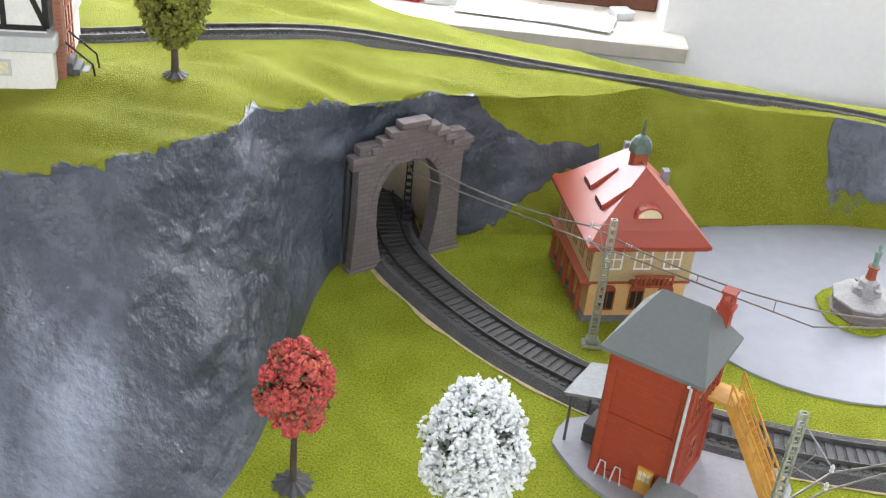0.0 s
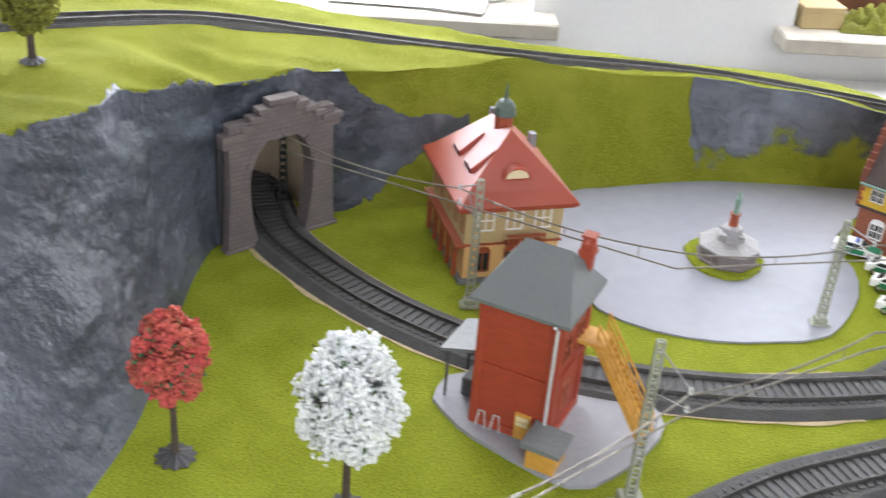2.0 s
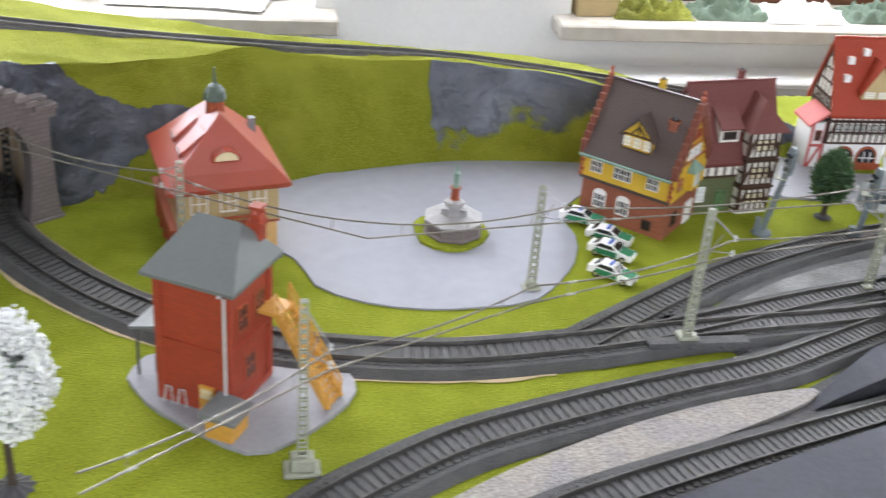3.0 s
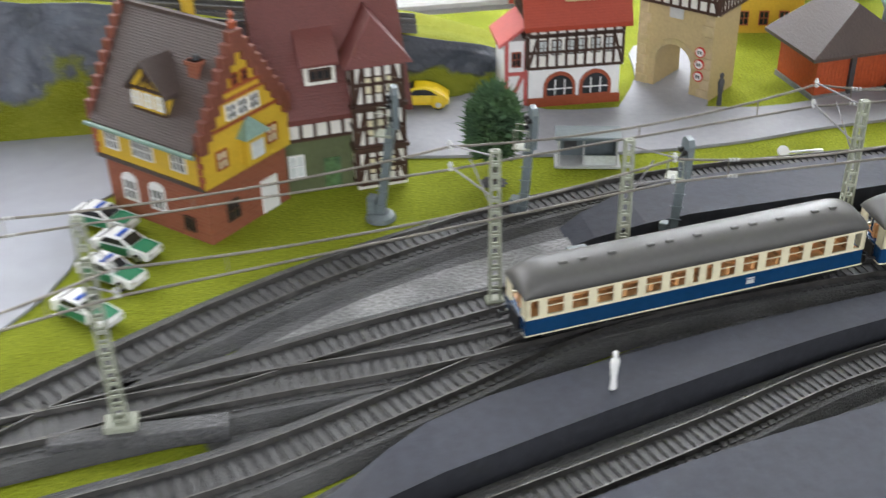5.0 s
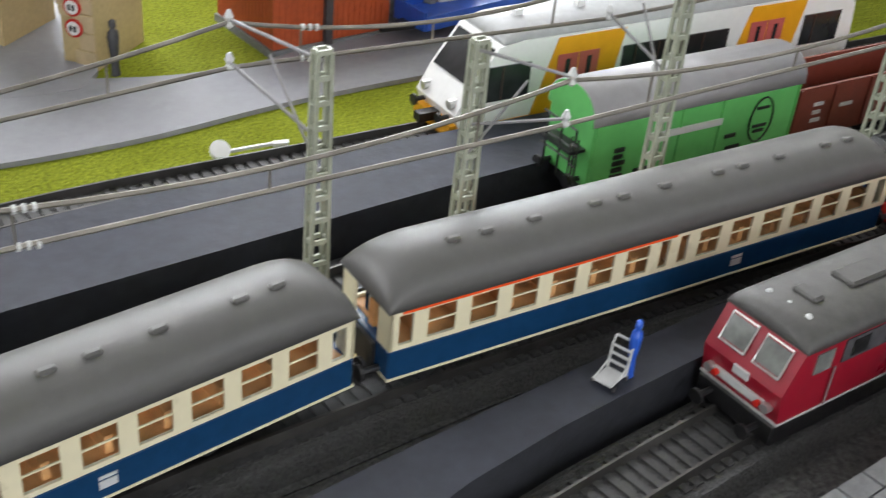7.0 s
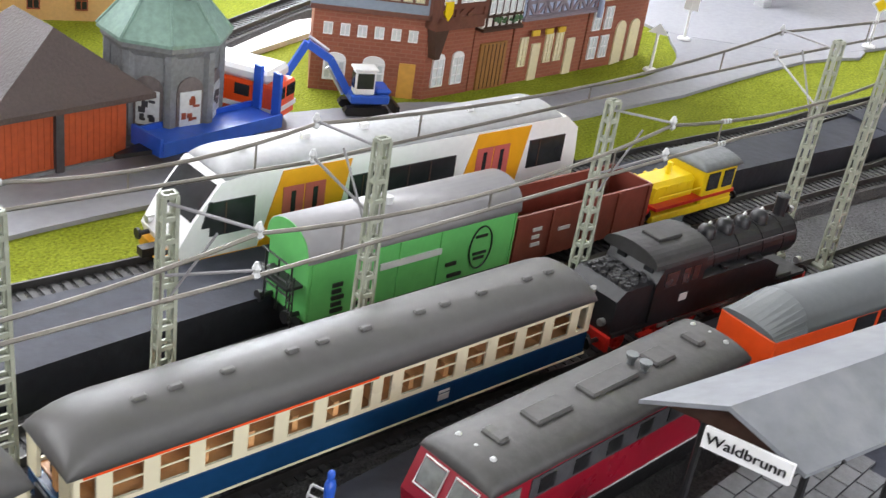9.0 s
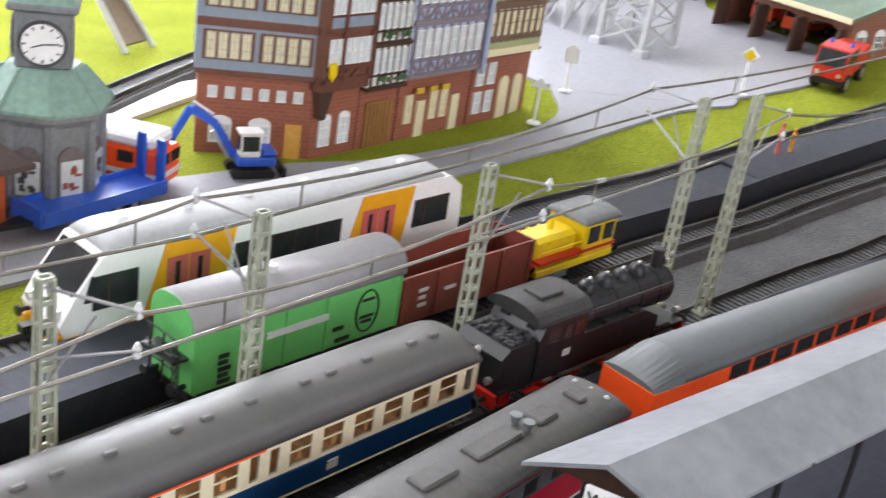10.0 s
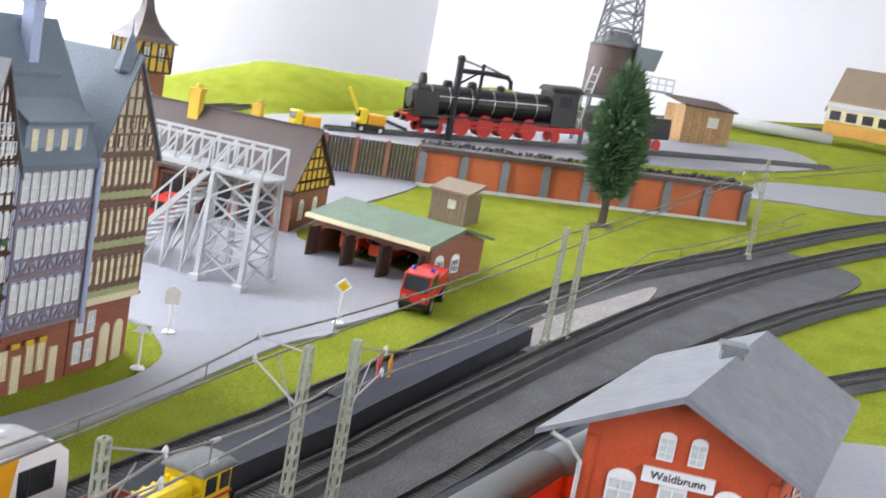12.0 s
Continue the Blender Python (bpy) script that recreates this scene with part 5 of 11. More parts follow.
def span(points, sag, label, low=0.012, droppers=3):
    """A carrying wire that sags from bracket to bracket, the contact wire below it, and droppers."""
    root = thing("overhead_wire", 0, 0, 0, 0, label, "overhead wire", "overhead wires")
    up, dn = [], []
    for a, b in zip(points, points[1:]):
        a, b = Vector(a), Vector(b)
        for i in range(12):
            t = i / 12
            p = a.lerp(b, t)
            q = p - Vector((0, 0, low))
            p = p + Vector((0, 0, 0.003 - sag * 4 * t * (1 - t)))
            up.append(p), dn.append(q)
            if i % (12 // droppers) == 2:
                part("dropper", tube(B(), p, q, 0.0004, n=4), M["wire"], root)
    up.append(Vector(points[-1])), dn.append(Vector(points[-1]) - Vector((0, 0, low)))
    part("carrying_wire", sweep(B(), up, 0.0008), M["wire"], root)
    part("contact_wire", sweep(B(), dn, 0.0008), M["wire"], root)
    for k in range(2, len(up) - 3, 24):
        for p in (up[k], dn[k]):
            d = (up[k + 1] - up[k]).normalized()
            bm = B()
            for i in range(3):
                tube(bm, p + d * (0.0024 * i), p + d * (0.0024 * i + 0.001), 0.0012, n=8)
            part("insulator", bm, M["metal_grey"], root)
    return root


span([(-0.06, 1.0, 0.108), (-0.035, 0.915, 0.106), (0.12, 0.82, 0.108), (0.29, 0.735, 0.102), (0.463, 0.764, 0.1), (0.760, 0.806, 0.096), (1.0, 0.838, 0.1), (1.138, 0.822, 0.105), (1.45, 0.834, 0.11), (1.95, 0.80, 0.14), (2.44, 0.72, 0.205), (2.9, 0.56, 0.24)], 0.008, "thin sagging overhead wire along the main track")
span([(0.10, 0.42, 0.115), (0.245, 0.527, 0.118), (0.40, 0.612, 0.113), (0.582, 0.675, 0.115), (0.885, 0.772, 0.092), (1.084, 0.773, 0.095), (1.278, 0.769, 0.105), (1.50, 0.775, 0.108), (1.7, 0.76, 0.11), (1.95, 0.72, 0.14), (2.3, 0.62, 0.18)], 0.008, "thin sagging overhead wire along the platform track")


# ---- rolling stock ----
def wheel_set(root, xs, r, hw, material="black", name="wheel"):
    for x in xs:
        for s in (-1, 1):
            bm = B()
            lathe(bm, [(r, -0.001), (r, 0.001)], 18)
            bmesh.ops.rotate(bm, verts=bm.verts, cent=(0, 0, 0), matrix=Matrix.Rotation(radians(90), 3, "X"))
            bmesh.ops.translate(bm, verts=bm.verts, vec=(x, s * hw, 0.0118 + r))
            part(name, bm, M[material], root)


def buffers(root, x, hw, z, out):
    for s in (-1, 1):
        bm = tube(B(), (x, s * hw, z), (x + out * 0.006, s * hw, z), 0.0011, n=8)
        tube(bm, (x + out * 0.006, s * hw, z), (x + out * 0.0072, s * hw, z), 0.0027, n=10)
        part("buffer", bm, M["black"], root)


def roof_mesh(hl, hw, z0, rise, end=0.0, n=10, over=0.0006):
    """A barrel roof along X, rounded down at both ends over the length end."""
    bm = B()
    xs = [(-hl, 0.0)] + [(-hl + end * (1 - math.cos(math.pi / 2 * i / 5)), math.sin(math.pi / 2 * i / 5)) for i in range(1, 6)] if end else [(-hl, 1.0)]
    xs = xs + [(-x, k) for x, k in xs[::-1]]
    rows = []
    for x, k in xs:
        row = []
        for i in range(n + 1):
            a = math.pi * i / n
            row.append(bm.verts.new((x, -math.cos(a) * (hw + over), z0 + rise * (math.sin(a) ** 0.75) * (0.18 + 0.82 * k))))
        rows.append(row)
    for a, b in zip(rows, rows[1:]):
        for i in range(n):
            bm.faces.new((a[i], a[i + 1], b[i + 1], b[i]))
    bm.faces.new(rows[0][::-1]), bm.faces.new(rows[-1])
    bm.faces.new([r[0] for r in rows] + [r[-1] for r in rows[::-1]])
    return bm


def coach(x, y, z, rz, stripe, group="express coaches"):
    hl, hw = 0.110, 0.0148
    root = thing("passenger_coach", x, y, z, rz, "cream and dark blue passenger coach with a grey roof", "railway coach", group)
    fl, sill, head = 0.0185, 0.0300, 0.0435
    part("lower_body", box(B(), -hl, hl, -hw, hw, fl, sill, 0.0006), M["blue"], root, "dark blue lower body with a pale line")
    part("floor_line", box(B(), -hl - 0.0002, hl + 0.0002, -hw - 0.0003, hw + 0.0003, fl + 0.0006, fl + 0.0014), M["coach_cream"], root)
    part("roof", roof_mesh(hl + 0.001, hw, head + 0.0006, 0.0135, 0.019, 20), M["coach_roof"], root, smooth=True)
    # window bays: narrow, six, two doors, six, narrow
    wide, door, narrow = 0.0106, 0.0040, 0.0050
    bays = [("n", narrow)] + [("w", wide)] * 6 + [("d", door)] * 2 + [("w", wide)] * 6 + [("n", narrow)]
    gap = (2 * hl - 0.006 - sum(b for _, b in bays)) / (len(bays) - 1)
    for s in (-1, 1):
        bm = B()
        y0, y1 = (-hw, -hw + 0.0012) if s < 0 else (hw - 0.0012, hw)
        box(bm, -hl, hl, y0, y1, sill, sill + 0.0016)
        box(bm, -hl, hl, y0, y1, head - 0.0012, head + 0.0008)
        at = -hl + 0.003
        box(bm, -hl, at, y0, y1, sill + 0.0016, head - 0.0012)
        panes, bars = [], []
        for i, (kind, w) in enumerate(bays):
            e = at + w
            nxt = e + gap if i < len(bays) - 1 else hl
            box(bm, e, nxt, y0, y1, sill + 0.0016, head - 0.0012)
            yy = y0 + 0.0004 if s < 0 else y1 - 0.0007
            panes.append(box(B(), at, e, yy, yy + 0.0003, sill + 0.0016, head - 0.0012))
            if kind == "w":
                yf = y0 - 0.0001 if s < 0 else y1 - 0.0004
                mullion = B()
                for a0, a1, b0, b1 in ((at, e, sill + 0.0073, sill + 0.0078), (at, at + 0.0004, sill + 0.0016, head - 0.0012), (e - 0.0004, e, sill + 0.0016, head - 0.0012)):
                    box(mullion, a0, a1, yf, yf + 0.0005, b0, b1)
                bars.append(mullion)
            at = nxt
        band = part("window_band", bm, M["coach_cream"], root, "cream window band")
        for q in panes:
            part("pane", q, M["glass"], band).visible_shadow = False
        for q in bars:
            part("window_bar", q, M["coach_cream"], band)
        if stripe:
            ys = (-hw - 0.0003, -hw) if s < 0 else (hw, hw + 0.0003)
            part("stripe", box(B(), -hl + 0.004, 0.0, ys[0], ys[1], head - 0.0006, head + 0.0003), M["bright_orange"], root, "thin orange first-class stripe")
    bm = B()
    box(bm, -hl + 0.002, hl - 0.002, -0.0015, 0.0015, sill - 0.002, sill + 0.009)
    for i in range(13):
        xx = -hl + 0.011 + i * 0.0166
        box(bm, xx, xx + 0.0022, -hw + 0.003, hw - 0.003, sill - 0.003, sill + 0.0065)
    box(bm, -hl + 0.003, hl - 0.003, -hw + 0.0016, hw - 0.0016, sill + 0.0001, sill + 0.0007)
    part("interior", bm, M["seat"], root, "orange-brown seats behind the windows")
    for e in (-1, 1):
        bm = B()
        for s in (-1, 1):
            box(bm, min(e * hl, e * (hl - 0.0012)), max(e * hl, e * (hl - 0.0012)), min(s * hw, s * 0.0075), max(s * hw, s * 0.0075), sill, head + 0.0006)
        part("end_wall", bm, M["coach_cream"], root)
        bm = box(B(), min(e * (hl - 0.006), e * (hl - 0.004)), max(e * (hl - 0.006), e * (hl - 0.004)), -0.0075, 0.0075, fl, head + 0.001)
        d = part("end_door", bm, M["blue"], root, "blue end doors")
        for i in range(3):
            part("pane", box(B(), min(e * (hl - 0.0038), e * (hl - 0.0042)), max(e * (hl - 0.0038), e * (hl - 0.0042)), -0.005 + i * 0.0037, -0.0025 + i * 0.0037, sill + 0.002, head - 0.001), M["win"], d)
        part("gangway_plate", box(B(), min(e * hl, e * (hl + 0.0012)), max(e * hl, e * (hl + 0.0012)), -0.0075, 0.0075, fl - 0.001, sill - 0.001, 0.0004), M["black"], root)
        part("coupling", sweep(B(), [(e * hl, 0, 0.0165), (e * (hl + 0.004), 0, 0.015), (e * (hl + 0.006), 0, 0.0165)], 0.0012, 6), M["black"], root)
        buffers(root, e * hl, 0.0095, 0.021, e)
        bm = B()
        c = e * (hl - 0.032)
        box(bm, c - 0.02, c + 0.02, -0.0105, 0.0105, 0.0135, 0.0188, 0.0008)
        part("bogie", bm, M["black"], root)
        wheel_set(root, (c - 0.013, c + 0.013), 0.0044, 0.0082)
    part("underframe", box(B(), -0.05, 0.05, -0.010, 0.010, 0.0138, 0.0186, 0.001), M["black"], root)
    for i in range(11):
        xx = -hl + 0.02 + i * (2 * hl - 0.04) / 10 + (0.006 if i % 3 == 0 else 0)
        part("roof_vent", box(B(), xx - 0.0025, xx + 0.0025, -0.0058, -0.0032, 0.0563, 0.0582, 0.0006), M["coach_roof"], root)
    # emblem as plain bars
    bm = B()
    for a, b in ((0.0, 0.0032), (0.004, 0.0052)):
        box(bm, 0.03, 0.035, -hw - 0.0003, -hw, sill - 0.007 + a * 0.8, sill - 0.007 + b * 0.8)
    part("lettering", bm, M["metal_grey"], root, "small pale emblem and lettering bars")
    return root


def on_line(pts, x):
    line = smooth_line([(*p, 0) for p in pts], 0.01)
    i = min(range(1, len(line) - 1), key=lambda k: abs(line[k].x - x))
    d = line[i + 1] - line[i - 1]
    return x, line[i].y, math.degrees(math.atan2(d.y, d.x))


def placed(fn, pts, x, *more):
    px, py, a = on_line(pts, x)
    ob = fn(px, py, ground_z(px), a, *more)
    if px > 1.6:
        ob.rotation_euler[1] = -math.atan(0.09)
    return ob


placed(coach, T_TRAIN, 0.893, False)
placed(coach, T_TRAIN, 1.124, True)


def _moved(bm, v):
    bmesh.ops.translate(bm, verts=bm.verts, vec=v)
    return bm


def spoked_wheel(root, x, s, r, hw, name, material):
    """A wheel with a rim, a hub and spokes."""
    bm = B()
    c = Vector((x, s * hw, 0.0118 + r))
    n = 24
    for k in range(n):
        a0, a1 = 2 * math.pi * k / n, 2 * math.pi * (k + 1) / n
        quad = [(c.x + q * math.cos(a), c.z + q * math.sin(a)) for q, a in ((r, a0), (r, a1), (r * 0.82, a1), (r * 0.82, a0))]
        prism(bm, quad, c.y - 0.001, c.y + 0.001)
    for k in range(10):
        a = 2 * math.pi * k / 10
        bar(bm, c, c + Vector((math.cos(a) * r * 0.85, 0, math.sin(a) * r * 0.85)), 0.0007, 0.0012)
    tube(bm, c - Vector((0, 0.0013, 0)), c + Vector((0, 0.0013, 0)), r * 0.24, n=10)
    part(name, bm, M[material], root)


def tank_engine(x, y, z, rz):
    root = thing("steam_engine", x, y, z, rz, "black steam tank engine with red wheels and frame", "steam locomotive")
    part("frame", box(B(), -0.066, 0.066, -0.0075, 0.0075, 0.0165, 0.0235, 0.0008), M["red"], root, "red frame")
    part("running_board", box(B(), -0.069, 0.069, -0.0150, 0.0150, 0.0232, 0.0250), M["black"], root)
    bm = tube(B(), (-0.016, 0, 0.0415), (0.061, 0, 0.0415), 0.0100, n=24)
    part("boiler", bm, M["engine_black"], root, smooth=False)
    part("smokebox_front", tube(tube(B(), (0.061, 0, 0.0415), (0.0635, 0, 0.0415), 0.0102, 0.0085, n=24), (0.0635, 0, 0.0415), (0.0645, 0, 0.0415), 0.0030, n=10), M["black"], root)
    for xx in (-0.002, 0.016, 0.034, 0.050):
        part("boiler_band", tube(B(), (xx, 0, 0.0415), (xx + 0.0009, 0, 0.0415), 0.0103, n=24), M["black"], root)
    for s in (-1, 1):
        y0, y1 = min(s * 0.0088, s * 0.0150), max(s * 0.0088, s * 0.0150)
        part("side_tank", prism(B(), [(-0.016, 0.0250), (0.044, 0.0250), (0.044, 0.0335), (0.032, 0.0395), (-0.016, 0.0395)], y0, y1), M["engine_black"], root)
        for k, xx in enumerate((0.004, 0.024)):
            part("tank_filler", tube(B(), (xx, s * 0.0118, 0.0395), (xx, s * 0.0118, 0.0408), 0.0022, n=10), M["black"], root)
        part("cylinder", tube(B(), (0.046, s * 0.0128, 0.0190), (0.060, s * 0.0128, 0.0190), 0.0042, n=14), M["black"], root)
        part("valve_chest", box(B(), 0.047, 0.059, min(s * 0.0095, s * 0.0145), max(s * 0.0095, s * 0.0145), 0.0232, 0.0262, 0.0006), M["black"], root)
        part("coupling_rod", bar(B(), (-0.033, s * 0.0108, 0.0178), (0.037, s * 0.0108, 0.0178), 0.0009, 0.0016), M["silver"], root)
        part("connecting_rod", bar(B(), (0.010, s * 0.0120, 0.0172), (0.048, s * 0.0120, 0.0192), 0.0008, 0.0013), M["silver"], root)
        part("valve_gear", bar(bar(B(), (0.014, s * 0.0124, 0.0205), (0.044, s * 0.0124, 0.0232), 0.0007, 0.0011), (0.030, s * 0.0124, 0.0185), (0.033, s * 0.0124, 0.0235), 0.0008, 0.0012), M["silver"], root)
        part("handrail", tube(B(), (-0.012, s * 0.0102, 0.0468), (0.058, s * 0.0102, 0.0468), 0.0004, n=5), M["dark"], root)
        part("steps", box(box(B(), -0.050, -0.041, min(s * 0.0125, s * 0.0150), max(s * 0.0125, s * 0.0150), 0.0140, 0.0148), -0.050, -0.041, min(s * 0.0125, s * 0.0150), max(s * 0.0125, s * 0.0150), 0.0185, 0.0193), M["red"], root)
        for xx in (-0.033, -0.0095, 0.0140, 0.0370):
            spoked_wheel(root, xx, s, 0.0068, 0.0086, "driving_wheel", "red")
        for xx in (-0.057, 0.0575):
            spoked_wheel(root, xx, s, 0.0042, 0.0086, "carrying_wheel", "red")
    for xx, r, h in ((0.0560, 0.0030, 0.0105), (0.0400, 0.0044, 0.0052), (0.0270, 0.0040, 0.0048), (0.0140, 0.0044, 0.0055), (0.0010, 0.0042, 0.0050)):
        tall = h > 0.01
        prof = [(r * 1.25, 0.0495), (r, 0.0515), (r, 0.050 + h), (r * 1.2, 0.0505 + h), (r * 0.8, 0.0508 + h)] if tall else [(r * 1.15, 0.0495), (r, 0.0512), (r, 0.050 + h * 0.7), (r * 0.75, 0.0505 + h), (r * 0.1, 0.0512 + h)]
        dome = part("chimney" if tall else "dome", lathe(B(), prof, 16, (xx, 0, 0)), M["engine_black"], root, smooth=not tall)
        if not tall:
            part("valve", tube(B(), (xx + 0.004, 0.003, 0.0535), (xx + 0.0062, 0.003, 0.0548), 0.0008, n=8), M["silver"], dome)
    part("bell", lathe(B(), [(0.0012, 0.0505), (0.0012, 0.0545), (0.0004, 0.0555)], 10, (0.0620, 0, 0)), M["black"], root)
    # cab: sides with two windows each, arched roof with a raised hatch
    prof = [(-0.0470, 0.0250), (-0.0150, 0.0250), (-0.0150, 0.0515), (-0.0430, 0.0515), (-0.0470, 0.0440)]
    cab = part("cab", prism(B(), prof, -0.0150, 0.0150), M["engine_black"], root)
    bm = B()
    rows = []
    for xx in (-0.0500, -0.0490, -0.0140, -0.0130):
        rows.append([bm.verts.new((xx, -math.cos(math.pi * i / 16) * 0.0156, 0.0512 + 0.0068 * math.sin(math.pi * i / 16) ** 0.8)) for i in range(17)])
    for r0, r1 in itertools.pairwise(rows):
        for i in range(16):
            bm.faces.new((r0[i], r0[i + 1], r1[i + 1], r1[i]))
    bm.faces.new(rows[0][::-1]), bm.faces.new(rows[-1])
    bm.faces.new([r[0] for r in rows] + [r[-1] for r in rows[::-1]])
    roof = part("cab_roof", bm, M["dark_roof"], root, smooth=False)
    part("roof_hatch", box(B(), -0.0390, -0.0240, -0.0052, 0.0052, 0.0572, 0.0590, 0.0004), M["dark_roof"], roof)
    for s in (-1, 1):
        for a, b in ((-0.0415, -0.0335), (-0.0300, -0.0255), (-0.0235, -0.0190)):
            part("cab_window", box(B(), a, b, min(s * 0.0149, s * 0.0153), max(s * 0.0149, s * 0.0153), 0.0410, 0.0480), M["win_dark"], cab)
        part("cab_window", tube(B(), (-0.0452, s * 0.0078, 0.0473), (-0.0458, s * 0.0078, 0.0472), 0.0026, n=12), M["win_dark"], cab)
        part("builder_plate", box(B(), -0.0290, -0.0240, min(s * 0.0150, s * 0.0153), max(s * 0.0150, s * 0.0153), 0.0318, 0.0352), M["metal_grey"], cab, "pale plate on the cab side")
    part("bunker", prism(B(), [(-0.0690, 0.0250), (-0.0470, 0.0250), (-0.0470, 0.0440), (-0.0640, 0.0440), (-0.0690, 0.0400)], -0.0138, 0.0138), M["engine_black"], root)
    rnd = random.Random(31)
    bm = B()
    for k in range(90):
        cx, cy = rnd.uniform(-0.0630, -0.0480), rnd.uniform(-0.0115, 0.0115)
        s = rnd.uniform(0.0007, 0.0015)
        box(bm, cx - s, cx + s, cy - s, cy + s, 0.0436, 0.0447 + rnd.uniform(0, 0.0016), 0.0002)
    tagged(part("coal", bm, M["coal"], root), "grey-black coal heap", kind="stuff")
    for yy in (-0.0090, 0.0090):
        part("headlamp", tube(B(), (0.0690, yy, 0.0275), (0.0715, yy, 0.0275), 0.0018, n=10), M["silver"], root)
        part("tail_lamp", tube(B(), (-0.0690, yy, 0.0285), (-0.0712, yy, 0.0285), 0.0017, n=10), M["silver"], root)
    part("headlamp", tube(B(), (0.0635, 0, 0.0525), (0.0660, 0, 0.0525), 0.0016, n=10), M["silver"], root)
    part("tail_lamp", tube(B(), (-0.0680, 0, 0.0395), (-0.0708, 0, 0.0390), 0.0017, n=10), M["silver"], root)
    for e in (-1, 1):
        part("buffer_beam", box(B(), min(e * 0.0690, e * 0.0710), max(e * 0.0690, e * 0.0710), -0.0148, 0.0148, 0.0170, 0.0236), M["red"], root)
        buffers(root, e * 0.0710, 0.0095, 0.0205, e)
        part("coupling", sweep(B(), [(e * 0.070, 0, 0.0165), (e * 0.0745, 0, 0.0150), (e * 0.0765, 0, 0.0165)], 0.0011, 6), M["black"], root)
    return root


placed(tank_engine, T_TRAIN, 1.317)


def railcar():
    hl, hw = 0.122, 0.0165
    root = thing("railcar", 1.249, 0.909, 0, 0, "white and orange diesel railcar with red doors", "railcar")
    # nose at -X
    prof = [(-hl, 0.016), (-hl - 0.003, 0.024), (-hl + 0.004, 0.036), (-hl + 0.017, 0.053), (-hl + 0.03, 0.0545), (hl - 0.012, 0.0545), (hl - 0.002, 0.047), (hl, 0.03), (hl, 0.016)]
    part("body", prism(B(), prof, -hw, hw), M["white"], root, "white lacquered body")
    part("roof", _moved(roof_mesh(hl - 0.017, hw - 0.001, 0.0535, 0.0075, 0.012, 12), (0.002, 0, 0)), M["bridge"], root, "light grey roof", True)
    part("skirt", box(B(), -hl - 0.001, hl, -hw - 0.0004, hw + 0.0004, 0.0135, 0.0185, 0.0006), M["orange"], root, "orange skirt")
    part("nose_skirt", prism(B(), [(-hl - 0.004, 0.0125), (-hl + 0.004, 0.0125), (-hl + 0.004, 0.020), (-hl - 0.0046, 0.019)], -hw + 0.001, hw - 0.001), M["orange"], root)
    part("windscreen", prism(B(), [(-hl + 0.0035, 0.0362), (-hl + 0.0155, 0.0518), (-hl + 0.0168, 0.0508), (-hl + 0.0045, 0.0352)], -hw + 0.002, hw - 0.002), M["win_dark"], root, "dark sloping windscreen")
    for yy in (-0.011, 0.011):
        part("headlamp", tube(B(), (-hl - 0.0034, yy, 0.0275), (-hl + 0.001, yy, 0.0278), 0.0022, n=10), M["silver"], root)
    part("coupler", box(B(), -hl - 0.012, -hl, -0.0025, 0.0025, 0.0165, 0.0205), M["black"], root)
    buffers(root, -hl - 0.001, 0.0105, 0.0215, -1)
    buffers(root, hl, 0.0105, 0.0215, 1)
    for s in (-1, 1):
        y0, y1 = sorted((s * (hw + 0.0005), s * (hw - 0.0005)))
        y2, y3 = sorted((s * (hw + 0.0008), s * (hw - 0.0005)))
        y4, y5 = sorted((s * (hw + 0.0011), s * (hw - 0.0005)))
        for xx in (-0.062, 0.056):
            bm = prism(B(), [(xx - 0.023, 0.0186), (xx + 0.019, 0.0186), (xx + 0.026, 0.0535), (xx - 0.012, 0.0535)], y0, y1)
            pnl = part("orange_panel", bm, M["orange"], root)
            for dx in (-0.0115, 0.0005):
                d = part("door", box(B(), xx + dx, xx + dx + 0.0112, y2, y3, 0.0195, 0.0455), M["door_red"], pnl, "dusty red sliding door")
                part("pane", box(B(), xx + dx + 0.0044, xx + dx + 0.0068, y4, y5, 0.026, 0.043), M["win_dark"], d)
        for a, b in ((-0.110, -0.088), (-0.036, 0.030), (0.083, 0.110)):
            w = part("window", box(B(), a, b, y2, y3, 0.0285, 0.0445), M["win_dark"], root, "long dark tinted window")
            for k in range(int((b - a) / 0.014)):
                part("glazing_bar", box(B(), a + 0.007 + k * 0.014, a + 0.0076 + k * 0.014, y4, y5, 0.029, 0.044), M["timber"], w)
        part("cab_side_window", prism(B(), [(-hl + 0.008, 0.033), (-hl + 0.0125, 0.033), (-hl + 0.0125, 0.045), (-hl + 0.0112, 0.045)], y2, y3), M["win_dark"], root)
    for k in range(6):
        xx = -0.09 + k * 0.034
        part("roof_fitting", box(B(), xx, xx + 0.004, -0.004, -0.001, 0.0602, 0.0635), M["white"], root)
    for c in (-0.085, 0.085):
        part("bogie", box(B(), c - 0.018, c + 0.018, -0.0105, 0.0105, 0.0122, 0.0138), M["black"], root)
        wheel_set(root, (c - 0.011, c + 0.011), 0.004, 0.0082)
    return root


railcar()


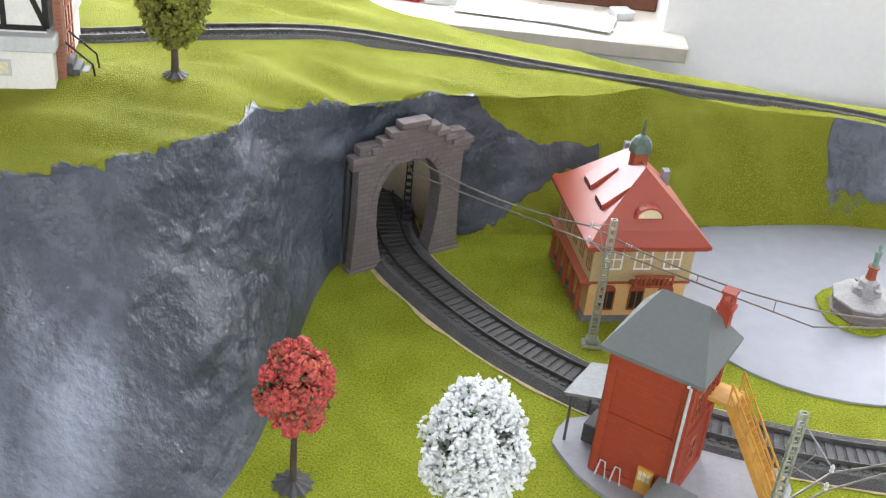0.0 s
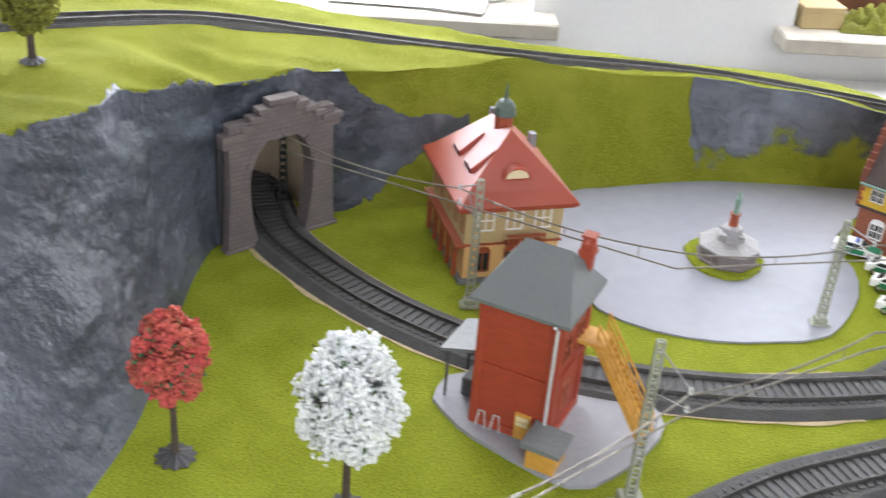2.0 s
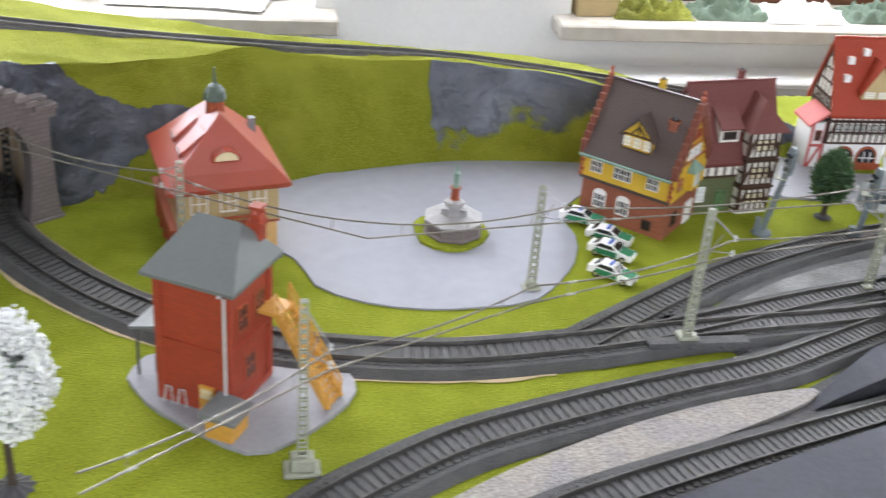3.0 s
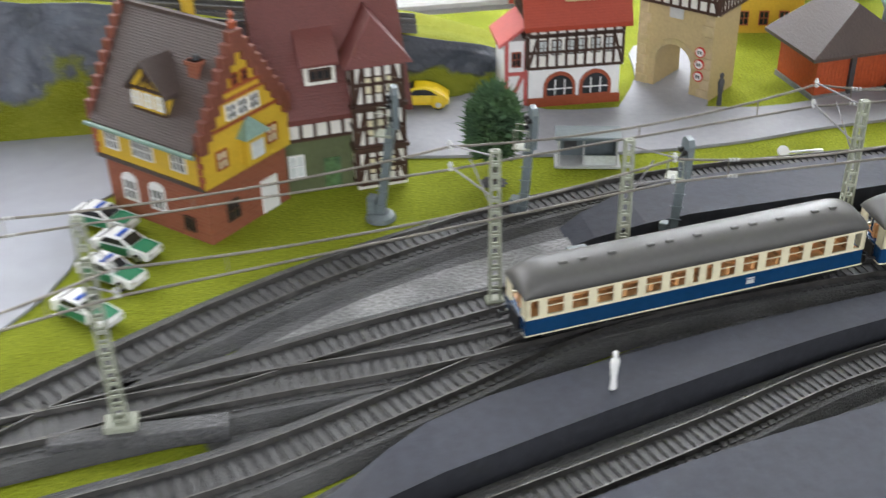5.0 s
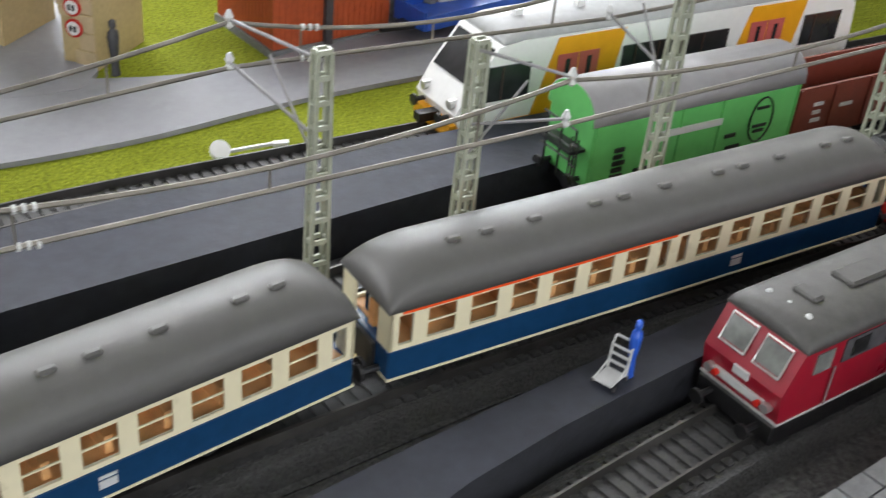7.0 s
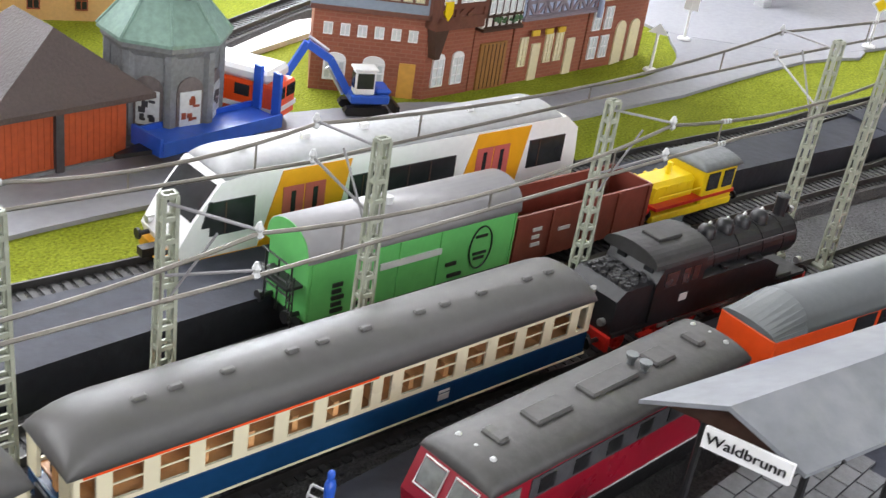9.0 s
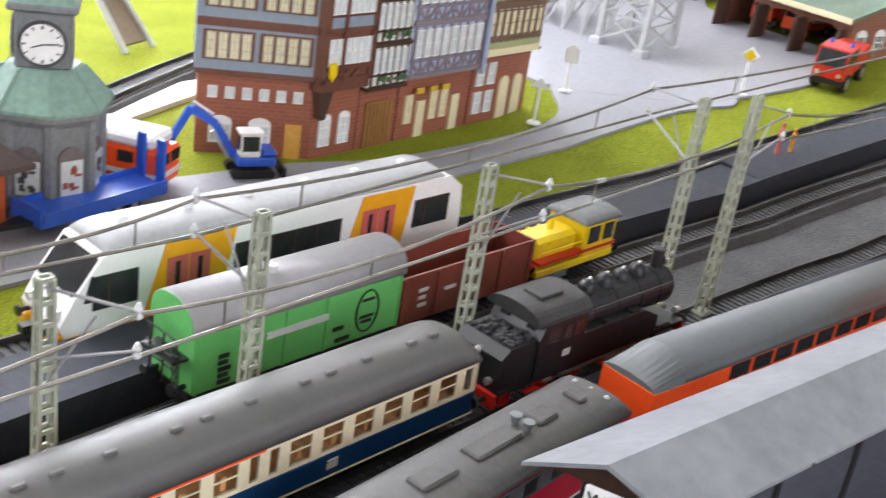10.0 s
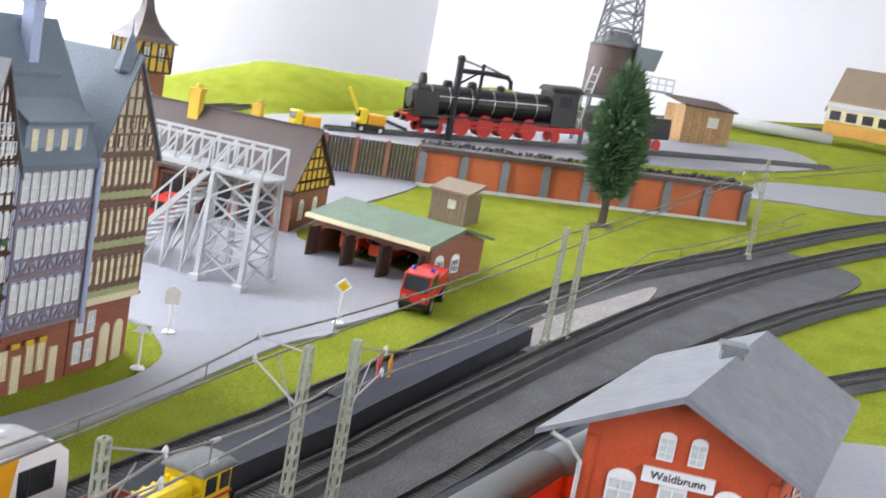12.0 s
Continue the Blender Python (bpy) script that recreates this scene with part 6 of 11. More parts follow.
def van():
    hl, hw = 0.058, 0.0145
    root = thing("goods_van", 1.203, 0.8415, 0, 0.5, "leaf-green barrel-roofed refrigerator van", "goods wagon")
    part("body", box(B(), -hl, hl, -hw, hw, 0.0185, 0.0455, 0.0005), M["wagon_green"], root)
    part("roof", roof_mesh(hl + 0.001, hw, 0.0458, 0.0135, 0.0, 14), M["van_roof"], root, "plain grey barrel roof", True)
    for e in (-1, 1):
        n = 12
        pts = [(-math.cos(math.pi * i / n) * hw, 0.0455 + (math.sin(math.pi * i / n) ** 0.75) * 0.0135) for i in range(n + 1)]
        part("end_panel", prism(B(), pts, min(e * hl, e * (hl + 0.0015)), max(e * hl, e * (hl + 0.0015)), "yz"), M["wagon_green"], root)
        buffers(root, e * hl, 0.0095, 0.021, e)
    for xx in (-0.012, 0.011, -hl + 0.001, hl - 0.002):
        part("door_frame", box(B(), xx, xx + 0.0008, -hw - 0.0006, hw + 0.0006, 0.0185, 0.0455), M["wagon_green"], root)
    # end gangway with rails and ladder
    deck = part("end_platform", box(B(), -hl - 0.008, -hl, -0.011, 0.010, 0.0335, 0.0348), M["black"], root, "black end platform with rails")
    for yy in (-0.011, -0.002, 0.007):
        part("rail_post", tube(B(), (-hl - 0.006, yy, 0.021), (-hl - 0.006, yy, 0.044), 0.0005, n=5), M["black"], deck)
    for zz in (0.03, 0.036, 0.044):
        part("rail", tube(B(), (-hl - 0.006, -0.011, zz), (-hl - 0.006, 0.010, zz), 0.0005, n=5), M["black"], deck)
    bm = B()
    for zz in range(5):
        tube(bm, (-hl - 0.0065, -0.0135, 0.020 + zz * 0.0045), (-hl - 0.0065, -0.0095, 0.020 + zz * 0.0045), 0.0004, n=5)
    for yy in (-0.0135, -0.0095):
        tube(bm, (-hl - 0.0065, yy, 0.018), (-hl - 0.0065, yy, 0.041), 0.0004, n=5)
    part("ladder", bm, M["black"], root)
    part("underframe", box(B(), -hl, hl, -0.0115, 0.0115, 0.0145, 0.0185), M["black"], root)
    wheel_set(root, (-0.034, 0.034), 0.0046, 0.0082)
    oval = [Vector((0.036 + 0.0068 * math.cos(2 * math.pi * i / 28), -hw - 0.0006, 0.0325 + 0.0105 * math.sin(2 * math.pi * i / 28))) for i in range(29)]
    emblem = part("round_emblem", sweep(B(), oval, 0.0004, 5), M["black"], root, "thin dark oval emblem")
    for zz, w in ((0.0375, 0.0035), (0.029, 0.004), (0.0265, 0.003)):
        part("lettering", box(B(), 0.036 - w, 0.036 + w, -hw - 0.0007, -hw, zz, zz + 0.0012), M["black"], emblem)
    for xx, w, zz in ((-0.046, 0.006, 0.0205), (-0.046, 0.005, 0.0235), (-0.046, 0.006, 0.0265), (-0.046, 0.0045, 0.0295), (-0.046, 0.005, 0.0325), (-0.034, 0.010, 0.021), (0.018, 0.008, 0.021), (0.016, 0.006, 0.027)):
        part("lettering", box(B(), xx, xx + w, -hw - 0.0008, -hw, zz, zz + 0.0017), M["black"], root, "small black lettering bar")
    part("lettering", box(B(), -0.022, 0.012, -hw - 0.0008, -hw, 0.0345, 0.0375), M["metal_grey"], root, "pale lettering bar")
    for xx in (-0.02, -0.012):
        part("roof_vent", tube(B(), (xx, -0.003, 0.058), (xx, -0.003, 0.062), 0.0022, n=8), M["metal_grey"], root)
    return root


van()


def open_wagon():
    hl, hw = 0.050, 0.014
    root = thing("open_wagon", 1.310, 0.8425, 0, 0, "empty oxide-brown high-sided open wagon", "goods wagon")
    for s in (-1, 1):
        part("side", box(B(), -hl, hl, min(s * hw, s * (hw - 0.0014)), max(s * hw, s * (hw - 0.0014)), 0.0185, 0.0415), M["wagon_brown"], root)
        part("end", box(B(), min(s * hl, s * (hl - 0.0014)), max(s * hl, s * (hl - 0.0014)), -hw + 0.0014, hw - 0.0014, 0.0185, 0.0415), M["wagon_brown"], root)
        for i in range(5):
            xx = -hl + 0.003 + i * 0.0235
            part("stanchion", box(B(), xx - 0.0008, xx + 0.0008, min(s * hw, s * (hw + 0.001)), max(s * hw, s * (hw + 0.001)), 0.0175, 0.0412), M["wagon_brown"], root)
        buffers(root, s * hl, 0.0095, 0.021, s)
    part("floor", box(B(), -hl, hl, -hw, hw, 0.0165, 0.0185), M["wagon_brown"], root)
    part("underframe", box(B(), -hl, hl, -0.0105, 0.0105, 0.0142, 0.0165), M["black"], root)
    wheel_set(root, (-0.03, 0.03), 0.0046, 0.0082)
    bm = B()
    for xx, w, zz in ((-0.036, 0.006, 0.024), (-0.036, 0.005, 0.028), (-0.036, 0.006, 0.032), (-0.018, 0.008, 0.029)):
        box(bm, xx, xx + w, -hw - 0.0005, -hw, zz, zz + 0.0018)
    part("lettering", bm, M["metal_grey"], root, "small white lettering bars")
    return root


open_wagon()


def shunter():
    root = thing("shunting_engine", 1.402, 0.842, 0, 0, "small yellow diesel shunter with a red stripe", "diesel locomotive")
    part("frame", box(B(), -0.035, 0.035, -0.013, 0.013, 0.0175, 0.0225, 0.0006), M["yellow"], root)
    part("bonnet", box(B(), -0.034, 0.004, -0.0085, 0.0085, 0.0225, 0.0405, 0.0025), M["yellow"], root)
    part("stripe", box(B(), -0.0343, 0.034, -0.0139, 0.0139, 0.0262, 0.0282), M["red"], root)
    part("cab", box(B(), 0.004, 0.033, -0.0135, 0.0135, 0.0225, 0.045, 0.001), M["yellow"], root)
    part("cab_roof", _moved(roof_mesh(0.017, 0.0145, 0.045, 0.006, 0.004, 10), (0.0185, 0, 0)), M["grey_roof"], root, "grey rounded cab roof", True)
    for s in (-1, 1):
        for a, b in ((0.007, 0.017), (0.021, 0.030)):
            part("window", box(B(), a, b, min(s * 0.0136, s * 0.0141), max(s * 0.0136, s * 0.0141), 0.0315, 0.0425), M["win_dark"], root)
        part("handrail", tube(B(), (-0.033, s * 0.0125, 0.034), (0.003, s * 0.0125, 0.034), 0.0005, n=5), M["yellow"], root)
        part("wheel_arch", box(B(), -0.030, -0.008, min(s * 0.0132, s * 0.0138), max(s * 0.0132, s * 0.0138), 0.0142, 0.0185), M["sig_grey"], root)
    for k in range(4):
        part("bonnet_rib", tube(B(), (-0.030 + k * 0.009, -0.0088, 0.0365), (-0.030 + k * 0.009, 0.0088, 0.0385), 0.0016, n=8), M["yellow"], root)
    part("exhaust", tube(B(), (-0.012, 0, 0.040), (-0.012, 0, 0.048), 0.0015, n=8), M["yellow"], root)
    for yy in (-0.009, 0.009):
        part("lamp", tube(B(), (-0.0352, yy, 0.025), (-0.0385, yy, 0.025), 0.0018, n=10), M["red"], root)
    buffers(root, -0.035, 0.0095, 0.020, -1)
    buffers(root, 0.035, 0.0095, 0.020, 1)
    wheel_set(root, (-0.018, 0.018), 0.005, 0.0082)
    return root


shunter().scale.z = 0.9


def diesel(x, y, z, rz):
    hl, hw = 0.076, 0.0155
    root = thing("diesel_engine", x, y, z, rz, "dark red diesel engine with a grey roof", "diesel locomotive")
    prof = [(-hl, 0.0185), (-hl - 0.002, 0.031), (-hl + 0.0045, 0.046), (hl - 0.0045, 0.046), (hl + 0.002, 0.031), (hl, 0.0185)]
    part("body", prism(B(), prof, -hw, hw), M["crimson"], root)
    part("skirt", box(B(), -hl - 0.0012, hl + 0.0012, -hw, hw, 0.0100, 0.0184, 0.0006), M["black"], root)
    part("waist_line", box(B(), -hl - 0.0006, hl + 0.0006, -hw - 0.0003, hw + 0.0003, 0.0187, 0.0194), M["metal_grey"], root)
    part("roof", roof_mesh(hl - 0.004, hw, 0.0458, 0.0072, 0.006, 12), M["engine_roof"], root, "dark grey roof", True)
    for e in (-1, 1):
        for yy in (-0.0118, 0.0018):
            bm = prism(B(), [(e * (hl + 0.0004), 0.0358), (e * (hl - 0.0031), 0.0439), (e * (hl - 0.0045), 0.0434), (e * (hl - 0.0012), 0.0352)], yy, yy + 0.0100)
            ws = part("windscreen", bm, M["screen"], root, "pale reflecting windscreen")
            a, b = (e * (hl + 0.0008), 0.0352), (e * (hl - 0.0035), 0.0447)
            rim = [(a[0], yy, a[1]), (a[0], yy + 0.01, a[1]), (b[0], yy + 0.01, b[1]), (b[0], yy, b[1]), (a[0], yy, a[1])]
            part("window_frame", sweep(B(), rim, 0.0004, 5), M["silver"], ws)
        for yy in (-0.0085, 0.0085):
            part("tail_light", tube(B(), (e * (hl + 0.0008), yy, 0.024), (e * (hl + 0.0034), yy, 0.024), 0.0011, n=10), M["red"], root, "small red tail light")
        for yy in (-0.0075, 0.0, 0.0075):
            part("roof_horn", lathe(B(), [(0.0010, 0), (0.0013, 0.001), (0.0006, 0.0019)], 10, (e * (hl - 0.012), yy, 0.0512)), M["metal_grey"], root)
        part("number_panel", box(B(), min(e * (hl + 0.0019), e * (hl + 0.0005)), max(e * (hl + 0.0024), e * (hl + 0.0005)), -0.010, 0.010, 0.0225, 0.0255), M["metal_grey"], root, "grey lamp panel")
        for yy in (-0.0115, 0.0115):
            part("tail_lamp", tube(B(), (e * (hl + 0.0005), yy, 0.024), (e * (hl + 0.0032), yy, 0.024), 0.0017, n=10), M["silver"], root)
        part("lettering", box(B(), min(e * (hl + 0.0012), e * (hl + 0.0026)), max(e * (hl + 0.0012), e * (hl + 0.0026)), -0.003, 0.003, 0.0285, 0.0315), M["metal_grey"], root)
        buffers(root, e * (hl + 0.001), 0.0095, 0.0150, e)
        c = e * 0.043
        part("bogie", box(B(), c - 0.020, c + 0.020, -0.0115, 0.0115, 0.0122, 0.0145), M["black"], root)
        wheel_set(root, (c - 0.012, c + 0.012), 0.005, 0.0082)
    for s in (-1, 1):
        y0, y1 = sorted((s * (hw + 0.0004), s * (hw - 0.0004)))
        part("side_grille", box(B(), -0.053, 0.053, y0, y1, 0.0355, 0.0445), M["dark"], root, "dark grey grille band")
        for xx in (-0.066, 0.058):
            part("cab_window", box(B(), xx, xx + 0.008, y0, y1, 0.0355, 0.0435), M["screen"], root)
            part("handrail", tube(B(), (xx + 0.0095, s * (hw + 0.001), 0.02), (xx + 0.0095, s * (hw + 0.001), 0.036), 0.0004, n=5), M["silver"], root)
        for k in range(6):
            part("vent", box(B(), -0.049 + k * 0.0172, -0.0415 + k * 0.0172, *sorted((s * (hw + 0.0007), s * (hw - 0.0004))), 0.037, 0.0432), M["black"], root)
    for xx, w in ((-0.058, 0.005), (-0.04, 0.018), (-0.012, 0.026), (0.024, 0.012), (0.05, 0.005)):
        part("roof_fitting", box(B(), xx, xx + w, -0.0045, 0.0045, 0.0522, 0.0545, 0.0008), M["engine_roof"], root)
    for yy in (-0.003, 0.003):
        lathe(bm := B(), [(0.0014, 0.0), (0.0014, 0.002), (0.0024, 0.0042), (0.0024, 0.005)], 12, (0.018, yy, 0.0522))
        part("exhaust", bm, M["grey_roof"], root)
    return root


dl = placed(diesel, T_RED, 1.185)
dl.scale.z = 0.93
dl.location.z += 0.001


def double_deck(x, y, z, rz, sloped=(-1,)):
    hl, hw = 0.150, 0.0148
    root = thing("double_deck_coach", x, y, z, rz, "orange-red double-deck coach with a grey roof", "railway coach", "double-deck coaches")
    part("lower_body", box(B(), -hl, hl, -hw, hw, 0.0165, 0.0405, 0.0006), M["bright_orange"], root)
    n = 12
    prof = [(-hw, 0.0405), (-hw + 0.0008, 0.0425)] + [(-math.cos(math.pi * i / n) * (hw - 0.0014), 0.0435 + math.sin(math.pi * i / n) * 0.0085) for i in range(n + 1)] + [(hw - 0.0008, 0.0425), (hw, 0.0405)]
    part("roof", prism(B(), [(p[0], p[1]) for p in prof], -hl + (0.020 if -1 in sloped else 0), hl - (0.020 if 1 in sloped else 0), "yz"), M["smooth_roof"], root, "smooth grey rounded roof", True)
    for e in (-1, 1):
        bm = B()
        inner, outer = [bm.verts.new((e * (hl - 0.0201), p[0], p[1])) for p in prof], [bm.verts.new((e * hl, p[0] * 0.99, 0.0405 + (p[1] - 0.0405) * 0.25)) for p in prof]
        for i in range(len(prof)):
            j = (i + 1) % len(prof)
            bm.faces.new((inner[i], inner[j], outer[j], outer[i]))
        bm.faces.new(inner), bm.faces.new(outer[::-1])
        if e in sloped:
            part("end_slope", bm, M["smooth_roof"], root)
        else:
            bm.free()
        c = e * (hl - 0.04)
        part("bogie", box(B(), c - 0.02, c + 0.02, -0.0105, 0.0105, 0.0122, 0.0165), M["black"], root)
        wheel_set(root, (c - 0.013, c + 0.013), 0.0044, 0.0082)
        buffers(root, e * hl, 0.0095, 0.021, e)
    for s in (-1, 1):
        y0, y1 = sorted((s * (hw + 0.0004), s * (hw - 0.0004)))
        for zz in (0.0195, 0.0328):
            for k in range(11):
                a = -hl + 0.054 + k * 0.0178
                yy = (y0, y1)
                part("window", box(B(), a, a + 0.0145, yy[0], yy[1], zz, zz + 0.0072), M["win_dark"], root)
    return root


placed(double_deck, T_RED, 1.434)
placed(double_deck, T_RED, 1.737, (1,))


# ---- platform shelter and station ----
def lettered(text, size, material, parent, m, name="lettering"):
    cu = bpy.data.curves.new(name, "FONT")
    cu.body, cu.size, cu.extrude, cu.align_x, cu.align_y = text, size, 0.0002, "CENTER", "CENTER"
    tmp = bpy.data.objects.new(name, cu)
    scene.collection.objects.link(tmp)
    bpy.context.view_layer.update()
    me = bpy.data.meshes.new_from_object(tmp.evaluated_get(bpy.context.evaluated_depsgraph_get()))
    bpy.data.objects.remove(tmp)
    me.transform(m)
    me.materials.append(material)
    ob = new(name, me)
    ob.parent = parent
    return ob


def platform_shelter():
    root = thing("platform_shelter", 1.185, 0.655, 0.02, -6.0, "long platform shelter with a weathered grey roof", "platform shelter")
    L = 0.272
    zr, ze = 0.052, 0.041
    for s, w in ((1, 0.0255), (-1, 0.025)):
        part("roof_slope", prism(B(), [(0, zr), (s * w, ze), (s * w, ze + 0.0016), (0, zr + 0.0018)], -0.006, L, "yz"), M["metal_grey_old"], root)
    part("gable_board", prism(B(), [(-0.0225, ze), (0.023, ze), (0, zr)], 0.0, 0.0016, "yz"), M["timber"], root)
    for k in range(5):
        for yy in (-0.017, 0.015):
            bm = tube(B(), (0.012 + k * 0.055, yy, 0), (0.012 + k * 0.055, yy, ze + 0.003), 0.0011, n=6)
            bar(bm, (0.012 + k * 0.055, yy, ze - 0.008), (0.012 + k * 0.055, yy * 1.5, ze + 0.001), 0.0012)
            part("post", bm, M["black"], root)
        part("tie_beam", box(B(), 0.0112 + k * 0.055, 0.0128 + k * 0.055, -0.022, 0.02, ze - 0.001, ze + 0.001), M["black"], root)
    sg = part("name_board", box(B(), -0.0085, -0.0072, -0.0225, 0.0035, ze - 0.0035, ze + 0.0043), M["white"], root, "white station name board reading Waldbrunn")
    lettered("Waldbrunn", 0.0052, M["black"], sg, Matrix.Translation((-0.0087, -0.0095, ze + 0.0004)) @ Matrix.Rotation(radians(-90), 4, "Z") @ Matrix.Rotation(radians(90), 4, "X"))
    return root


M["metal_grey_old"] = mat("weathered_zinc_roof", (0.225, 0.235, 0.255), 0.5, var=0.12, grain=120, blotch=22, bump=0.12, col2=(0.175, 0.185, 0.205), mix=0.48)
ps = platform_shelter()
for ob in ps.children_recursive:
    # its ends are cut askew
    for v in ob.data.vertices:
        v.co.x -= 0.42 * v.co.y


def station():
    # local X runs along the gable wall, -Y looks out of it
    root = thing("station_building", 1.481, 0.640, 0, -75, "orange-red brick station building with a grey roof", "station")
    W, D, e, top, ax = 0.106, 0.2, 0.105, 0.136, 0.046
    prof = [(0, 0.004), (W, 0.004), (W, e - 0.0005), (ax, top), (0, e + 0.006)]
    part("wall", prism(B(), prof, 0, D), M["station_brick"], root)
    for pts in ([(ax, top + 0.0005), (-0.028, e - 0.002), (-0.028, e + 0.001), (ax, top + 0.0045)], [(ax, top + 0.0005), (W + 0.014, e - 0.0055), (W + 0.014, e - 0.0025), (ax, top + 0.0045)]):
        part("roof_slope", prism(B(), pts, -0.014, D + 0.012), M["metal_grey_old"], root)
    m = wall_frame(0, 0, 0)
    bm = B()
    for x0, x1, z0, z1 in ((0, 0.006, 0.004, e), (W - 0.006, W, 0.004, e - 0.006), (0.006, W - 0.006, 0.054, 0.057), (0.0, W, 0.004, 0.012)):
        mbox(bm, m, x0, x1, -0.0018, 0, z0, z1)
    part("brick_pilaster", bm, M["station_brick"], root)
    for s, z, w, h in ((0.043, 0.0995, 0.009, 0.013), (0.060, 0.0995, 0.009, 0.013), (0.023, 0.063, 0.0155, 0.022), (0.051, 0.063, 0.0155, 0.022), (0.081, 0.063, 0.0155, 0.022)):
        window(root, m, s, z, w, h, "white", "win", 2, 3, "", True)
    for s in (0.023, 0.051, 0.081):
        window(root, m, s, 0.02, 0.014, 0.024, "white", "win", 2, 3, "", True)
    sg = part("name_board", box(B(), 0.033, 0.072, -0.003, -0.0005, 0.0865, 0.0950), M["white"], root, "white name board reading Waldbrunn")
    lettered("Waldbrunn", 0.0066, M["black"], sg, Matrix.Translation((0.0525, -0.0032, 0.0908)) @ Matrix.Rotation(radians(90), 4, "X"))
    for x in (-0.001, W + 0.001):
        part("downpipe", sweep(B(), [(x, -0.004, 0.006), (x, -0.004, 0.09), (x + (-0.008 if x < 0.01 else 0.008), -0.008, 0.100), (x + (-0.018 if x < 0.01 else 0.016), -0.010, e + (0.0 if x < 0.01 else -0.018))], 0.0014, 7), M["metal_grey"], root, "grey downpipe")
    mw = wall_frame(W, 0, 90)
    for k in range(4):
        window(root, mw, 0.025 + k * 0.034, 0.066, 0.012, 0.02, "white", "win_dark", 2, 3)
    bm = B()
    box(bm, 0.076, 0.090, 0.108, 0.121, 0.104, 0.146)
    box(bm, 0.0745, 0.0915, 0.1065, 0.1225, 0.143, 0.1465)
    part("chimney", bm, M["grey_roof"], root)
    return root


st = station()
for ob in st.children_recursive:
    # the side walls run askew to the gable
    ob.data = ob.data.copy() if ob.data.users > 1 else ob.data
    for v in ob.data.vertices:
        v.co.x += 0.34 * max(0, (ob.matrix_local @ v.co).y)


# ---- the old town: shared makers ----
def house_root(name, a, b, depth, label, z=0.0, category="house", group=""):
    """A house whose front wall runs from a to b (its left and right end); returns root, half width, half depth."""
    a, b = Vector((*a, 0)), Vector((*b, 0))
    d = (b - a).normalized()
    n = Vector((-d.y, d.x, 0))
    c = (a + b) / 2 + n * depth / 2
    return thing(name, c.x, c.y, z, math.degrees(math.atan2(d.y, d.x)), label, category, group), (b - a).length / 2, depth / 2


def window_row(root, m, s0, s1, z, n, w, h, frame_mat="white", pane_mat="win_dark", cols=2, rows=2, arch=False):
    for i in range(n):
        window(root, m, s0 + (s1 - s0) * (i + 0.5) / n, z, w, h, frame_mat, pane_mat, cols, rows, "", arch)


def tile_ribs(root, hx, hy, z0, z1, material, courses=16, over=0.006, ends=0.004, name="tile_course"):
    """Raised courses of roof tiles on both slopes of a gable roof."""
    courses *= 2
    k = (z1 - z0) / hy
    for sgn in (1, -1):
        bm = B()
        for i in range(courses):
            t = (i + 0.3) / courses
            y = (hy + over) * (1 - t)
            z = z0 - over * k + t * (z1 - z0 + over * k) + 0.0039
            e = (hy + over) / courses * 0.45
            prism(bm, [(sgn * (y + e), z - e * k), (sgn * (y + e), z - e * k + 0.00035), (sgn * y, z + 0.0001)], -hx - ends, hx + ends, "yz")
        part(name, bm, M[material], root)


def chimney(root, x, y, z0, z1, w, material, cap="dark"):
    bm = box(B(), x - w / 2, x + w / 2, y - w / 2, y + w / 2, z0, z1)
    box(bm, x - w * 0.62, x + w * 0.62, y - w * 0.62, y + w * 0.62, z1 - w * 0.3, z1)
    ch = part("chimney", bm, M[material], root)
    part("chimney_pot", lathe(B(), [(w * 0.28, 0), (w * 0.22, w * 0.4)], 8, (x, y, z1)), M[cap], ch)


def dormer(root, x, y0, y1, z, w, h, peak, wall, roof, frame_mat="white", n=2, grid=True):
    """A gabled dormer that looks towards -Y, from its front y0 back to y1."""
    prof = [(x - w / 2, z), (x + w / 2, z), (x + w / 2, z + h), (x, z + h + peak), (x - w / 2, z + h)]
    d = part("dormer", prism(B(), prof, y0, y1), M[wall], root)
    for sgn in (-1, 1):
        o = w / 2 + 0.003
        q = [(x, z + h + peak), (x, z + h + peak + 0.003), (x + sgn * o, z + h - 0.003 * peak / (w / 2) + 0.003), (x + sgn * o, z + h - 0.003 * peak / (w / 2))]
        part("dormer_roof", prism(B(), q, y0 - 0.003, y1 + 0.002), M[roof], d)
    m = wall_frame(x - w / 2, y0, 0)
    for i in range(n):
        window(root, m, w * (i + 0.5) / n, z + h * 0.22, w / n * 0.72, h * 0.62, frame_mat, "pale_window", 2, 2)
    if grid:
        beams(d, m, [(0.001, z, w - 0.001, z), (0.001, z + h, w - 0.001, z + h), (w / 2, z + h, w / 2, z + h + peak - 0.002), (0.001, z, 0.001, z + h), (w - 0.001, z, w - 0.001, z + h), (w * 0.25, z + h, w / 2, z + h + peak * 0.6), (w * 0.75, z + h, w / 2, z + h + peak * 0.6)], "timber", 0.0018)


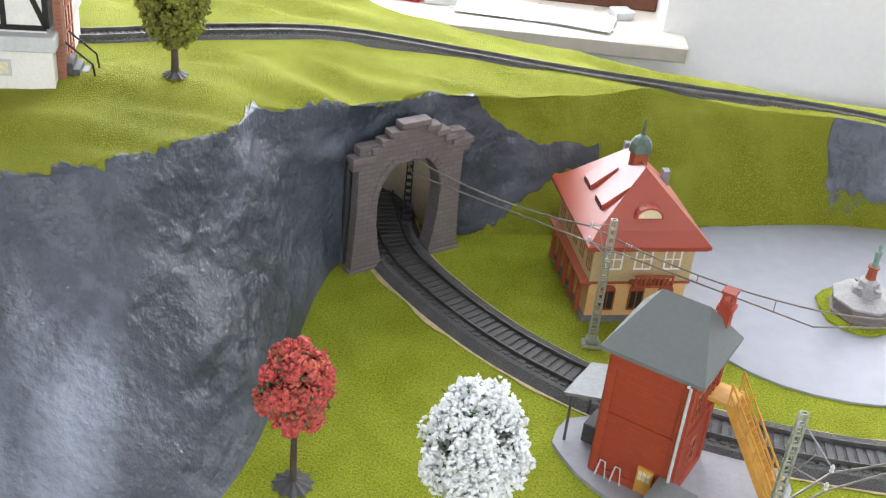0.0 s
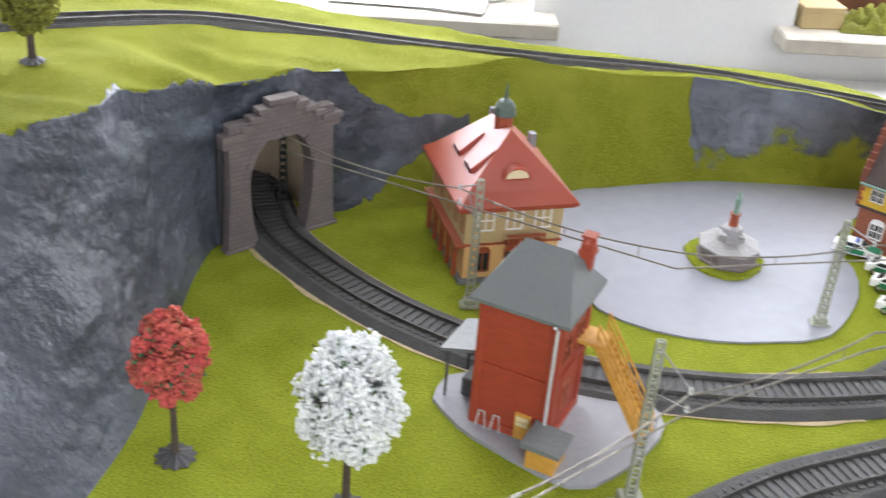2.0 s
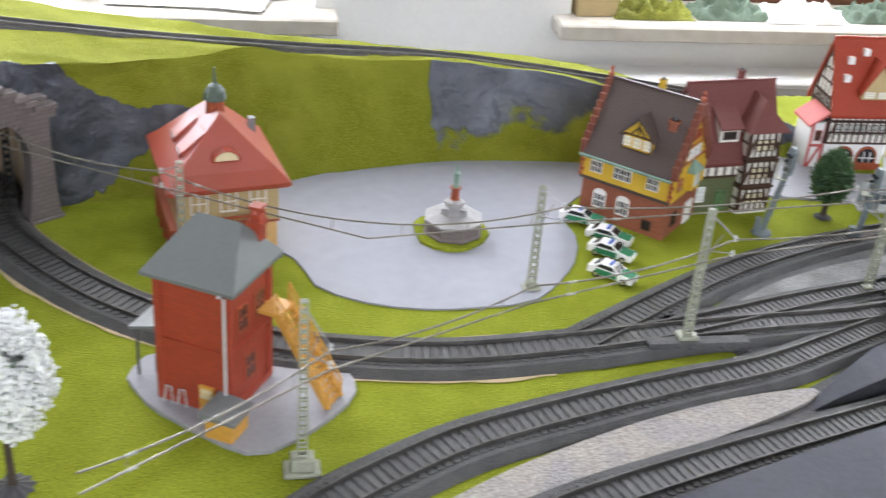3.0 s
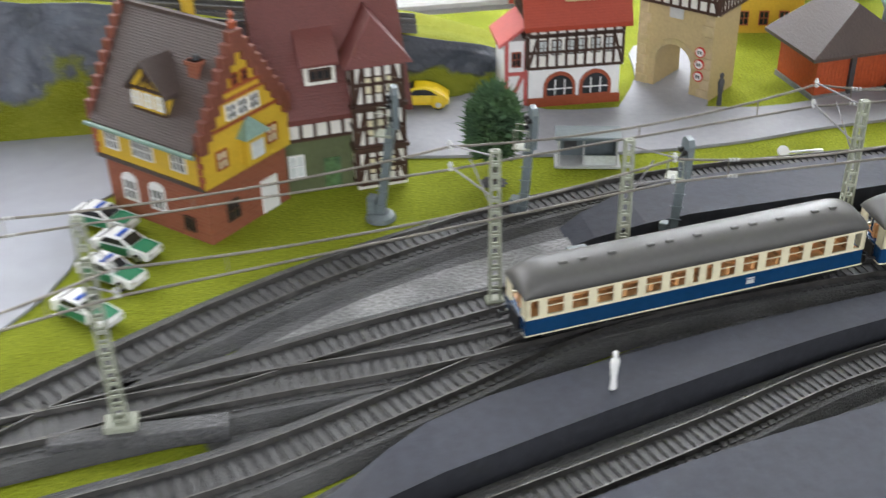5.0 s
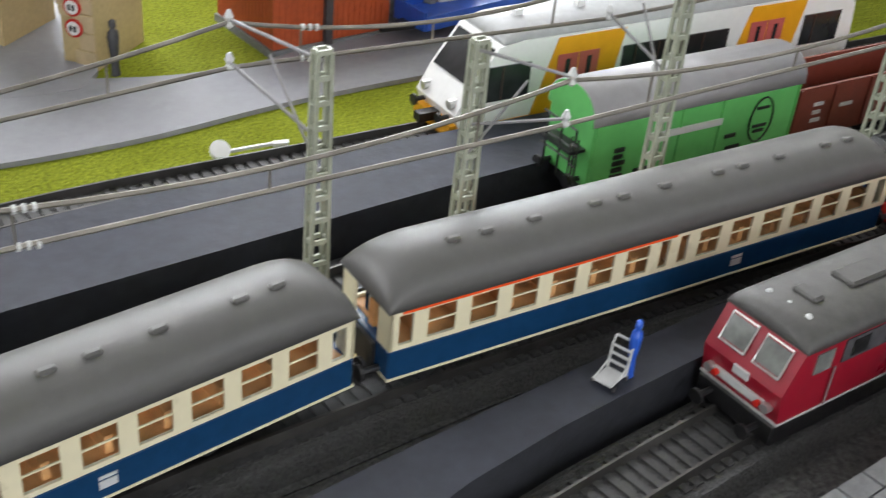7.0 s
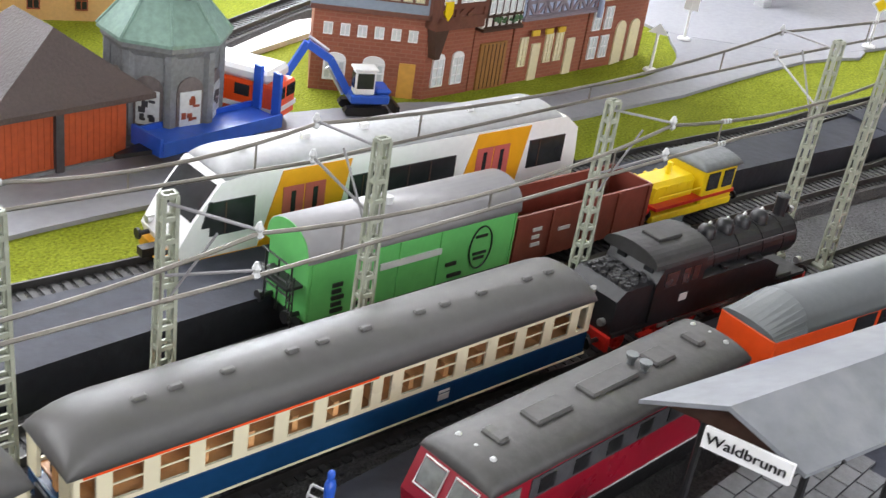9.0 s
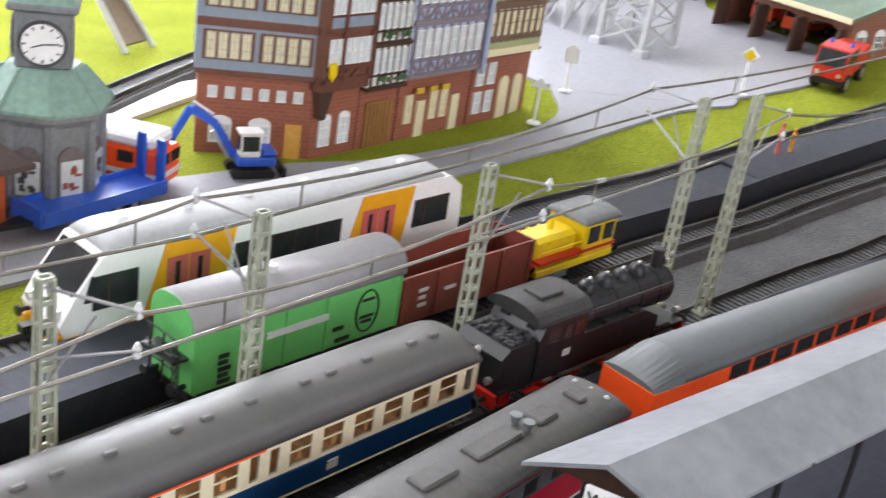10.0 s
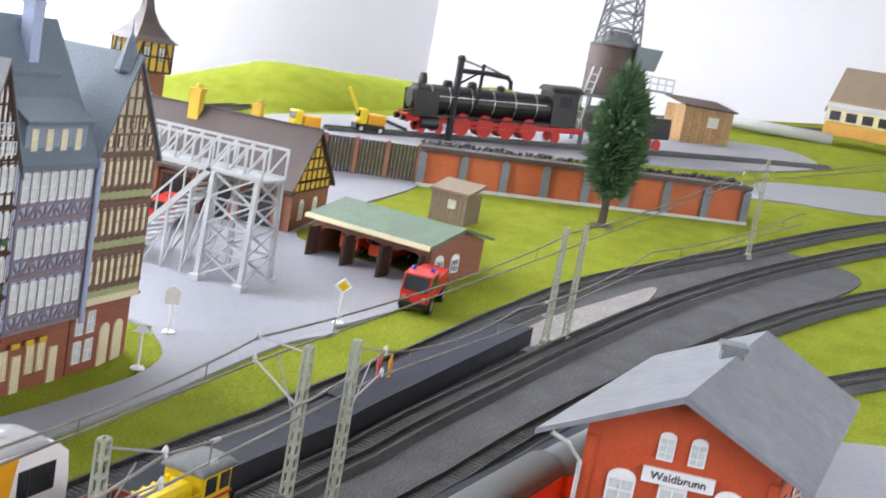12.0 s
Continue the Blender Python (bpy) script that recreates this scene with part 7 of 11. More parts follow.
def in_gable(m, L, z1, ridge, rows, cols, root, material="timber", w=0.002):
    """Timber in a gable triangle over a wall of length L."""
    segs = []
    for i in range(rows):
        t = i / rows
        z = z1 + (ridge - z1) * t
        segs.append((L / 2 * t + 0.001, z, L - L / 2 * t - 0.001, z))
    for k in range(1, cols):
        s = L * k / cols
        top = z1 + (ridge - z1) * (1 - abs(s - L / 2) / (L / 2))
        segs.append((s, z1, s, top - 0.002))
    segs += [(0.002, z1, L / 2, ridge - 0.002), (L - 0.002, z1, L / 2, ridge - 0.002)]
    beams(root, m, segs, material, w)


# ---- house with ochre upper floor and stepped brick gables ----
def ochre_house():
    root, hx, hy = house_root("house", (0.540, 0.955), (0.610, 0.888), 0.078, "brick house with an ochre upper floor and grey-brown tiled roof")
    e, top, mid = 0.074, 0.138, 0.043
    part("lower_wall", box(B(), -hx, hx, -hy, hy, 0, mid), M["tan_brick"], root, "red-brown brick ground floor")
    hx2, hy2 = hx + 0.003, hy + 0.003
    prof = [(-hy2, mid), (hy2, mid), (hy2, e), (0, top - 0.002), (-hy2, e)]
    part("upper_wall", prism(B(), prof, -hx2, hx2, "yz"), M["ochre"], root, "ochre plastered upper floor")
    gable_roof(root, hx2, hy2, e, top, "brown_roof", 0.004, 0.003, ends=-0.003)
    tile_ribs(root, hx2, hy2, e, top, "brown_roof", 22, 0.004, -0.003)
    part("eaves_gutter", tube(B(), (-hx2, -hy2 - 0.006, e - 0.004), (hx2, -hy2 - 0.006, e - 0.004), 0.0016, n=8), M["copper"], root, "green copper gutter")
    k = (top - e) / hy2
    for sx in (-1, 1):
        for sgn in (-1, 1):
            for i in range(9):
                y = hy2 * (1 - (i + 0.5) / 9) * sgn
                z = e + (hy2 - abs(y)) * k
                part("gable_step", box(B(), sx * hx2 - 0.0035, sx * hx2 + 0.0035, y - 0.0032, y + 0.0032, z - 0.008, z + 0.0065, 0.0004), M["step_brick"], root)
        part("gable_finial", lathe(B(), [(0.0028, 0), (0.0032, 0.004), (0.001, 0.006), (0.0022, 0.009), (0.0004, 0.012)], 8, (sx * hx2, 0, top + 0.004)), M["redbrown"], root)
    f = sides(hx2, hy2)
    m, L = f["S"]
    beams(root, m, [(0, mid + 0.001, L, mid + 0.001)], "brown_roof", 0.003)
    for s, n in ((0.018, 2), (0.048, 3), (0.082, 2)):
        for i in range(n):
            window(root, m, s + (i - (n - 1) / 2) * 0.0065, 0.0525, 0.0068, 0.013, "white", "win_dark", 2, 2)
    for s in (0.001, L - 0.001):
        bm = B()
        for i in range(5):
            mbox(bm, m, s - 0.002, s + (0.003 if i % 2 else 0.0015), -0.001, 0, mid + 0.002 + i * 0.005, mid + 0.006 + i * 0.005)
        part("quoin", bm, M["redbrown"], root)
    ml, Ll = sides(hx, hy)["S"]
    for s in (0.022, 0.049):
        window(root, ml, s, 0.013, 0.0145, 0.017, "white", "win_dark", 3, 2, "", True)
    window(root, ml, 0.078, 0.006, 0.010, 0.011, "timber", "win_dark", 2, 1)
    m, L = f["E"]
    for s in (0.018, 0.066):
        window(root, m, s, 0.0525, 0.010, 0.0135, "redbrown", "pale_window", 2, 2)
    window_row(root, m, 0.026, 0.058, 0.083, 3, 0.009, 0.011, "white", "win_dark")
    window_row(root, m, 0.033, 0.051, 0.105, 2, 0.006, 0.008, "redbrown", "win_dark")
    for z, a in ((0.080, 0.012), (0.097, 0.02), (0.103, 0.024)):
        beams(root, m, [(a * 0.8, z, L - a * 0.8, z)], "redbrown", 0.0022)
    # oriel with a green copper roof
    bm = B()
    mbox(bm, m, 0.036, 0.054, -0.007, 0, 0.048, 0.068)
    ori = part("oriel", bm, M["ochre"], root)
    bm = B()
    mbox(bm, m, 0.039, 0.051, -0.0078, -0.006, 0.052, 0.064)
    part("pane", bm, M["win"], ori)
    a = [m @ Vector(p) for p in ((0.033, -0.0095, 0.068), (0.057, -0.0095, 0.068), (0.057, 0, 0.068), (0.033, 0, 0.068), (0.045, 0.0, 0.081))]
    bm = B()
    vs = [bm.verts.new(p) for p in a]
    for q in ((0, 1, 4), (1, 2, 4), (3, 0, 4), (2, 3, 4), (3, 2, 1, 0)):
        bm.faces.new([vs[i] for i in q])
    part("oriel_roof", bm, M["copper"], ori, "green copper oriel roof")
    me, Le = sides(hx, hy)["E"]
    bm = B()
    mbox(bm, me, 0.05, 0.066, -0.0015, 0, 0.001, 0.026)
    part("door", bm, M["white"], root, "white glazed shop door")
    window(root, me, 0.022, 0.01, 0.012, 0.015, "timber", "win_dark", 2, 2)
    dormer(root, 0.004, -0.036, -0.004, 0.086, 0.033, 0.016, 0.017, "ochre", "brown_roof", "white", 3)
    chimney(root, 0.032, -0.016, 0.095, 0.122, 0.009, "tan_brick")
    chimney(root, 0.002, 0.01, 0.12, 0.15, 0.006, "ochre")


ochre_house()


# ---- house with maroon roof and white-filled timber ----
def maroon_house():
    root, hx, hy = house_root("house", (0.655, 0.950), (0.752, 0.964), 0.062, "half-timbered house with maroon tiled roof and olive ground floor")
    e, top = 0.072, 0.134
    part("lower_wall", box(B(), -hx, hx, -hy, hy, 0, 0.040), M["green_paint"], root, "olive green ground floor")
    gable_body(root, hx, hy, 0.040, e, top - 0.003, "plaster")
    gable_roof(root, hx, hy, e, top, "maroon_roof", 0.008)
    tile_ribs(root, hx, hy, e, top, "maroon_roof", 20, 0.008)
    f = sides(hx, hy)
    m, L = f["S"]
    beams(root, m, timber_grid(0.001, 0.062, 0.041, 0.056, 6, False, 0) + timber_grid(0.001, 0.062, 0.057, 0.071, 6, True, 0), "timber", 0.0024)
    window_row(root, m, 0.004, 0.06, 0.057, 5, 0.0075, 0.012, "white", "pale_window")
    window(root, m, 0.016, 0.012, 0.012, 0.018, "white", "win", 2, 2)
    bm = B()
    mbox(bm, m, 0.036, 0.048, -0.0012, 0, 0.001, 0.024)
    part("door", bm, M["leaf_green"], root, "dark green arched door")
    bm = B()
    for i in range(11):
        mbox(bm, m, 0.0, 0.006 if i % 2 else 0.0035, -0.0014, 0, 0.001 + i * 0.0036, 0.0042 + i * 0.0036)
    part("quoin", bm, M["plaster"], root)
    # tower bay
    bx0, bx1, by0 = hx - 0.040, hx - 0.003, -hy - 0.012
    part("bay_wall", box(B(), bx0, bx1, by0, 0.0, 0, 0.098), M["plaster"], root)
    mb = wall_frame(bx0, by0, 0)
    w = bx1 - bx0
    for z0, z1 in ((0.004, 0.03), (0.034, 0.062), (0.066, 0.097)):
        beams(root, mb, timber_grid(0.001, w - 0.001, z0, z1, 5, True, 1), "timber", 0.0024)
        window_row(root, mb, 0.006, w - 0.005, z0 + 0.008, 3, 0.007, 0.013, "timber", "pale_window", 1, 2)
    mw = wall_frame(bx0, 0.0, 270)
    for z0, z1 in ((0.004, 0.03), (0.034, 0.062), (0.066, 0.097)):
        beams(root, mw, timber_grid(0.001, -by0 - 0.001, z0, z1, 3, False, 1), "timber", 0.0024)
    for z in (0.032, 0.064):
        part("jetty_beam", box(B(), bx0 - 0.002, bx1 + 0.002, by0 - 0.002, 0.0, z - 0.0013, z + 0.0013), M["timber"], root)
    bm = B()
    c = ((bx0 + bx1) / 2, by0 / 2 - 0.002)
    lo = [bm.verts.new(p) for p in ((bx0 - 0.006, by0 - 0.006, 0.096), (bx1 + 0.006, by0 - 0.006, 0.096), (bx1 + 0.006, 0.012, 0.096), (bx0 - 0.006, 0.012, 0.096))]
    r0, r1 = bm.verts.new((c[0], by0 + 0.014, 0.126)), bm.verts.new((c[0], 0.012, 0.130))
    for q in ((lo[0], lo[1], r0), (lo[1], lo[2], r1, r0), (lo[3], lo[0], r0, r1), (lo[2], lo[3], r1), (lo[3], lo[2], lo[1], lo[0])):
        bm.faces.new(q)
    part("bay_roof", bm, M["maroon_roof"], root)
    # shed dormer with white cheeks
    part("shed_dormer", prism(B(), [(-0.033, 0.082), (-0.033, 0.097), (-0.004, 0.118), (-0.004, 0.112)], -0.022, 0.0, "yz"), M["plaster"], root, "white-cheeked shed dormer")
    part("dormer_roof", prism(B(), [(-0.037, 0.0965), (-0.037, 0.0985), (-0.002, 0.1215), (-0.002, 0.1195)], -0.025, 0.003, "yz"), M["maroon_roof"], root)
    window(root, wall_frame(-0.022, -0.033, 0), 0.011, 0.085, 0.016, 0.009, "timber", "win_dark", 3, 1)
    chimney(root, 0.012, 0.004, 0.125, 0.148, 0.006, "maroon_roof")


maroon_house()


# ---- tall house with red roof and arched windows ----
def arch_house():
    root, hx, hy = house_root("house", (0.866, 1.062), (0.9425, 1.060), 0.05, "half-timbered house with bright red roof and white arched ground floor")
    e, top, g = 0.088, 0.152, 0.034
    part("lower_wall", box(B(), -hx, hx, -hy, hy, 0, g), M["white"], root, "white rendered ground floor")
    part("plinth", box(B(), -hx - 0.001, hx + 0.001, -hy - 0.001, hy + 0.001, 0, 0.008), M["redbrown"], root)
    gable_body(root, hx + 0.002, hy + 0.002, g, e, top - 0.003, "plaster")
    gable_roof(root, hx + 0.002, hy + 0.002, e, top, "red_roof", 0.008)
    tile_ribs(root, hx + 0.002, hy + 0.002, e, top, "red_roof", 20, 0.008)
    m, L = sides(hx, hy)["S"]
    for s in (0.026, 0.056):
        bm = prism(B(), [(s + math.cos(math.pi * i / 10) * 0.0135, 0.017 + math.sin(math.pi * i / 10) * 0.0135) for i in range(11)] + [(s - 0.0135, 0.008), (s + 0.0135, 0.008)], -0.0014, 0.0005, "xz", m)
        w = part("arched_window", bm, M["redbrown"], root, "arched shop window with red-brown surround")
        bm = prism(B(), [(s + math.cos(math.pi * i / 10) * 0.0108, 0.017 + math.sin(math.pi * i / 10) * 0.0105) for i in range(11)] + [(s - 0.0108, 0.010), (s + 0.0108, 0.010)], -0.002, 0.0005, "xz", m)
        part("pane", bm, M["win_dark"], w)
        bm = B()
        for k in (-0.004, 0.004):
            mbox(bm, m, s + k - 0.0005, s + k + 0.0005, -0.0024, 0, 0.0105, 0.024)
        mbox(bm, m, s - 0.0105, s + 0.0105, -0.0024, 0, 0.0155, 0.0165)
        part("glazing_bar", bm, M["white"], w)
    f = sides(hx + 0.002, hy + 0.002)
    m, L = f["S"]
    for z0, z1 in ((g + 0.001, 0.062), (0.063, 0.087)):
        beams(root, m, timber_grid(0.001, L - 0.001, z0, z1, 10, True, 1), "timber", 0.0022)
        window_row(root, m, 0.008, L - 0.008, z0 + 0.011, 6, 0.008, 0.013, "timber", "win", 2, 2)
    m, L = f["W"]
    for z0, z1 in ((g + 0.001, 0.062), (0.063, 0.087)):
        beams(root, m, timber_grid(0.001, L - 0.001, z0, z1, 6, True, 1), "timber", 0.0022)
        window_row(root, m, 0.006, L - 0.006, z0 + 0.011, 3, 0.008, 0.012, "timber", "win", 2, 2)
    in_gable(m, L, e, top - 0.004, 4, 6, root)
    dormer(root, 0.006, -0.033, 0.0, 0.092, 0.034, 0.011, 0.030, "tan", "red_roof", "white", 2, False)
    for x, z in ((-0.028, 0.111), (-0.024, 0.13), (0.03, 0.109), (-0.006, 0.139)):
        y = -(hy + 0.002) * (1 - (z - e) / (top - e))
        part("skylight", box(B(), x - 0.0035, x + 0.0035, y - 0.006, y + 0.003, z - 0.002, z + 0.006), M["white"], root)
    # annex with pink plaster strips and a small roof
    ax = -hx - 0.02
    part("annex_wall", box(B(), ax, -hx - 0.0005, -hy + 0.002, hy - 0.01, 0, 0.058), M["white"], root)
    ma = wall_frame(ax, -hy + 0.002, 0)
    beams(root, ma, [(0.002, 0, 0.002, 0.058), (0.018, 0, 0.018, 0.058), (0.002, 0.03, 0.018, 0.03), (0.004, 0.002, 0.016, 0.03)], "door_red", 0.003)
    part("annex_roof", prism(B(), [(ax - 0.005, 0.054), (-hx, 0.072), (-hx, 0.075), (ax - 0.005, 0.057)], -hy - 0.003, hy - 0.006), M["door_red"], root, "small faded red roof")
    window(root, ma, 0.010, 0.036, 0.008, 0.013, "redbrown", "win_dark", 2, 2)


arch_house()


# ---- gate tower ----
def gate_tower():
    root, hx, hy = house_root("gate_tower", (0.968, 1.094), (1.014, 1.042), 0.044, "tan town gate with arch, timbered top floor and brown roof", category="gate tower")
    H = 0.076
    r = 0.017
    prof = [(-hx, 0), (-r, 0), (-r, 0.026)] + [(-r * math.cos(math.pi * i / 14), 0.026 + r * math.sin(math.pi * i / 14)) for i in range(1, 14)] + [(r, 0.026), (r, 0), (hx, 0), (hx, H), (-hx, H)]
    part("wall", prism(B(), prof, -hy, hy), M["tan"], root)
    n = 11
    for i in range(n):
        a0, a1 = math.pi * i / n + 0.01, math.pi * (i + 1) / n - 0.01
        q = [(-(r + d) * math.cos(a), 0.026 + (r + d) * math.sin(a)) for d, a in ((0.0, a0), (0.005, a0), (0.005, a1), (0.0, a1))]
        part("arch_stone", prism(B(), q, -hy - 0.001, -hy + 0.002), M["sand"], root)
    for sx in (-1, 1):
        for i in range(9):
            w = 0.008 if i % 2 else 0.011
            part("quoin", box(B(), min(sx * hx, sx * (hx - w)), max(sx * hx, sx * (hx - w)), -hy - 0.0009, -hy + 0.001, 0.001 + i * 0.0092, 0.0095 + i * 0.0092, 0.0003), M["sand"], root)
    m, L = sides(hx, hy)["S"]
    bm = prism(B(), [(hx - 0.006, 0.066), (hx + 0.006, 0.066), (hx + 0.006, 0.074), (hx, 0.079), (hx - 0.006, 0.074)], -0.0016, 0.0003, "xz", m)
    part("coat_of_arms", bm, M["metal_grey"], root, "grey carved coat of arms")
    h2, y2, e = hx + 0.004, hy + 0.004, 0.108
    part("upper_wall", box(B(), -h2, h2, -y2, y2, H, e), M["plaster"], root)
    for key in "SEW":
        m, L = sides(h2, y2)[key]
        beams(root, m, timber_grid(0.001, L - 0.001, H + 0.001, e - 0.001, 9, True, 2), "timber", 0.0022)
        window_row(root, m, 0.008, L - 0.008, H + 0.010, 4, 0.007, 0.010, "timber", "win", 1, 2)
    # steep hipped roof, ridge along X
    bm = B()
    o = 0.006
    lo = [bm.verts.new(p) for p in ((-h2 - o, -y2 - o, e), (h2 + o, -y2 - o, e), (h2 + o, y2 + o, e), (-h2 - o, y2 + o, e))]
    r0, r1 = bm.verts.new((-0.010, 0, 0.146)), bm.verts.new((0.010, 0, 0.146))
    for q in ((lo[0], lo[1], r1, r0), (lo[1], lo[2], r1), (lo[2], lo[3], r0, r1), (lo[3], lo[0], r0), (lo[3], lo[2], lo[1], lo[0])):
        bm.faces.new(q)
    part("roof", bm, M["rust_roof"], root, "dull rust-brown hipped roof")
    part("finial", lathe(B(), [(0.0055, 0.140), (0.0055, 0.150), (0.0085, 0.1505), (0.0075, 0.153), (0.0025, 0.164), (0.0005, 0.176)], 8), M["copper"], root, "green copper lantern and spike")
    # three round signs on the front
    m, L = sides(hx, hy)["S"]
    for i in range(3):
        z = 0.021 + i * 0.0105
        c = m @ Vector((L - 0.010, -0.001, z))
        s = part("road_sign", tube(B(), c, m @ Vector((L - 0.010, -0.002, z)), 0.0046, n=18), M["red"], root, "round red-rimmed traffic sign")
        part("sign_face", tube(B(), m @ Vector((L - 0.010, -0.002, z)), m @ Vector((L - 0.010, -0.0024, z)), 0.0034, n=18), M["white"], s)
        bm = B()
        mbox(bm, m, L - 0.0118, L - 0.0104, -0.0028, -0.0022, z - 0.0014, z + 0.0014)
        mbox(bm, m, L - 0.0096, L - 0.0082, -0.0028, -0.0022, z - 0.0014, z + 0.0014)
        part("sign_mark", bm, M["dark"], s)
    return root


gate_tower()


# ---- other houses behind ----
def back_house(a, b, depth, e, top, wall, roof, label, g=0.03, low="plaster"):
    root, hx, hy = house_root("house", a, b, depth, label)
    part("lower_wall", box(B(), -hx, hx, -hy, hy, 0, g), M[low], root)
    gable_body(root, hx, hy, g, e, top - 0.003, wall)
    gable_roof(root, hx, hy, e, top, roof, 0.007)
    tile_ribs(root, hx, hy, e, top, roof, 16, 0.007)
    for key, n in (("S", 4), ("W", 3), ("E", 3)):
        m, L = sides(hx, hy)[key]
        beams(root, m, timber_grid(0.001, L - 0.001, g + 0.001, e - 0.001, 7, True, 1), "timber", 0.0022)
        window_row(root, m, 0.008, L - 0.008, g + 0.008, n, 0.009, 0.013, "redbrown", "win_dark")
        window_row(root, m, 0.008, L - 0.008, 0.008, n - 1, 0.009, 0.014, "redbrown", "win_dark")
    return root


back_house((1.085, 1.19), (1.155, 1.175), 0.06, 0.08, 0.135, "plaster", "maroon_roof", "timbered house with a maroon roof and yellow ground floor", 0.045, "ochre")
back_house((1.17, 1.30), (1.277, 1.262), 0.07, 0.10, 0.17, "orange_tan", "red_roof", "apricot house with brown shutters behind the clock tower", 0.05, "orange_tan")


def red_shed():
    root, hx, hy = house_root("shed", (1.100, 1.028), (1.172, 1.036), 0.058, "orange-red shed with a dark brown roof", category="shed")
    part("wall", box(B(), -hx, hx, -hy, hy, 0.004, 0.040), M["shed_red"], root)
    part("plinth", box(B(), -hx - 0.0015, hx + 0.0015, -hy - 0.0015, hy + 0.0015, 0, 0.0042), M["grey_stone"], root)
    bm = B()
    for key in "SW":
        m, L = sides(hx, hy)[key]
        for i in range(int(L / 0.0035)):
            mbox(bm, m, i * 0.0035 + 0.0003, i * 0.0035 + 0.0007, -0.0004, 0, 0.0045, 0.040)
    part("board_joint", bm, M["shed_red"], root)
    bm = B()
    m, L = sides(hx, hy)["S"]
    mbox(bm, m, 0.03, 0.0345, -0.003, 0, 0.002, 0.036)
    part("door_post", bm, M["dark"], root, "dark grey post")
    hip_roof(root, hx, hy, 0.041, 0.076, 0.02, "brown_roof", 0.011)


red_shed()


# ---- clock tower ----
def clock_tower():
    root = thing("clock_tower", 1.209, 1.064, 0, 22.5, "grey stone clock tower with octagonal green copper roof", "clock tower")
    r = 0.031
    part("plinth", lathe(B(), [(r + 0.004, 0), (r + 0.004, 0.006), (r + 0.001, 0.009)], 8), M["grey_stone"], root)
    part("wall", lathe(B(), [(r, 0.008), (r, 0.058)], 8), M["grey_stone"], root)
    part("cornice", lathe(B(), [(r + 0.001, 0.055), (r + 0.004, 0.059), (r + 0.004, 0.062), (r, 0.0625)], 8), M["grey_stone"], root)
    part("roof", lathe(B(), [(r + 0.006, 0.0622), (r + 0.006, 0.064), (0.021, 0.082), (0.019, 0.0835)], 8), M["copper"], root, "pale green copper skirt roof")
    for k in range(8):
        a = 2 * math.pi * k / 8
        bm = tube(B(), (math.cos(a) * (r - 0.001), math.sin(a) * (r - 0.001), 0.008), (math.cos(a) * (r - 0.001), math.sin(a) * (r - 0.001), 0.057), 0.0038, n=6)
        part("corner_pier", bm, M["grey_stone"], root)
        p0, p1 = Vector((math.cos(a) * (r + 0.006), math.sin(a) * (r + 0.006), 0.0642)), Vector((math.cos(a) * 0.021, math.sin(a) * 0.021, 0.0822))
        part("roof_seam", tube(B(), p0, p1, 0.0009, n=5), M["copper"], root)
        b = a + math.pi / 8
        m = wall_frame(math.cos(b) * r * 0.924, math.sin(b) * r * 0.924, math.degrees(b) + 90)
        bm = prism(B(), [(math.cos(math.pi * i / 8) * 0.008, 0.036 + math.sin(math.pi * i / 8) * 0.008) for i in range(9)] + [(-0.008, 0.012), (0.008, 0.012)], -0.001, 0.0005, "xz", m)
        nch = part("niche", bm, M["stone"], root)
        if k in (4, 5, 6):
            bm = B()
            mbox(bm, m, -0.0065, 0.0065, -0.0016, 0, 0.016, 0.036)
            po = part("poster", bm, M["win"], nch, "faded pale poster")
            bm = B()
            rr = random.Random(k)
            for i in range(7):
                x, z = rr.uniform(-0.0055, 0.002), 0.017 + rr.random() * 0.015
                mbox(bm, m, x, x + rr.uniform(0.002, 0.004), -0.002, 0, z, z + rr.uniform(0.001, 0.004))
            part("poster_print", bm, M["redbrown" if k % 2 else "dark"], po)
    # clock block turned to the street
    bm = box(B(), -0.0145, 0.0145, -0.0145, 0.0145, 0.083, 0.114, 0.0012, pose(0, 0, 0, 0, 0, -55))
    blk = part("clock_block", bm, M["grey_stone"], root)
    for a in (-55, -145):
        m = pose(0, 0, 0, 0, 0, a) @ wall_frame(0, -0.0145, 0)
        bm = tube(B(), m @ Vector((0, 0, 0.097)), m @ Vector((0, -0.0016, 0.097)), 0.0125, n=28)
        rim = part("clock_rim", bm, M["dark"], blk, "dark clock rim")
        bm = tube(B(), m @ Vector((0, -0.0016, 0.097)), m @ Vector((0, -0.002, 0.097)), 0.0108, n=28)
        part("clock_face", bm, M["white"], rim, "white clock face")
        bm = B()
        for i in range(12):
            t = 2 * math.pi * i / 12
            bar(bm, m @ Vector((math.sin(t) * 0.0083, -0.0022, 0.097 + math.cos(t) * 0.0083)), m @ Vector((math.sin(t) * 0.0101, -0.0022, 0.097 + math.cos(t) * 0.0101)), 0.0009, 0.0006)
        part("hour_marks", bm, M["black"], rim)
        for t, ln in ((-1.9, 0.006), (1.5, 0.0085)):
            part("clock_hand", bar(B(), m @ Vector((0, -0.0024, 0.097)), m @ Vector((math.sin(t) * ln, -0.0024, 0.097 + math.cos(t) * ln)), 0.0009, 0.0005), M["black"], rim)
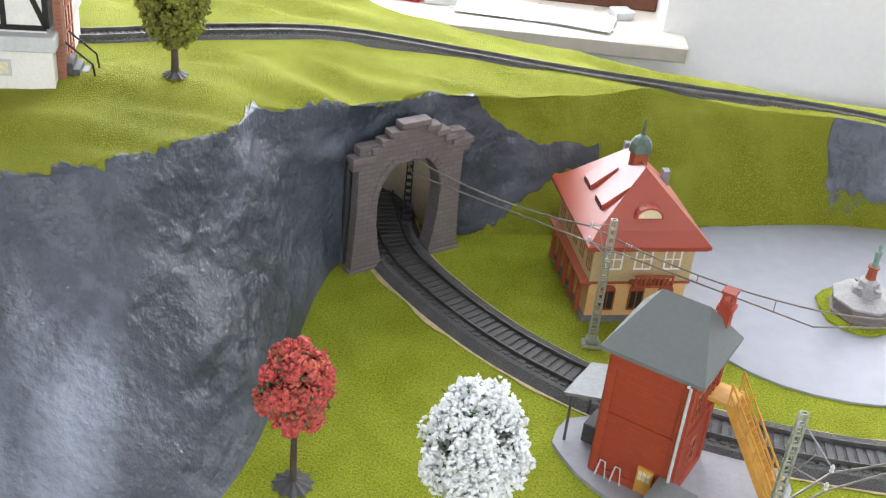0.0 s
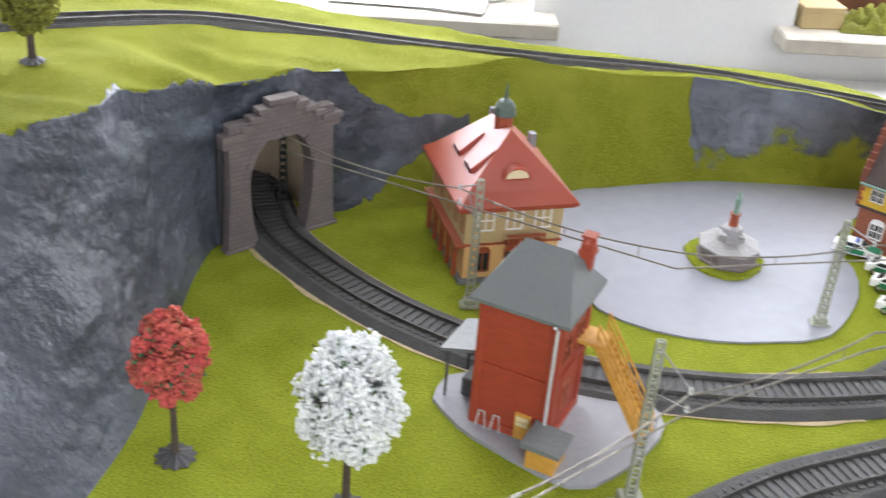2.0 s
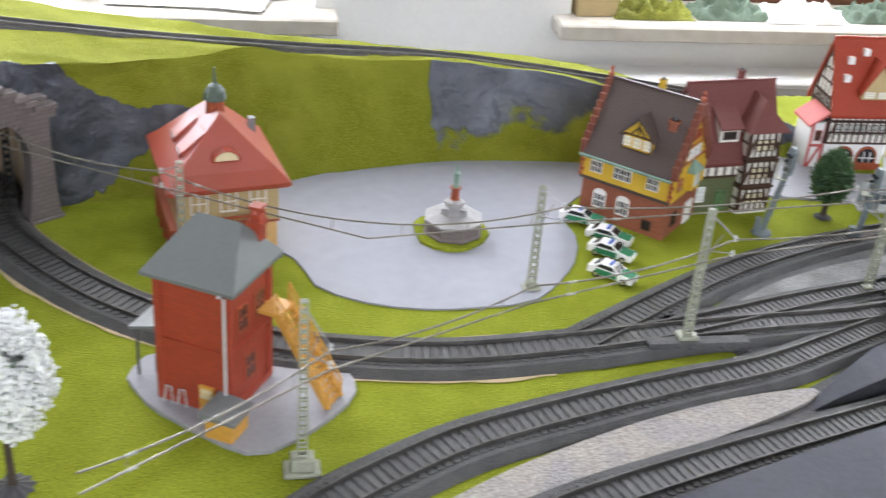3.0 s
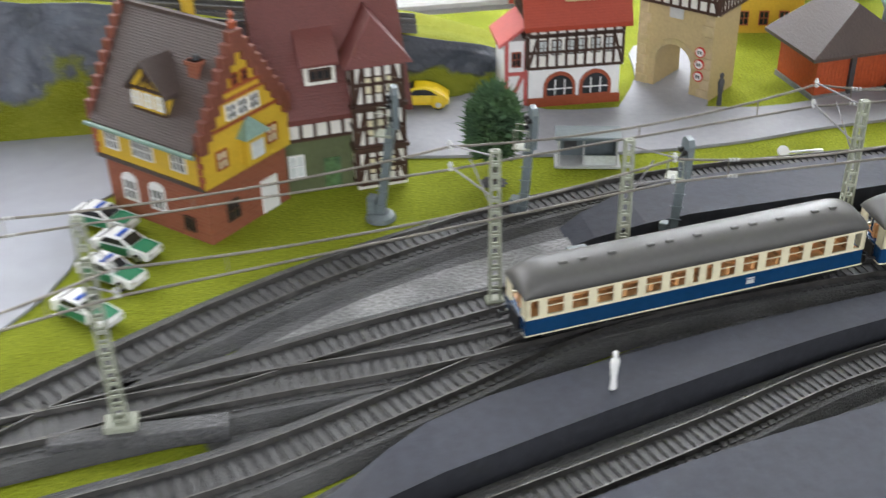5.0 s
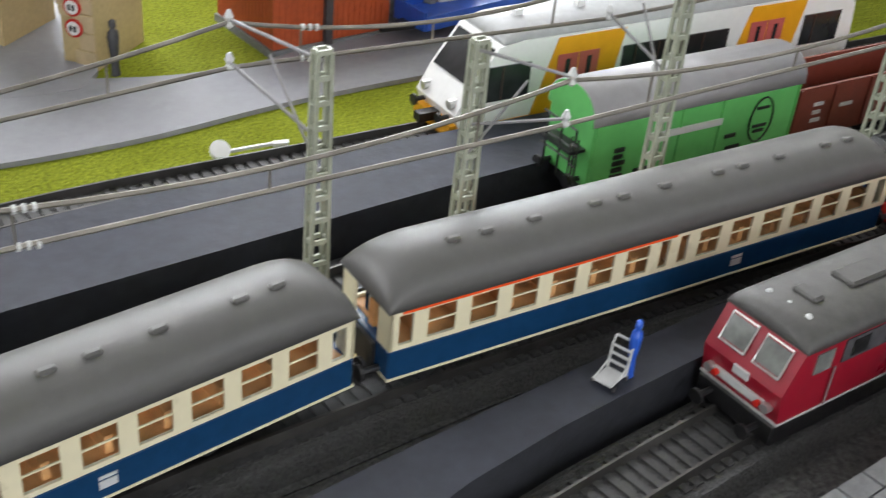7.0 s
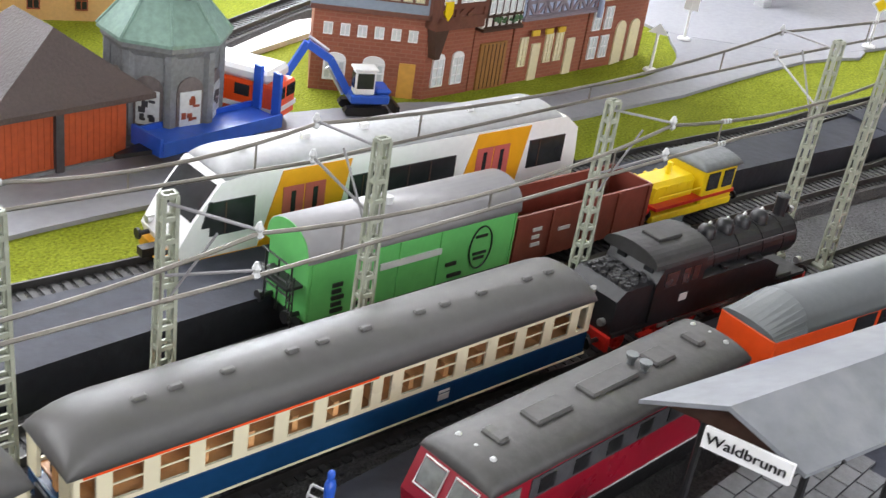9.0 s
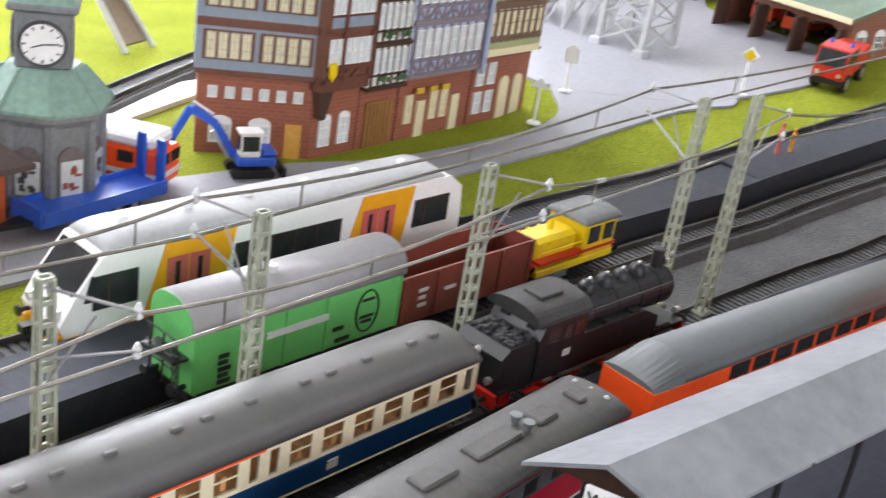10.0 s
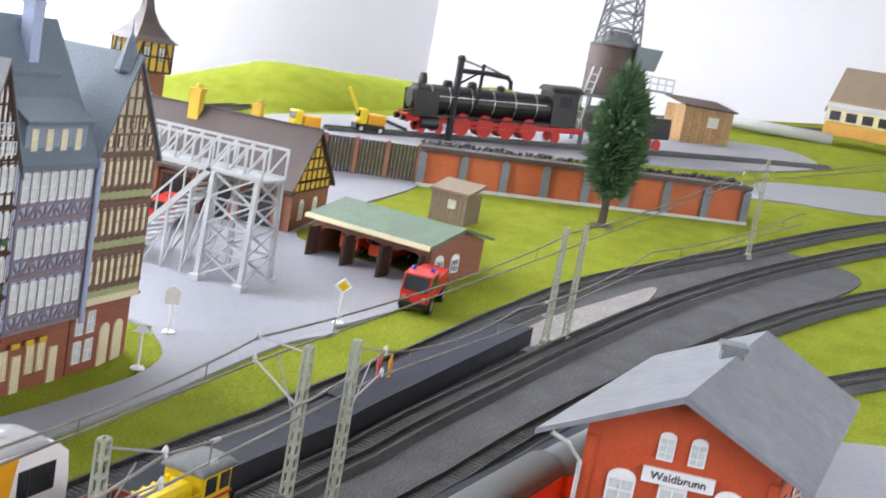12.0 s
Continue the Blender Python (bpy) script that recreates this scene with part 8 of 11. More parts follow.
    part("clock_cornice", box(B(), -0.018, 0.018, -0.018, 0.018, 0.114, 0.118, 0.001, pose(0, 0, 0, 0, 0, -55)), M["grey_stone"], blk)
    bm = lathe(B(), [(0.024, 0.118), (0.017, 0.13), (0.007, 0.148), (0.001, 0.168)], 4, turn=radians(-10))
    part("spire", bm, M["copper"], blk, "green copper spire")


clock_tower()


# ---- vehicles ----
def road_wheels(root, xs, hw, r, w=0.003):
    for x in xs:
        for s in (-1, 1):
            wh = part("wheel", lathe(B(), [(r * 0.96, -w / 2), (r, -w / 4), (r, w / 4), (r * 0.96, w / 2)], 16), M["black"], root)
            wh.matrix_local = pose(x, s * hw, r, 90, 0, 0)
            part("rim", lathe(B(), [(r * 0.55, -w * 0.54), (r * 0.55, w * 0.54)], 12), M["silver"], wh)


def car_shell(root, prof, hw, material, taper=0.0016, name="body"):
    """A rounded body from its side outline."""
    bm = B()
    rows = []
    for y, k in ((-hw, 0.0), (-hw + 0.0015, 1.0), (hw - 0.0015, 1.0), (hw, 0.0)):
        rows.append([bm.verts.new((x * (1 if k else 0.985), y * (1 - taper / hw * max(0, (z - 0.010) / 0.008)), z * (1 if k else 0.985) + (0 if k else 0.0001))) for x, z in prof])
    n = len(prof)
    for a, b in zip(rows, rows[1:]):
        for i in range(n):
            bm.faces.new((a[i], a[(i + 1) % n], b[(i + 1) % n], b[i]))
    bm.faces.new(rows[0]), bm.faces.new(rows[-1][::-1])
    return part(name, bm, M[material], root, smooth=False)


def police_car(x, y, rz):
    root = thing("police_car", x, y, 0.001, rz, "white and green patrol car parked on the grass", "car", "patrol cars")
    L, hw = 0.027, 0.0098
    body = [(-L, 0.004), (L, 0.004), (L + 0.0005, 0.008), (L - 0.001, 0.0105), (L * 0.4, 0.0125), (L * 0.1, 0.0178), (-L * 0.5, 0.018), (-L * 0.78, 0.013), (-L, 0.0118)]
    car_shell(root, body, hw, "white")
    for s in (-1, 1):
        part("side_panel", box(B(), -L * 0.62, L * 0.34, s * hw - 0.0004, s * hw + 0.0004, 0.0048, 0.0112), M["leaf_green_car"], root, "green door panel")
        part("side_window", prism(B(), [(-L * 0.62, 0.0128), (L * 0.26, 0.0128), (L * 0.08, 0.0168), (-L * 0.46, 0.017)], s * (hw - 0.001) - 0.0006, s * (hw - 0.001) + 0.0006), M["win_dark"], root)
    part("bonnet", prism(B(), [(L * 0.42, 0.0126), (L - 0.001, 0.0107), (L - 0.001, 0.0111), (L * 0.42, 0.013)], -hw + 0.002, hw - 0.002), M["leaf_green_car"], root, "green bonnet")
    part("windscreen", prism(B(), [(L * 0.37, 0.013), (L * 0.12, 0.0174), (L * 0.14, 0.0177), (L * 0.40, 0.0131)], -hw + 0.0028, hw - 0.0028), M["win_dark"], root)
    part("rear_window", prism(B(), [(-L * 0.76, 0.0136), (-L * 0.53, 0.0176), (-L * 0.56, 0.0178), (-L * 0.80, 0.0137)], -hw + 0.0028, hw - 0.0028), M["win_dark"], root)
    for s in (-1, 1):
        part("headlight", box(B(), L - 0.0008, L + 0.0008, s * 0.0068 - 0.0016, s * 0.0068 + 0.0016, 0.0074, 0.0094), M["silver"], root)
    part("light_bar", box(B(), -0.0035, -0.0005, -0.006, 0.006, 0.0178, 0.0198, 0.0005), M["toy_blue"], root, "blue roof light bar")
    road_wheels(root, (-L * 0.6, L * 0.62), hw - 0.0012, 0.0042)
    root.scale = (0.86, 0.86, 0.86)
    return root


M["leaf_green_car"] = mat("patrol_green_lacquer", (0.02, 0.20, 0.10), 0.3, var=0.05, grain=200, bump=0.02)
for px, py, a in ((0.536, 0.928, -32), (0.554, 0.887, -34), (0.547, 0.856, -38), (0.536, 0.814, -42)):
    police_car(px, py, a)


def beetle():
    root = thing("beetle_car", 0.778, 1.080, 0.0026, 170, "small rounded yellow two-door car parked on the street", "car")
    pr = [(-0.024, 0.0045), (0.024, 0.0045), (0.0255, 0.0085), (0.023, 0.0115), (0.0145, 0.0135), (0.009, 0.0165), (0.003, 0.0188), (-0.005, 0.019), (-0.013, 0.0168), (-0.02, 0.0125), (-0.0245, 0.0085)]
    car_shell(root, pr, 0.0105, "yellow", 0.0024)
    for s in (-1, 1):
        part("side_window", prism(B(), [(-0.014, 0.0128), (0.010, 0.0128), (0.004, 0.0172), (-0.004, 0.0176), (-0.010, 0.016)], s * 0.0092 - 0.0006, s * 0.0092 + 0.0006), M["win_dark"], root)
        for x in (-0.0155, 0.0155):
            bm = lathe(B(), [(0.0062, -0.001), (0.0062, 0.0008), (0.005, 0.0014)], 14)
            fd = part("mudguard", bm, M["yellow"], root)
            fd.matrix_local = pose(x, s * 0.0098, 0.0066, -90 * s, 0, 0)
    part("windscreen", prism(B(), [(0.0135, 0.0142), (0.0045, 0.0188), (0.005, 0.0191), (0.0145, 0.0143)], -0.007, 0.007), M["win_dark"], root)
    road_wheels(root, (-0.0155, 0.0155), 0.0096, 0.0045)


beetle()


def ambulance():
    root = thing("ambulance", 1.262, 1.070, 0.0026, -60, "orange and white ambulance with a blue light", "ambulance")
    part("body", box(B(), -0.026, 0.026, -0.0115, 0.0115, 0.0045, 0.023, 0.0012), M["bright_orange"], root)
    part("roof", box(B(), -0.0262, 0.0222, -0.0113, 0.0113, 0.0231, 0.030, 0.002), M["white"], root, "white raised roof")
    part("stripe", box(B(), -0.0264, 0.0264, -0.0119, 0.0119, 0.009, 0.0115), M["white"], root)
    for y in (-0.0055, 0.0055):
        part("rear_window", box(B(), 0.0255, 0.0265, y - 0.0042, y + 0.0042, 0.0155, 0.0212), M["win_dark"], root)
    for s in (-1, 1):
        for x in (-0.018, -0.006, 0.008):
            part("side_window", box(B(), x - 0.004, x + 0.004, s * 0.0115 - 0.0005, s * 0.0115 + 0.0005, 0.0155, 0.0212), M["win_dark"], root)
    part("beacon", lathe(B(), [(0.0018, 0), (0.0016, 0.0025), (0.0006, 0.003)], 10, (-0.02, 0, 0.0301)), M["toy_blue"], root, "blue beacon")
    road_wheels(root, (-0.0165, 0.0165), 0.0105, 0.0045)
    return root


ambulance().scale = (1.2, 1.2, 1.2)


def trailer():
    root = thing("trailer", 1.222, 1.030, 0.0026, 10, "blue low-loader trailer with two raised ramps", "trailer")
    part("bed", box(B(), -0.045, 0.04, -0.0125, 0.0125, 0.010, 0.0135, 0.0006), M["toy_blue"], root)
    for s in (-1, 1):
        part("side_rail", box(B(), -0.045, 0.04, s * 0.0125 - 0.0008, s * 0.0125 + 0.0008, 0.0085, 0.0165), M["toy_blue"], root)
        rp = part("ramp", box(B(), 0.038, 0.0405, s * 0.008 - 0.0032, s * 0.008 + 0.0032, 0.0135, 0.040, 0.0004), M["toy_blue"], root, "raised blue ramp")
    part("headboard", box(B(), -0.0465, -0.0445, -0.0125, 0.0125, 0.0085, 0.019), M["toy_blue"], root)
    part("drawbar", prism(B(), [(-0.045, -0.006), (-0.045, 0.006), (-0.066, 0.001), (-0.066, -0.001)], 0.008, 0.0105, "xy"), M["black"], root)
    road_wheels(root, (0.006, 0.018), 0.0095, 0.0048)


trailer()


def excavator():
    root = thing("excavator", 1.340, 1.046, 0.0026, 158, "blue compact excavator with white cab and raised arm", "excavator")
    for s in (-1, 1):
        pr = [(-0.018, 0.004), (-0.016, 0.001), (0.016, 0.001), (0.018, 0.004), (0.016, 0.0075), (-0.016, 0.0075)]
        part("crawler_track", prism(B(), pr, s * 0.0095 - 0.003, s * 0.0095 + 0.003), M["black"], root)
    part("upper_body", box(B(), -0.018, 0.013, -0.0105, 0.0105, 0.0095, 0.017, 0.0012), M["toy_blue"], root)
    part("engine_cover", box(B(), -0.019, -0.006, -0.0105, 0.0105, 0.0172, 0.022, 0.002), M["toy_blue"], root)
    cab = part("cab", box(B(), -0.005, 0.011, -0.0005, 0.0105, 0.0172, 0.036, 0.001), M["white"], root, "white cab with dark windows")
    part("cab_roof", box(B(), -0.0065, 0.0125, -0.002, 0.012, 0.0362, 0.0385, 0.0008), M["white"], cab)
    for x0, x1, y0, y1 in ((-0.0035, 0.0095, -0.001, -0.0003), (0.0107, 0.0115, 0.001, 0.009), (-0.0035, 0.0095, 0.0103, 0.011)):
        part("cab_window", box(B(), x0, x1, y0, y1, 0.0225, 0.0345), M["win_dark"], cab)
    bm = B()
    for p, q in (((0.012, -0.005, 0.014), (0.028, -0.005, 0.040)), ((0.028, -0.005, 0.040), (0.047, -0.005, 0.052))):
        bar(bm, p, q, 0.005, 0.006)
    part("boom", bm, M["toy_blue"], root)
    part("dipper", bar(B(), (0.047, -0.005, 0.053), (0.062, -0.005, 0.026), 0.004, 0.0052), M["toy_blue"], root)
    part("bucket", prism(B(), [(0.060, 0.027), (0.066, 0.026), (0.066, 0.016), (0.062, 0.012), (0.058, 0.016), (0.0625, 0.019)], -0.010, 0.0), M["toy_blue"], root)
    part("ram", tube(B(), (0.016, -0.005, 0.012), (0.030, -0.005, 0.034), 0.0012, n=7), M["silver"], root)
    part("ram", tube(B(), (0.030, -0.005, 0.047), (0.046, -0.005, 0.0575), 0.0012, n=7), M["silver"], root)
    root.scale = (0.82, 0.82, 0.82)
    part("dozer_blade", box(B(), -0.026, -0.0235, -0.013, 0.013, 0.001, 0.009), M["black"], root)


excavator()


def fire_truck():
    root = thing("fire_truck", 1.957, 0.945, ground_z(1.957), 190, "small red off-road fire truck with dark windows", "truck")
    root.rotation_euler[1] = -math.atan(0.09) * -1
    part("chassis", box(B(), -0.033, 0.03, -0.008, 0.008, 0.007, 0.011), M["black"], root)
    cab = part("cab", prism(B(), [(0.002, 0.0115), (0.033, 0.0115), (0.033, 0.021), (0.027, 0.034), (0.002, 0.034)], -0.012, 0.012), M["red"], root, "red cab")
    part("windscreen", prism(B(), [(0.0332, 0.0215), (0.0278, 0.033), (0.0284, 0.0332), (0.0338, 0.0216)], -0.0105, 0.0105), M["win_dark"], cab)
    for s in (-1, 1):
        part("side_window", prism(B(), [(0.007, 0.022), (0.029, 0.022), (0.0255, 0.0318), (0.007, 0.0318)], s * 0.012 - 0.0005, s * 0.012 + 0.0005), M["win_dark"], cab)
        part("headlight", tube(B(), (0.0328, s * 0.0085, 0.0155), (0.0345, s * 0.0085, 0.0155), 0.0017, n=10), M["silver"], cab)
        part("beacon", lathe(B(), [(0.0018, 0), (0.0016, 0.0025), (0.0005, 0.0032)], 10, (0.012, s * 0.008, 0.0341)), M["toy_blue"], cab, "blue beacon")
    part("load_body", box(B(), -0.034, 0.001, -0.012, 0.012, 0.0115, 0.027, 0.0008), M["red"], root)
    part("bumper", box(B(), 0.033, 0.0355, -0.012, 0.012, 0.008, 0.012), M["black"], root)
    road_wheels(root, (-0.02, 0.021), 0.0108, 0.0075, 0.005)
    root.scale = (1.22, 1.22, 1.22)


fire_truck()


# ---- the old town row ----
def row_house(a, b, e, top, ledge, low, upper, timber, roof, label, storeys=3, wins=5, frame_mat="white", pane="win", depth=0.085, cross=False, jut=0.006, spire=False, braced=True, beam=0.0018, band=None):
    """A narrow old-town house: brick ground floor, jutting timbered storeys, then roof; cross turns the gable to the street."""
    root, hx, hy = house_root("town_house", a, b, depth, label, category="house", group="old town row")
    part("lower_wall", box(B(), -hx + 0.0005, hx - 0.0005, -hy, hy, -0.004, ledge), M[low], root)
    part("upper_wall", box(B(), -hx, hx, -hy - jut, hy, ledge, e), M[upper], root)
    m = wall_frame(-hx, -hy - jut, 0)
    L = 2 * hx
    sh = (e - ledge) / storeys
    for k in range(storeys):
        z0 = ledge + k * sh
        segs = [(0.001, z0 + 0.0015, L - 0.001, z0 + 0.0015), (0.001, z0 + sh * 0.30, L - 0.001, z0 + sh * 0.30), (0.001, z0 + sh - 0.0014, L - 0.001, z0 + sh - 0.0014)]
        n = wins
        for i in range(n + 1):
            s = 0.003 + (L - 0.006) * i / n
            segs.append((s, z0, s, z0 + sh))
        for i in range(n if braced else 0):
            s0, s1 = 0.003 + (L - 0.006) * i / n, 0.003 + (L - 0.006) * (i + 1) / n
            segs.append((s0, z0, s1, z0 + sh * 0.30) if i % 2 else (s0, z0 + sh * 0.30, s1, z0))
        beams(root, m, segs, timber, beam, 0.0012)
        if band:
            part("parapet_panel", box(B(), -hx + 0.002, hx - 0.002, -hy - jut - 0.0016, -hy - jut, z0 + sh * 0.10, z0 + sh * 0.24), M[band], root)
        window_row(root, m, 0.003, L - 0.003, z0 + sh * 0.36, n, (L - 0.006) / n * 0.74, sh * 0.52, frame_mat, pane, 1, 2)
        part("jetty", box(B(), -hx - 0.0003, hx + 0.0003, -hy - jut - 0.002, -hy, z0 - 0.0012, z0 + 0.001), M[timber], root)
    if cross:
        prof = [(-hx, e), (hx, e), (0, top)]
        part("gable_wall", prism(B(), prof, -hy - jut, hy), M[upper], root)
        in_gable(m, L, e + 0.001, top - 0.001, 5, 8, root, timber, 0.0018)
        for k, n in ((0, 5), (1, 3)):
            z = e + (top - e) * (0.04 + 0.2 * k)
            inset = L / 2 * (0.08 + 0.2 * k) + 0.003
            window_row(root, m, inset, L - inset, z + 0.002, n, 0.0062, (top - e) * 0.14, frame_mat, pane, 1, 2)
        k = (top - e) / hx
        for sgn in (-1, 1):
            q = [(0, top), (0, top + 0.004), (sgn * (hx + 0.004), e - 0.004 * k + 0.004), (sgn * (hx + 0.004), e - 0.004 * k)]
            part("roof_slope", prism(B(), q, -hy - jut - 0.003, hy), M[roof], root)
        if spire:
            part("spire", lathe(B(), [(0.010, top - 0.012), (0.011, top - 0.010), (0.004, top + 0.012), (0.0008, top + 0.02), (0.0004, top + 0.034)], 8, (0, -hy - jut + 0.010, 0)), M["slate_blue"], root)
    else:
        for sgn in (-1, 1):
            q = [(sgn * (hy + jut + 0.004), e - 0.003), (0.0, top), (0, top + 0.004), (sgn * (hy + jut + 0.004), e + 0.001)]
            part("roof_slope", prism(B(), q, -hx, hx, "yz"), M[roof], root)
        part("gable_wall", prism(B(), [(-hy - jut, e), (hy, e), (0, top - 0.003)], -hx + 0.001, hx - 0.001, "yz"), M[upper], root)
    return root, hx, hy


M["gate_brown"] = mat("mid_brown_wood", (0.30, 0.14, 0.04), 0.5, var=0.12, grain=200)
M["post_brown"] = mat("mid_brown_painted_post", (0.17, 0.10, 0.065), 0.55, var=0.12, grain=300)
M["beam_cream"] = mat("cream_grey_render", (0.46, 0.43, 0.32), 0.6, var=0.1, grain=300)
M["violet_beam"] = mat("grey_violet_beam", (0.23, 0.19, 0.22), 0.55, var=0.1, grain=300)


def along(x):
    return (x, 1.058 + (x - 1.436) * 0.06)


# corner house: brick ground floor, blue-grey storeys
def corner_house():
    root, hx, hy = house_root("town_house", (1.335, 1.100), (1.397, 1.057), 0.085, "tall corner house with brick ground floor and blue-grey storeys", category="house", group="old town row")
    g, e, top = 0.056, 0.158, 0.235
    part("lower_wall", box(B(), -hx, hx, -hy, hy, -0.004, g), M["tan_brick"], root, "red brick ground floor")
    part("upper_wall", box(B(), -hx - 0.003, hx + 0.003, -hy - 0.004, hy, g, e), M["house_grey"], root, "blue-grey rendered storeys")
    m, L = sides(hx, hy)["S"]
    for s in (0.016, 0.042):
        window(root, m, s, 0.008, 0.015, 0.014, "white", "win", 3, 2, "", True)
    bm = B()
    mbox(bm, m, 0.059, 0.070, -0.0016, 0, 0.0, 0.024)
    part("door", bm, M["yellow_wood"], root, "ochre wooden door")
    window_row(root, m, 0.004, L - 0.004, 0.039, 6, 0.0062, 0.008, "white", "win", 2, 1)
    mu, Lu = sides(hx + 0.003, hy + 0.004)["S"]
    sh = (e - g) / 3
    for k in range(3):
        z = g + k * sh
        beams(root, mu, [(0.0, z + 0.0016, Lu, z + 0.0016), (0.0, z + sh - 0.001, Lu, z + sh - 0.001), (Lu - 0.003, z, Lu - 0.003, z + sh)], "brown_timber", 0.003)
        for s0, s1 in ((0.006, 0.036), (0.042, 0.074)):
            bm = B()
            mbox(bm, mu, s0 - 0.0015, s1 + 0.0015, -0.0004, 0, z + sh * 0.28, z + sh * 0.86)
            part("window_surround", bm, M["brown_timber"], root)
            window_row(root, mu, s0, s1, z + sh * 0.32, 4, 0.0060, sh * 0.5, "beam_cream", "pale_window", 2, 3)
    # timbered bay on the street side
    inv = root.matrix_world.inverted()
    mb = inv @ pose(1.397, 1.050, 0, 0, 0, 2)
    w = 0.043
    bm = B()
    mbox(bm, mb, 0, w, 0.006, 0.06, -0.004, g)
    part("bay_base", bm, M["tan_brick"], root)
    bm = B()
    mbox(bm, mb, -0.002, w, -0.002, 0.06, g - 0.006, e)
    part("bay_wall", bm, M["brown_timber"], root, "dark brown timbered bay")
    mf, mg = mb @ Matrix.Translation((-0.002, -0.002, 0)), mb @ Matrix.Translation((0, 0.006, 0))
    for k in range(3):
        z = g + k * sh
        segs = [(0, z + 0.0016, w + 0.002, z + 0.0016), (0.0016, z, 0.0016, z + sh), (0.0165, z, 0.0165, z + sh), (w + 0.0004, z, w + 0.0004, z + sh)]
        if k == 0:
            segs += [(0.018, z + 0.003, 0.027, z + sh * 0.3), (0.027, z + 0.003, 0.036, z + sh * 0.3), (0.002, z + sh * 0.3, w, z + sh * 0.3)]
        else:
            for a, b in ((0.0032, 0.0148), (0.0182, w - 0.0012)):
                bm = B()
                mbox(bm, mf, a, b, -0.0009, 0.0006, z + 0.0032, z + sh * 0.30)
                part("render_panel", bm, M["house_grey"], root, "blue-grey rendered panel")
        beams(root, mf, segs, "brown_timber", 0.0032, 0.0016)
        window_row(root, mf, 0.003, 0.015, z + sh * 0.36, 2, 0.0050, sh * 0.52, "white", "win", 1, 2)
        window_row(root, mf, 0.0185, w - 0.001, z + sh * 0.36, 4, 0.0052, sh * 0.52, "white", "win", 1, 2)
    for s in (0.012, 0.03):
        window(root, mg, s, 0.008, 0.0105, 0.02, "white", "win", 2, 3, "", True)
    bm = prism(B(), [(-0.002, 0.052), (0.012, 0.052), (0.006, 0.03), (0.002, 0.03)], -0.001, 0.006, "xz", mb)
    part("bay_bracket", bm, M["timber"], root)
    sh2 = prism(B(), [(0.0025, 0.070), (0.0095, 0.070), (0.0095, 0.062), (0.006, 0.057), (0.0025, 0.062)], -0.0042, -0.0022, "xz", mb)
    part("shield", sh2, M["yellow"], root, "yellow heraldic shield")
    # steep slate roof with a dormer turret
    gable_roof(root, hx + 0.003, hy, e, top, "slate_blue", 0.008)
    bm = B()
    vs = [bm.verts.new(mb @ Vector(p)) for p in ((-0.006, -0.006, e), (w + 0.001, -0.006, e), (w + 0.001, 0.06, e), (-0.006, 0.06, e), (0.02, 0.03, top), (w, 0.03, top))]
    for q in ((0, 1, 5, 4), (1, 2, 5), (2, 3, 4, 5), (3, 0, 4), (3, 2, 1, 0)):
        bm.faces.new([vs[i] for i in q])
    part("bay_roof", bm, M["slate_blue"], root)
    for mm, s in ((mu, 0.05), (mf, 0.020)):
        bm = B()
        mbox(bm, mm, s - 0.013, s + 0.013, 0.0, 0.03, e, e + 0.026)
        d = part("turret_dormer", bm, M["slate_blue"], root)
        for i in range(3):
            bm = B()
            mbox(bm, mm, s - 0.011 + i * 0.0078, s - 0.0045 + i * 0.0078, -0.001, 0.001, e + 0.006, e + 0.02)
            part("pane", bm, M["win"], d)
        bm = B()
        vs = [bm.verts.new(mm @ Vector(p)) for p in ((s - 0.016, -0.004, e + 0.026), (s + 0.016, -0.004, e + 0.026), (s + 0.016, 0.03, e + 0.026), (s - 0.016, 0.03, e + 0.026), (s, 0.012, e + 0.058))]
        for q in ((0, 1, 4), (1, 2, 4), (2, 3, 4), (3, 0, 4), (3, 2, 1, 0)):
            bm.faces.new([vs[i] for i in q])
        part("turret_roof", bm, M["slate_blue"], d)
    chimney(root, 0.0, 0.01, top - 0.02, top + 0.02, 0.010, "blue_house")


corner_house()
h1, hx1, hy1 = row_house(along(1.441), along(1.481), 0.172, 0.236, 0.046, "tan_brick", "plaster", "timber", "grey_roof", "narrow white half-timbered town house with a brown gate", 4, 5, "white", "win", cross=True, braced=False, beam=0.0013)
m = wall_frame(-hx1, -hy1, 0)
bm = B()
mbox(bm, m, 0.007, 0.034, -0.0016, 0, 0, 0.034)
gt = part("gate", bm, M["gate_brown"], h1, "brown wooden double gate")
bm = B()
for i in range(6):
    mbox(bm, m, 0.0105 + i * 0.004, 0.0109 + i * 0.004, -0.002, 0, 0.001, 0.033)
part("gate_joint", bm, M["timber"], gt)
for z in (0.05, 0.083, 0.115):
    for i in range(2):
        bm = B()
        rr = random.Random(int(z * 1000) + i)
        for k in range(14):
            c = m @ Vector((0.008 + i * 0.016 + rr.random() * 0.010, -0.0085 - rr.random() * 0.003, z + rr.random() * 0.004))
            tube(bm, c, c + Vector((0, 0, 0.002)), 0.0014, 0.0004, 5)
        part("window_box", bm, M["leaf_green"], h1, "green window-box plants")
h2, hx2, hy2 = row_house(along(1.482), along(1.565), 0.168, 0.262, 0.05, "tan_brick", "blue_house", "violet_beam", "slate_blue", "pale blue half-timbered town house with many white windows", 3, 8, "white", "win", beam=0.0022)
m = wall_frame(-hx2, -hy2, 0)
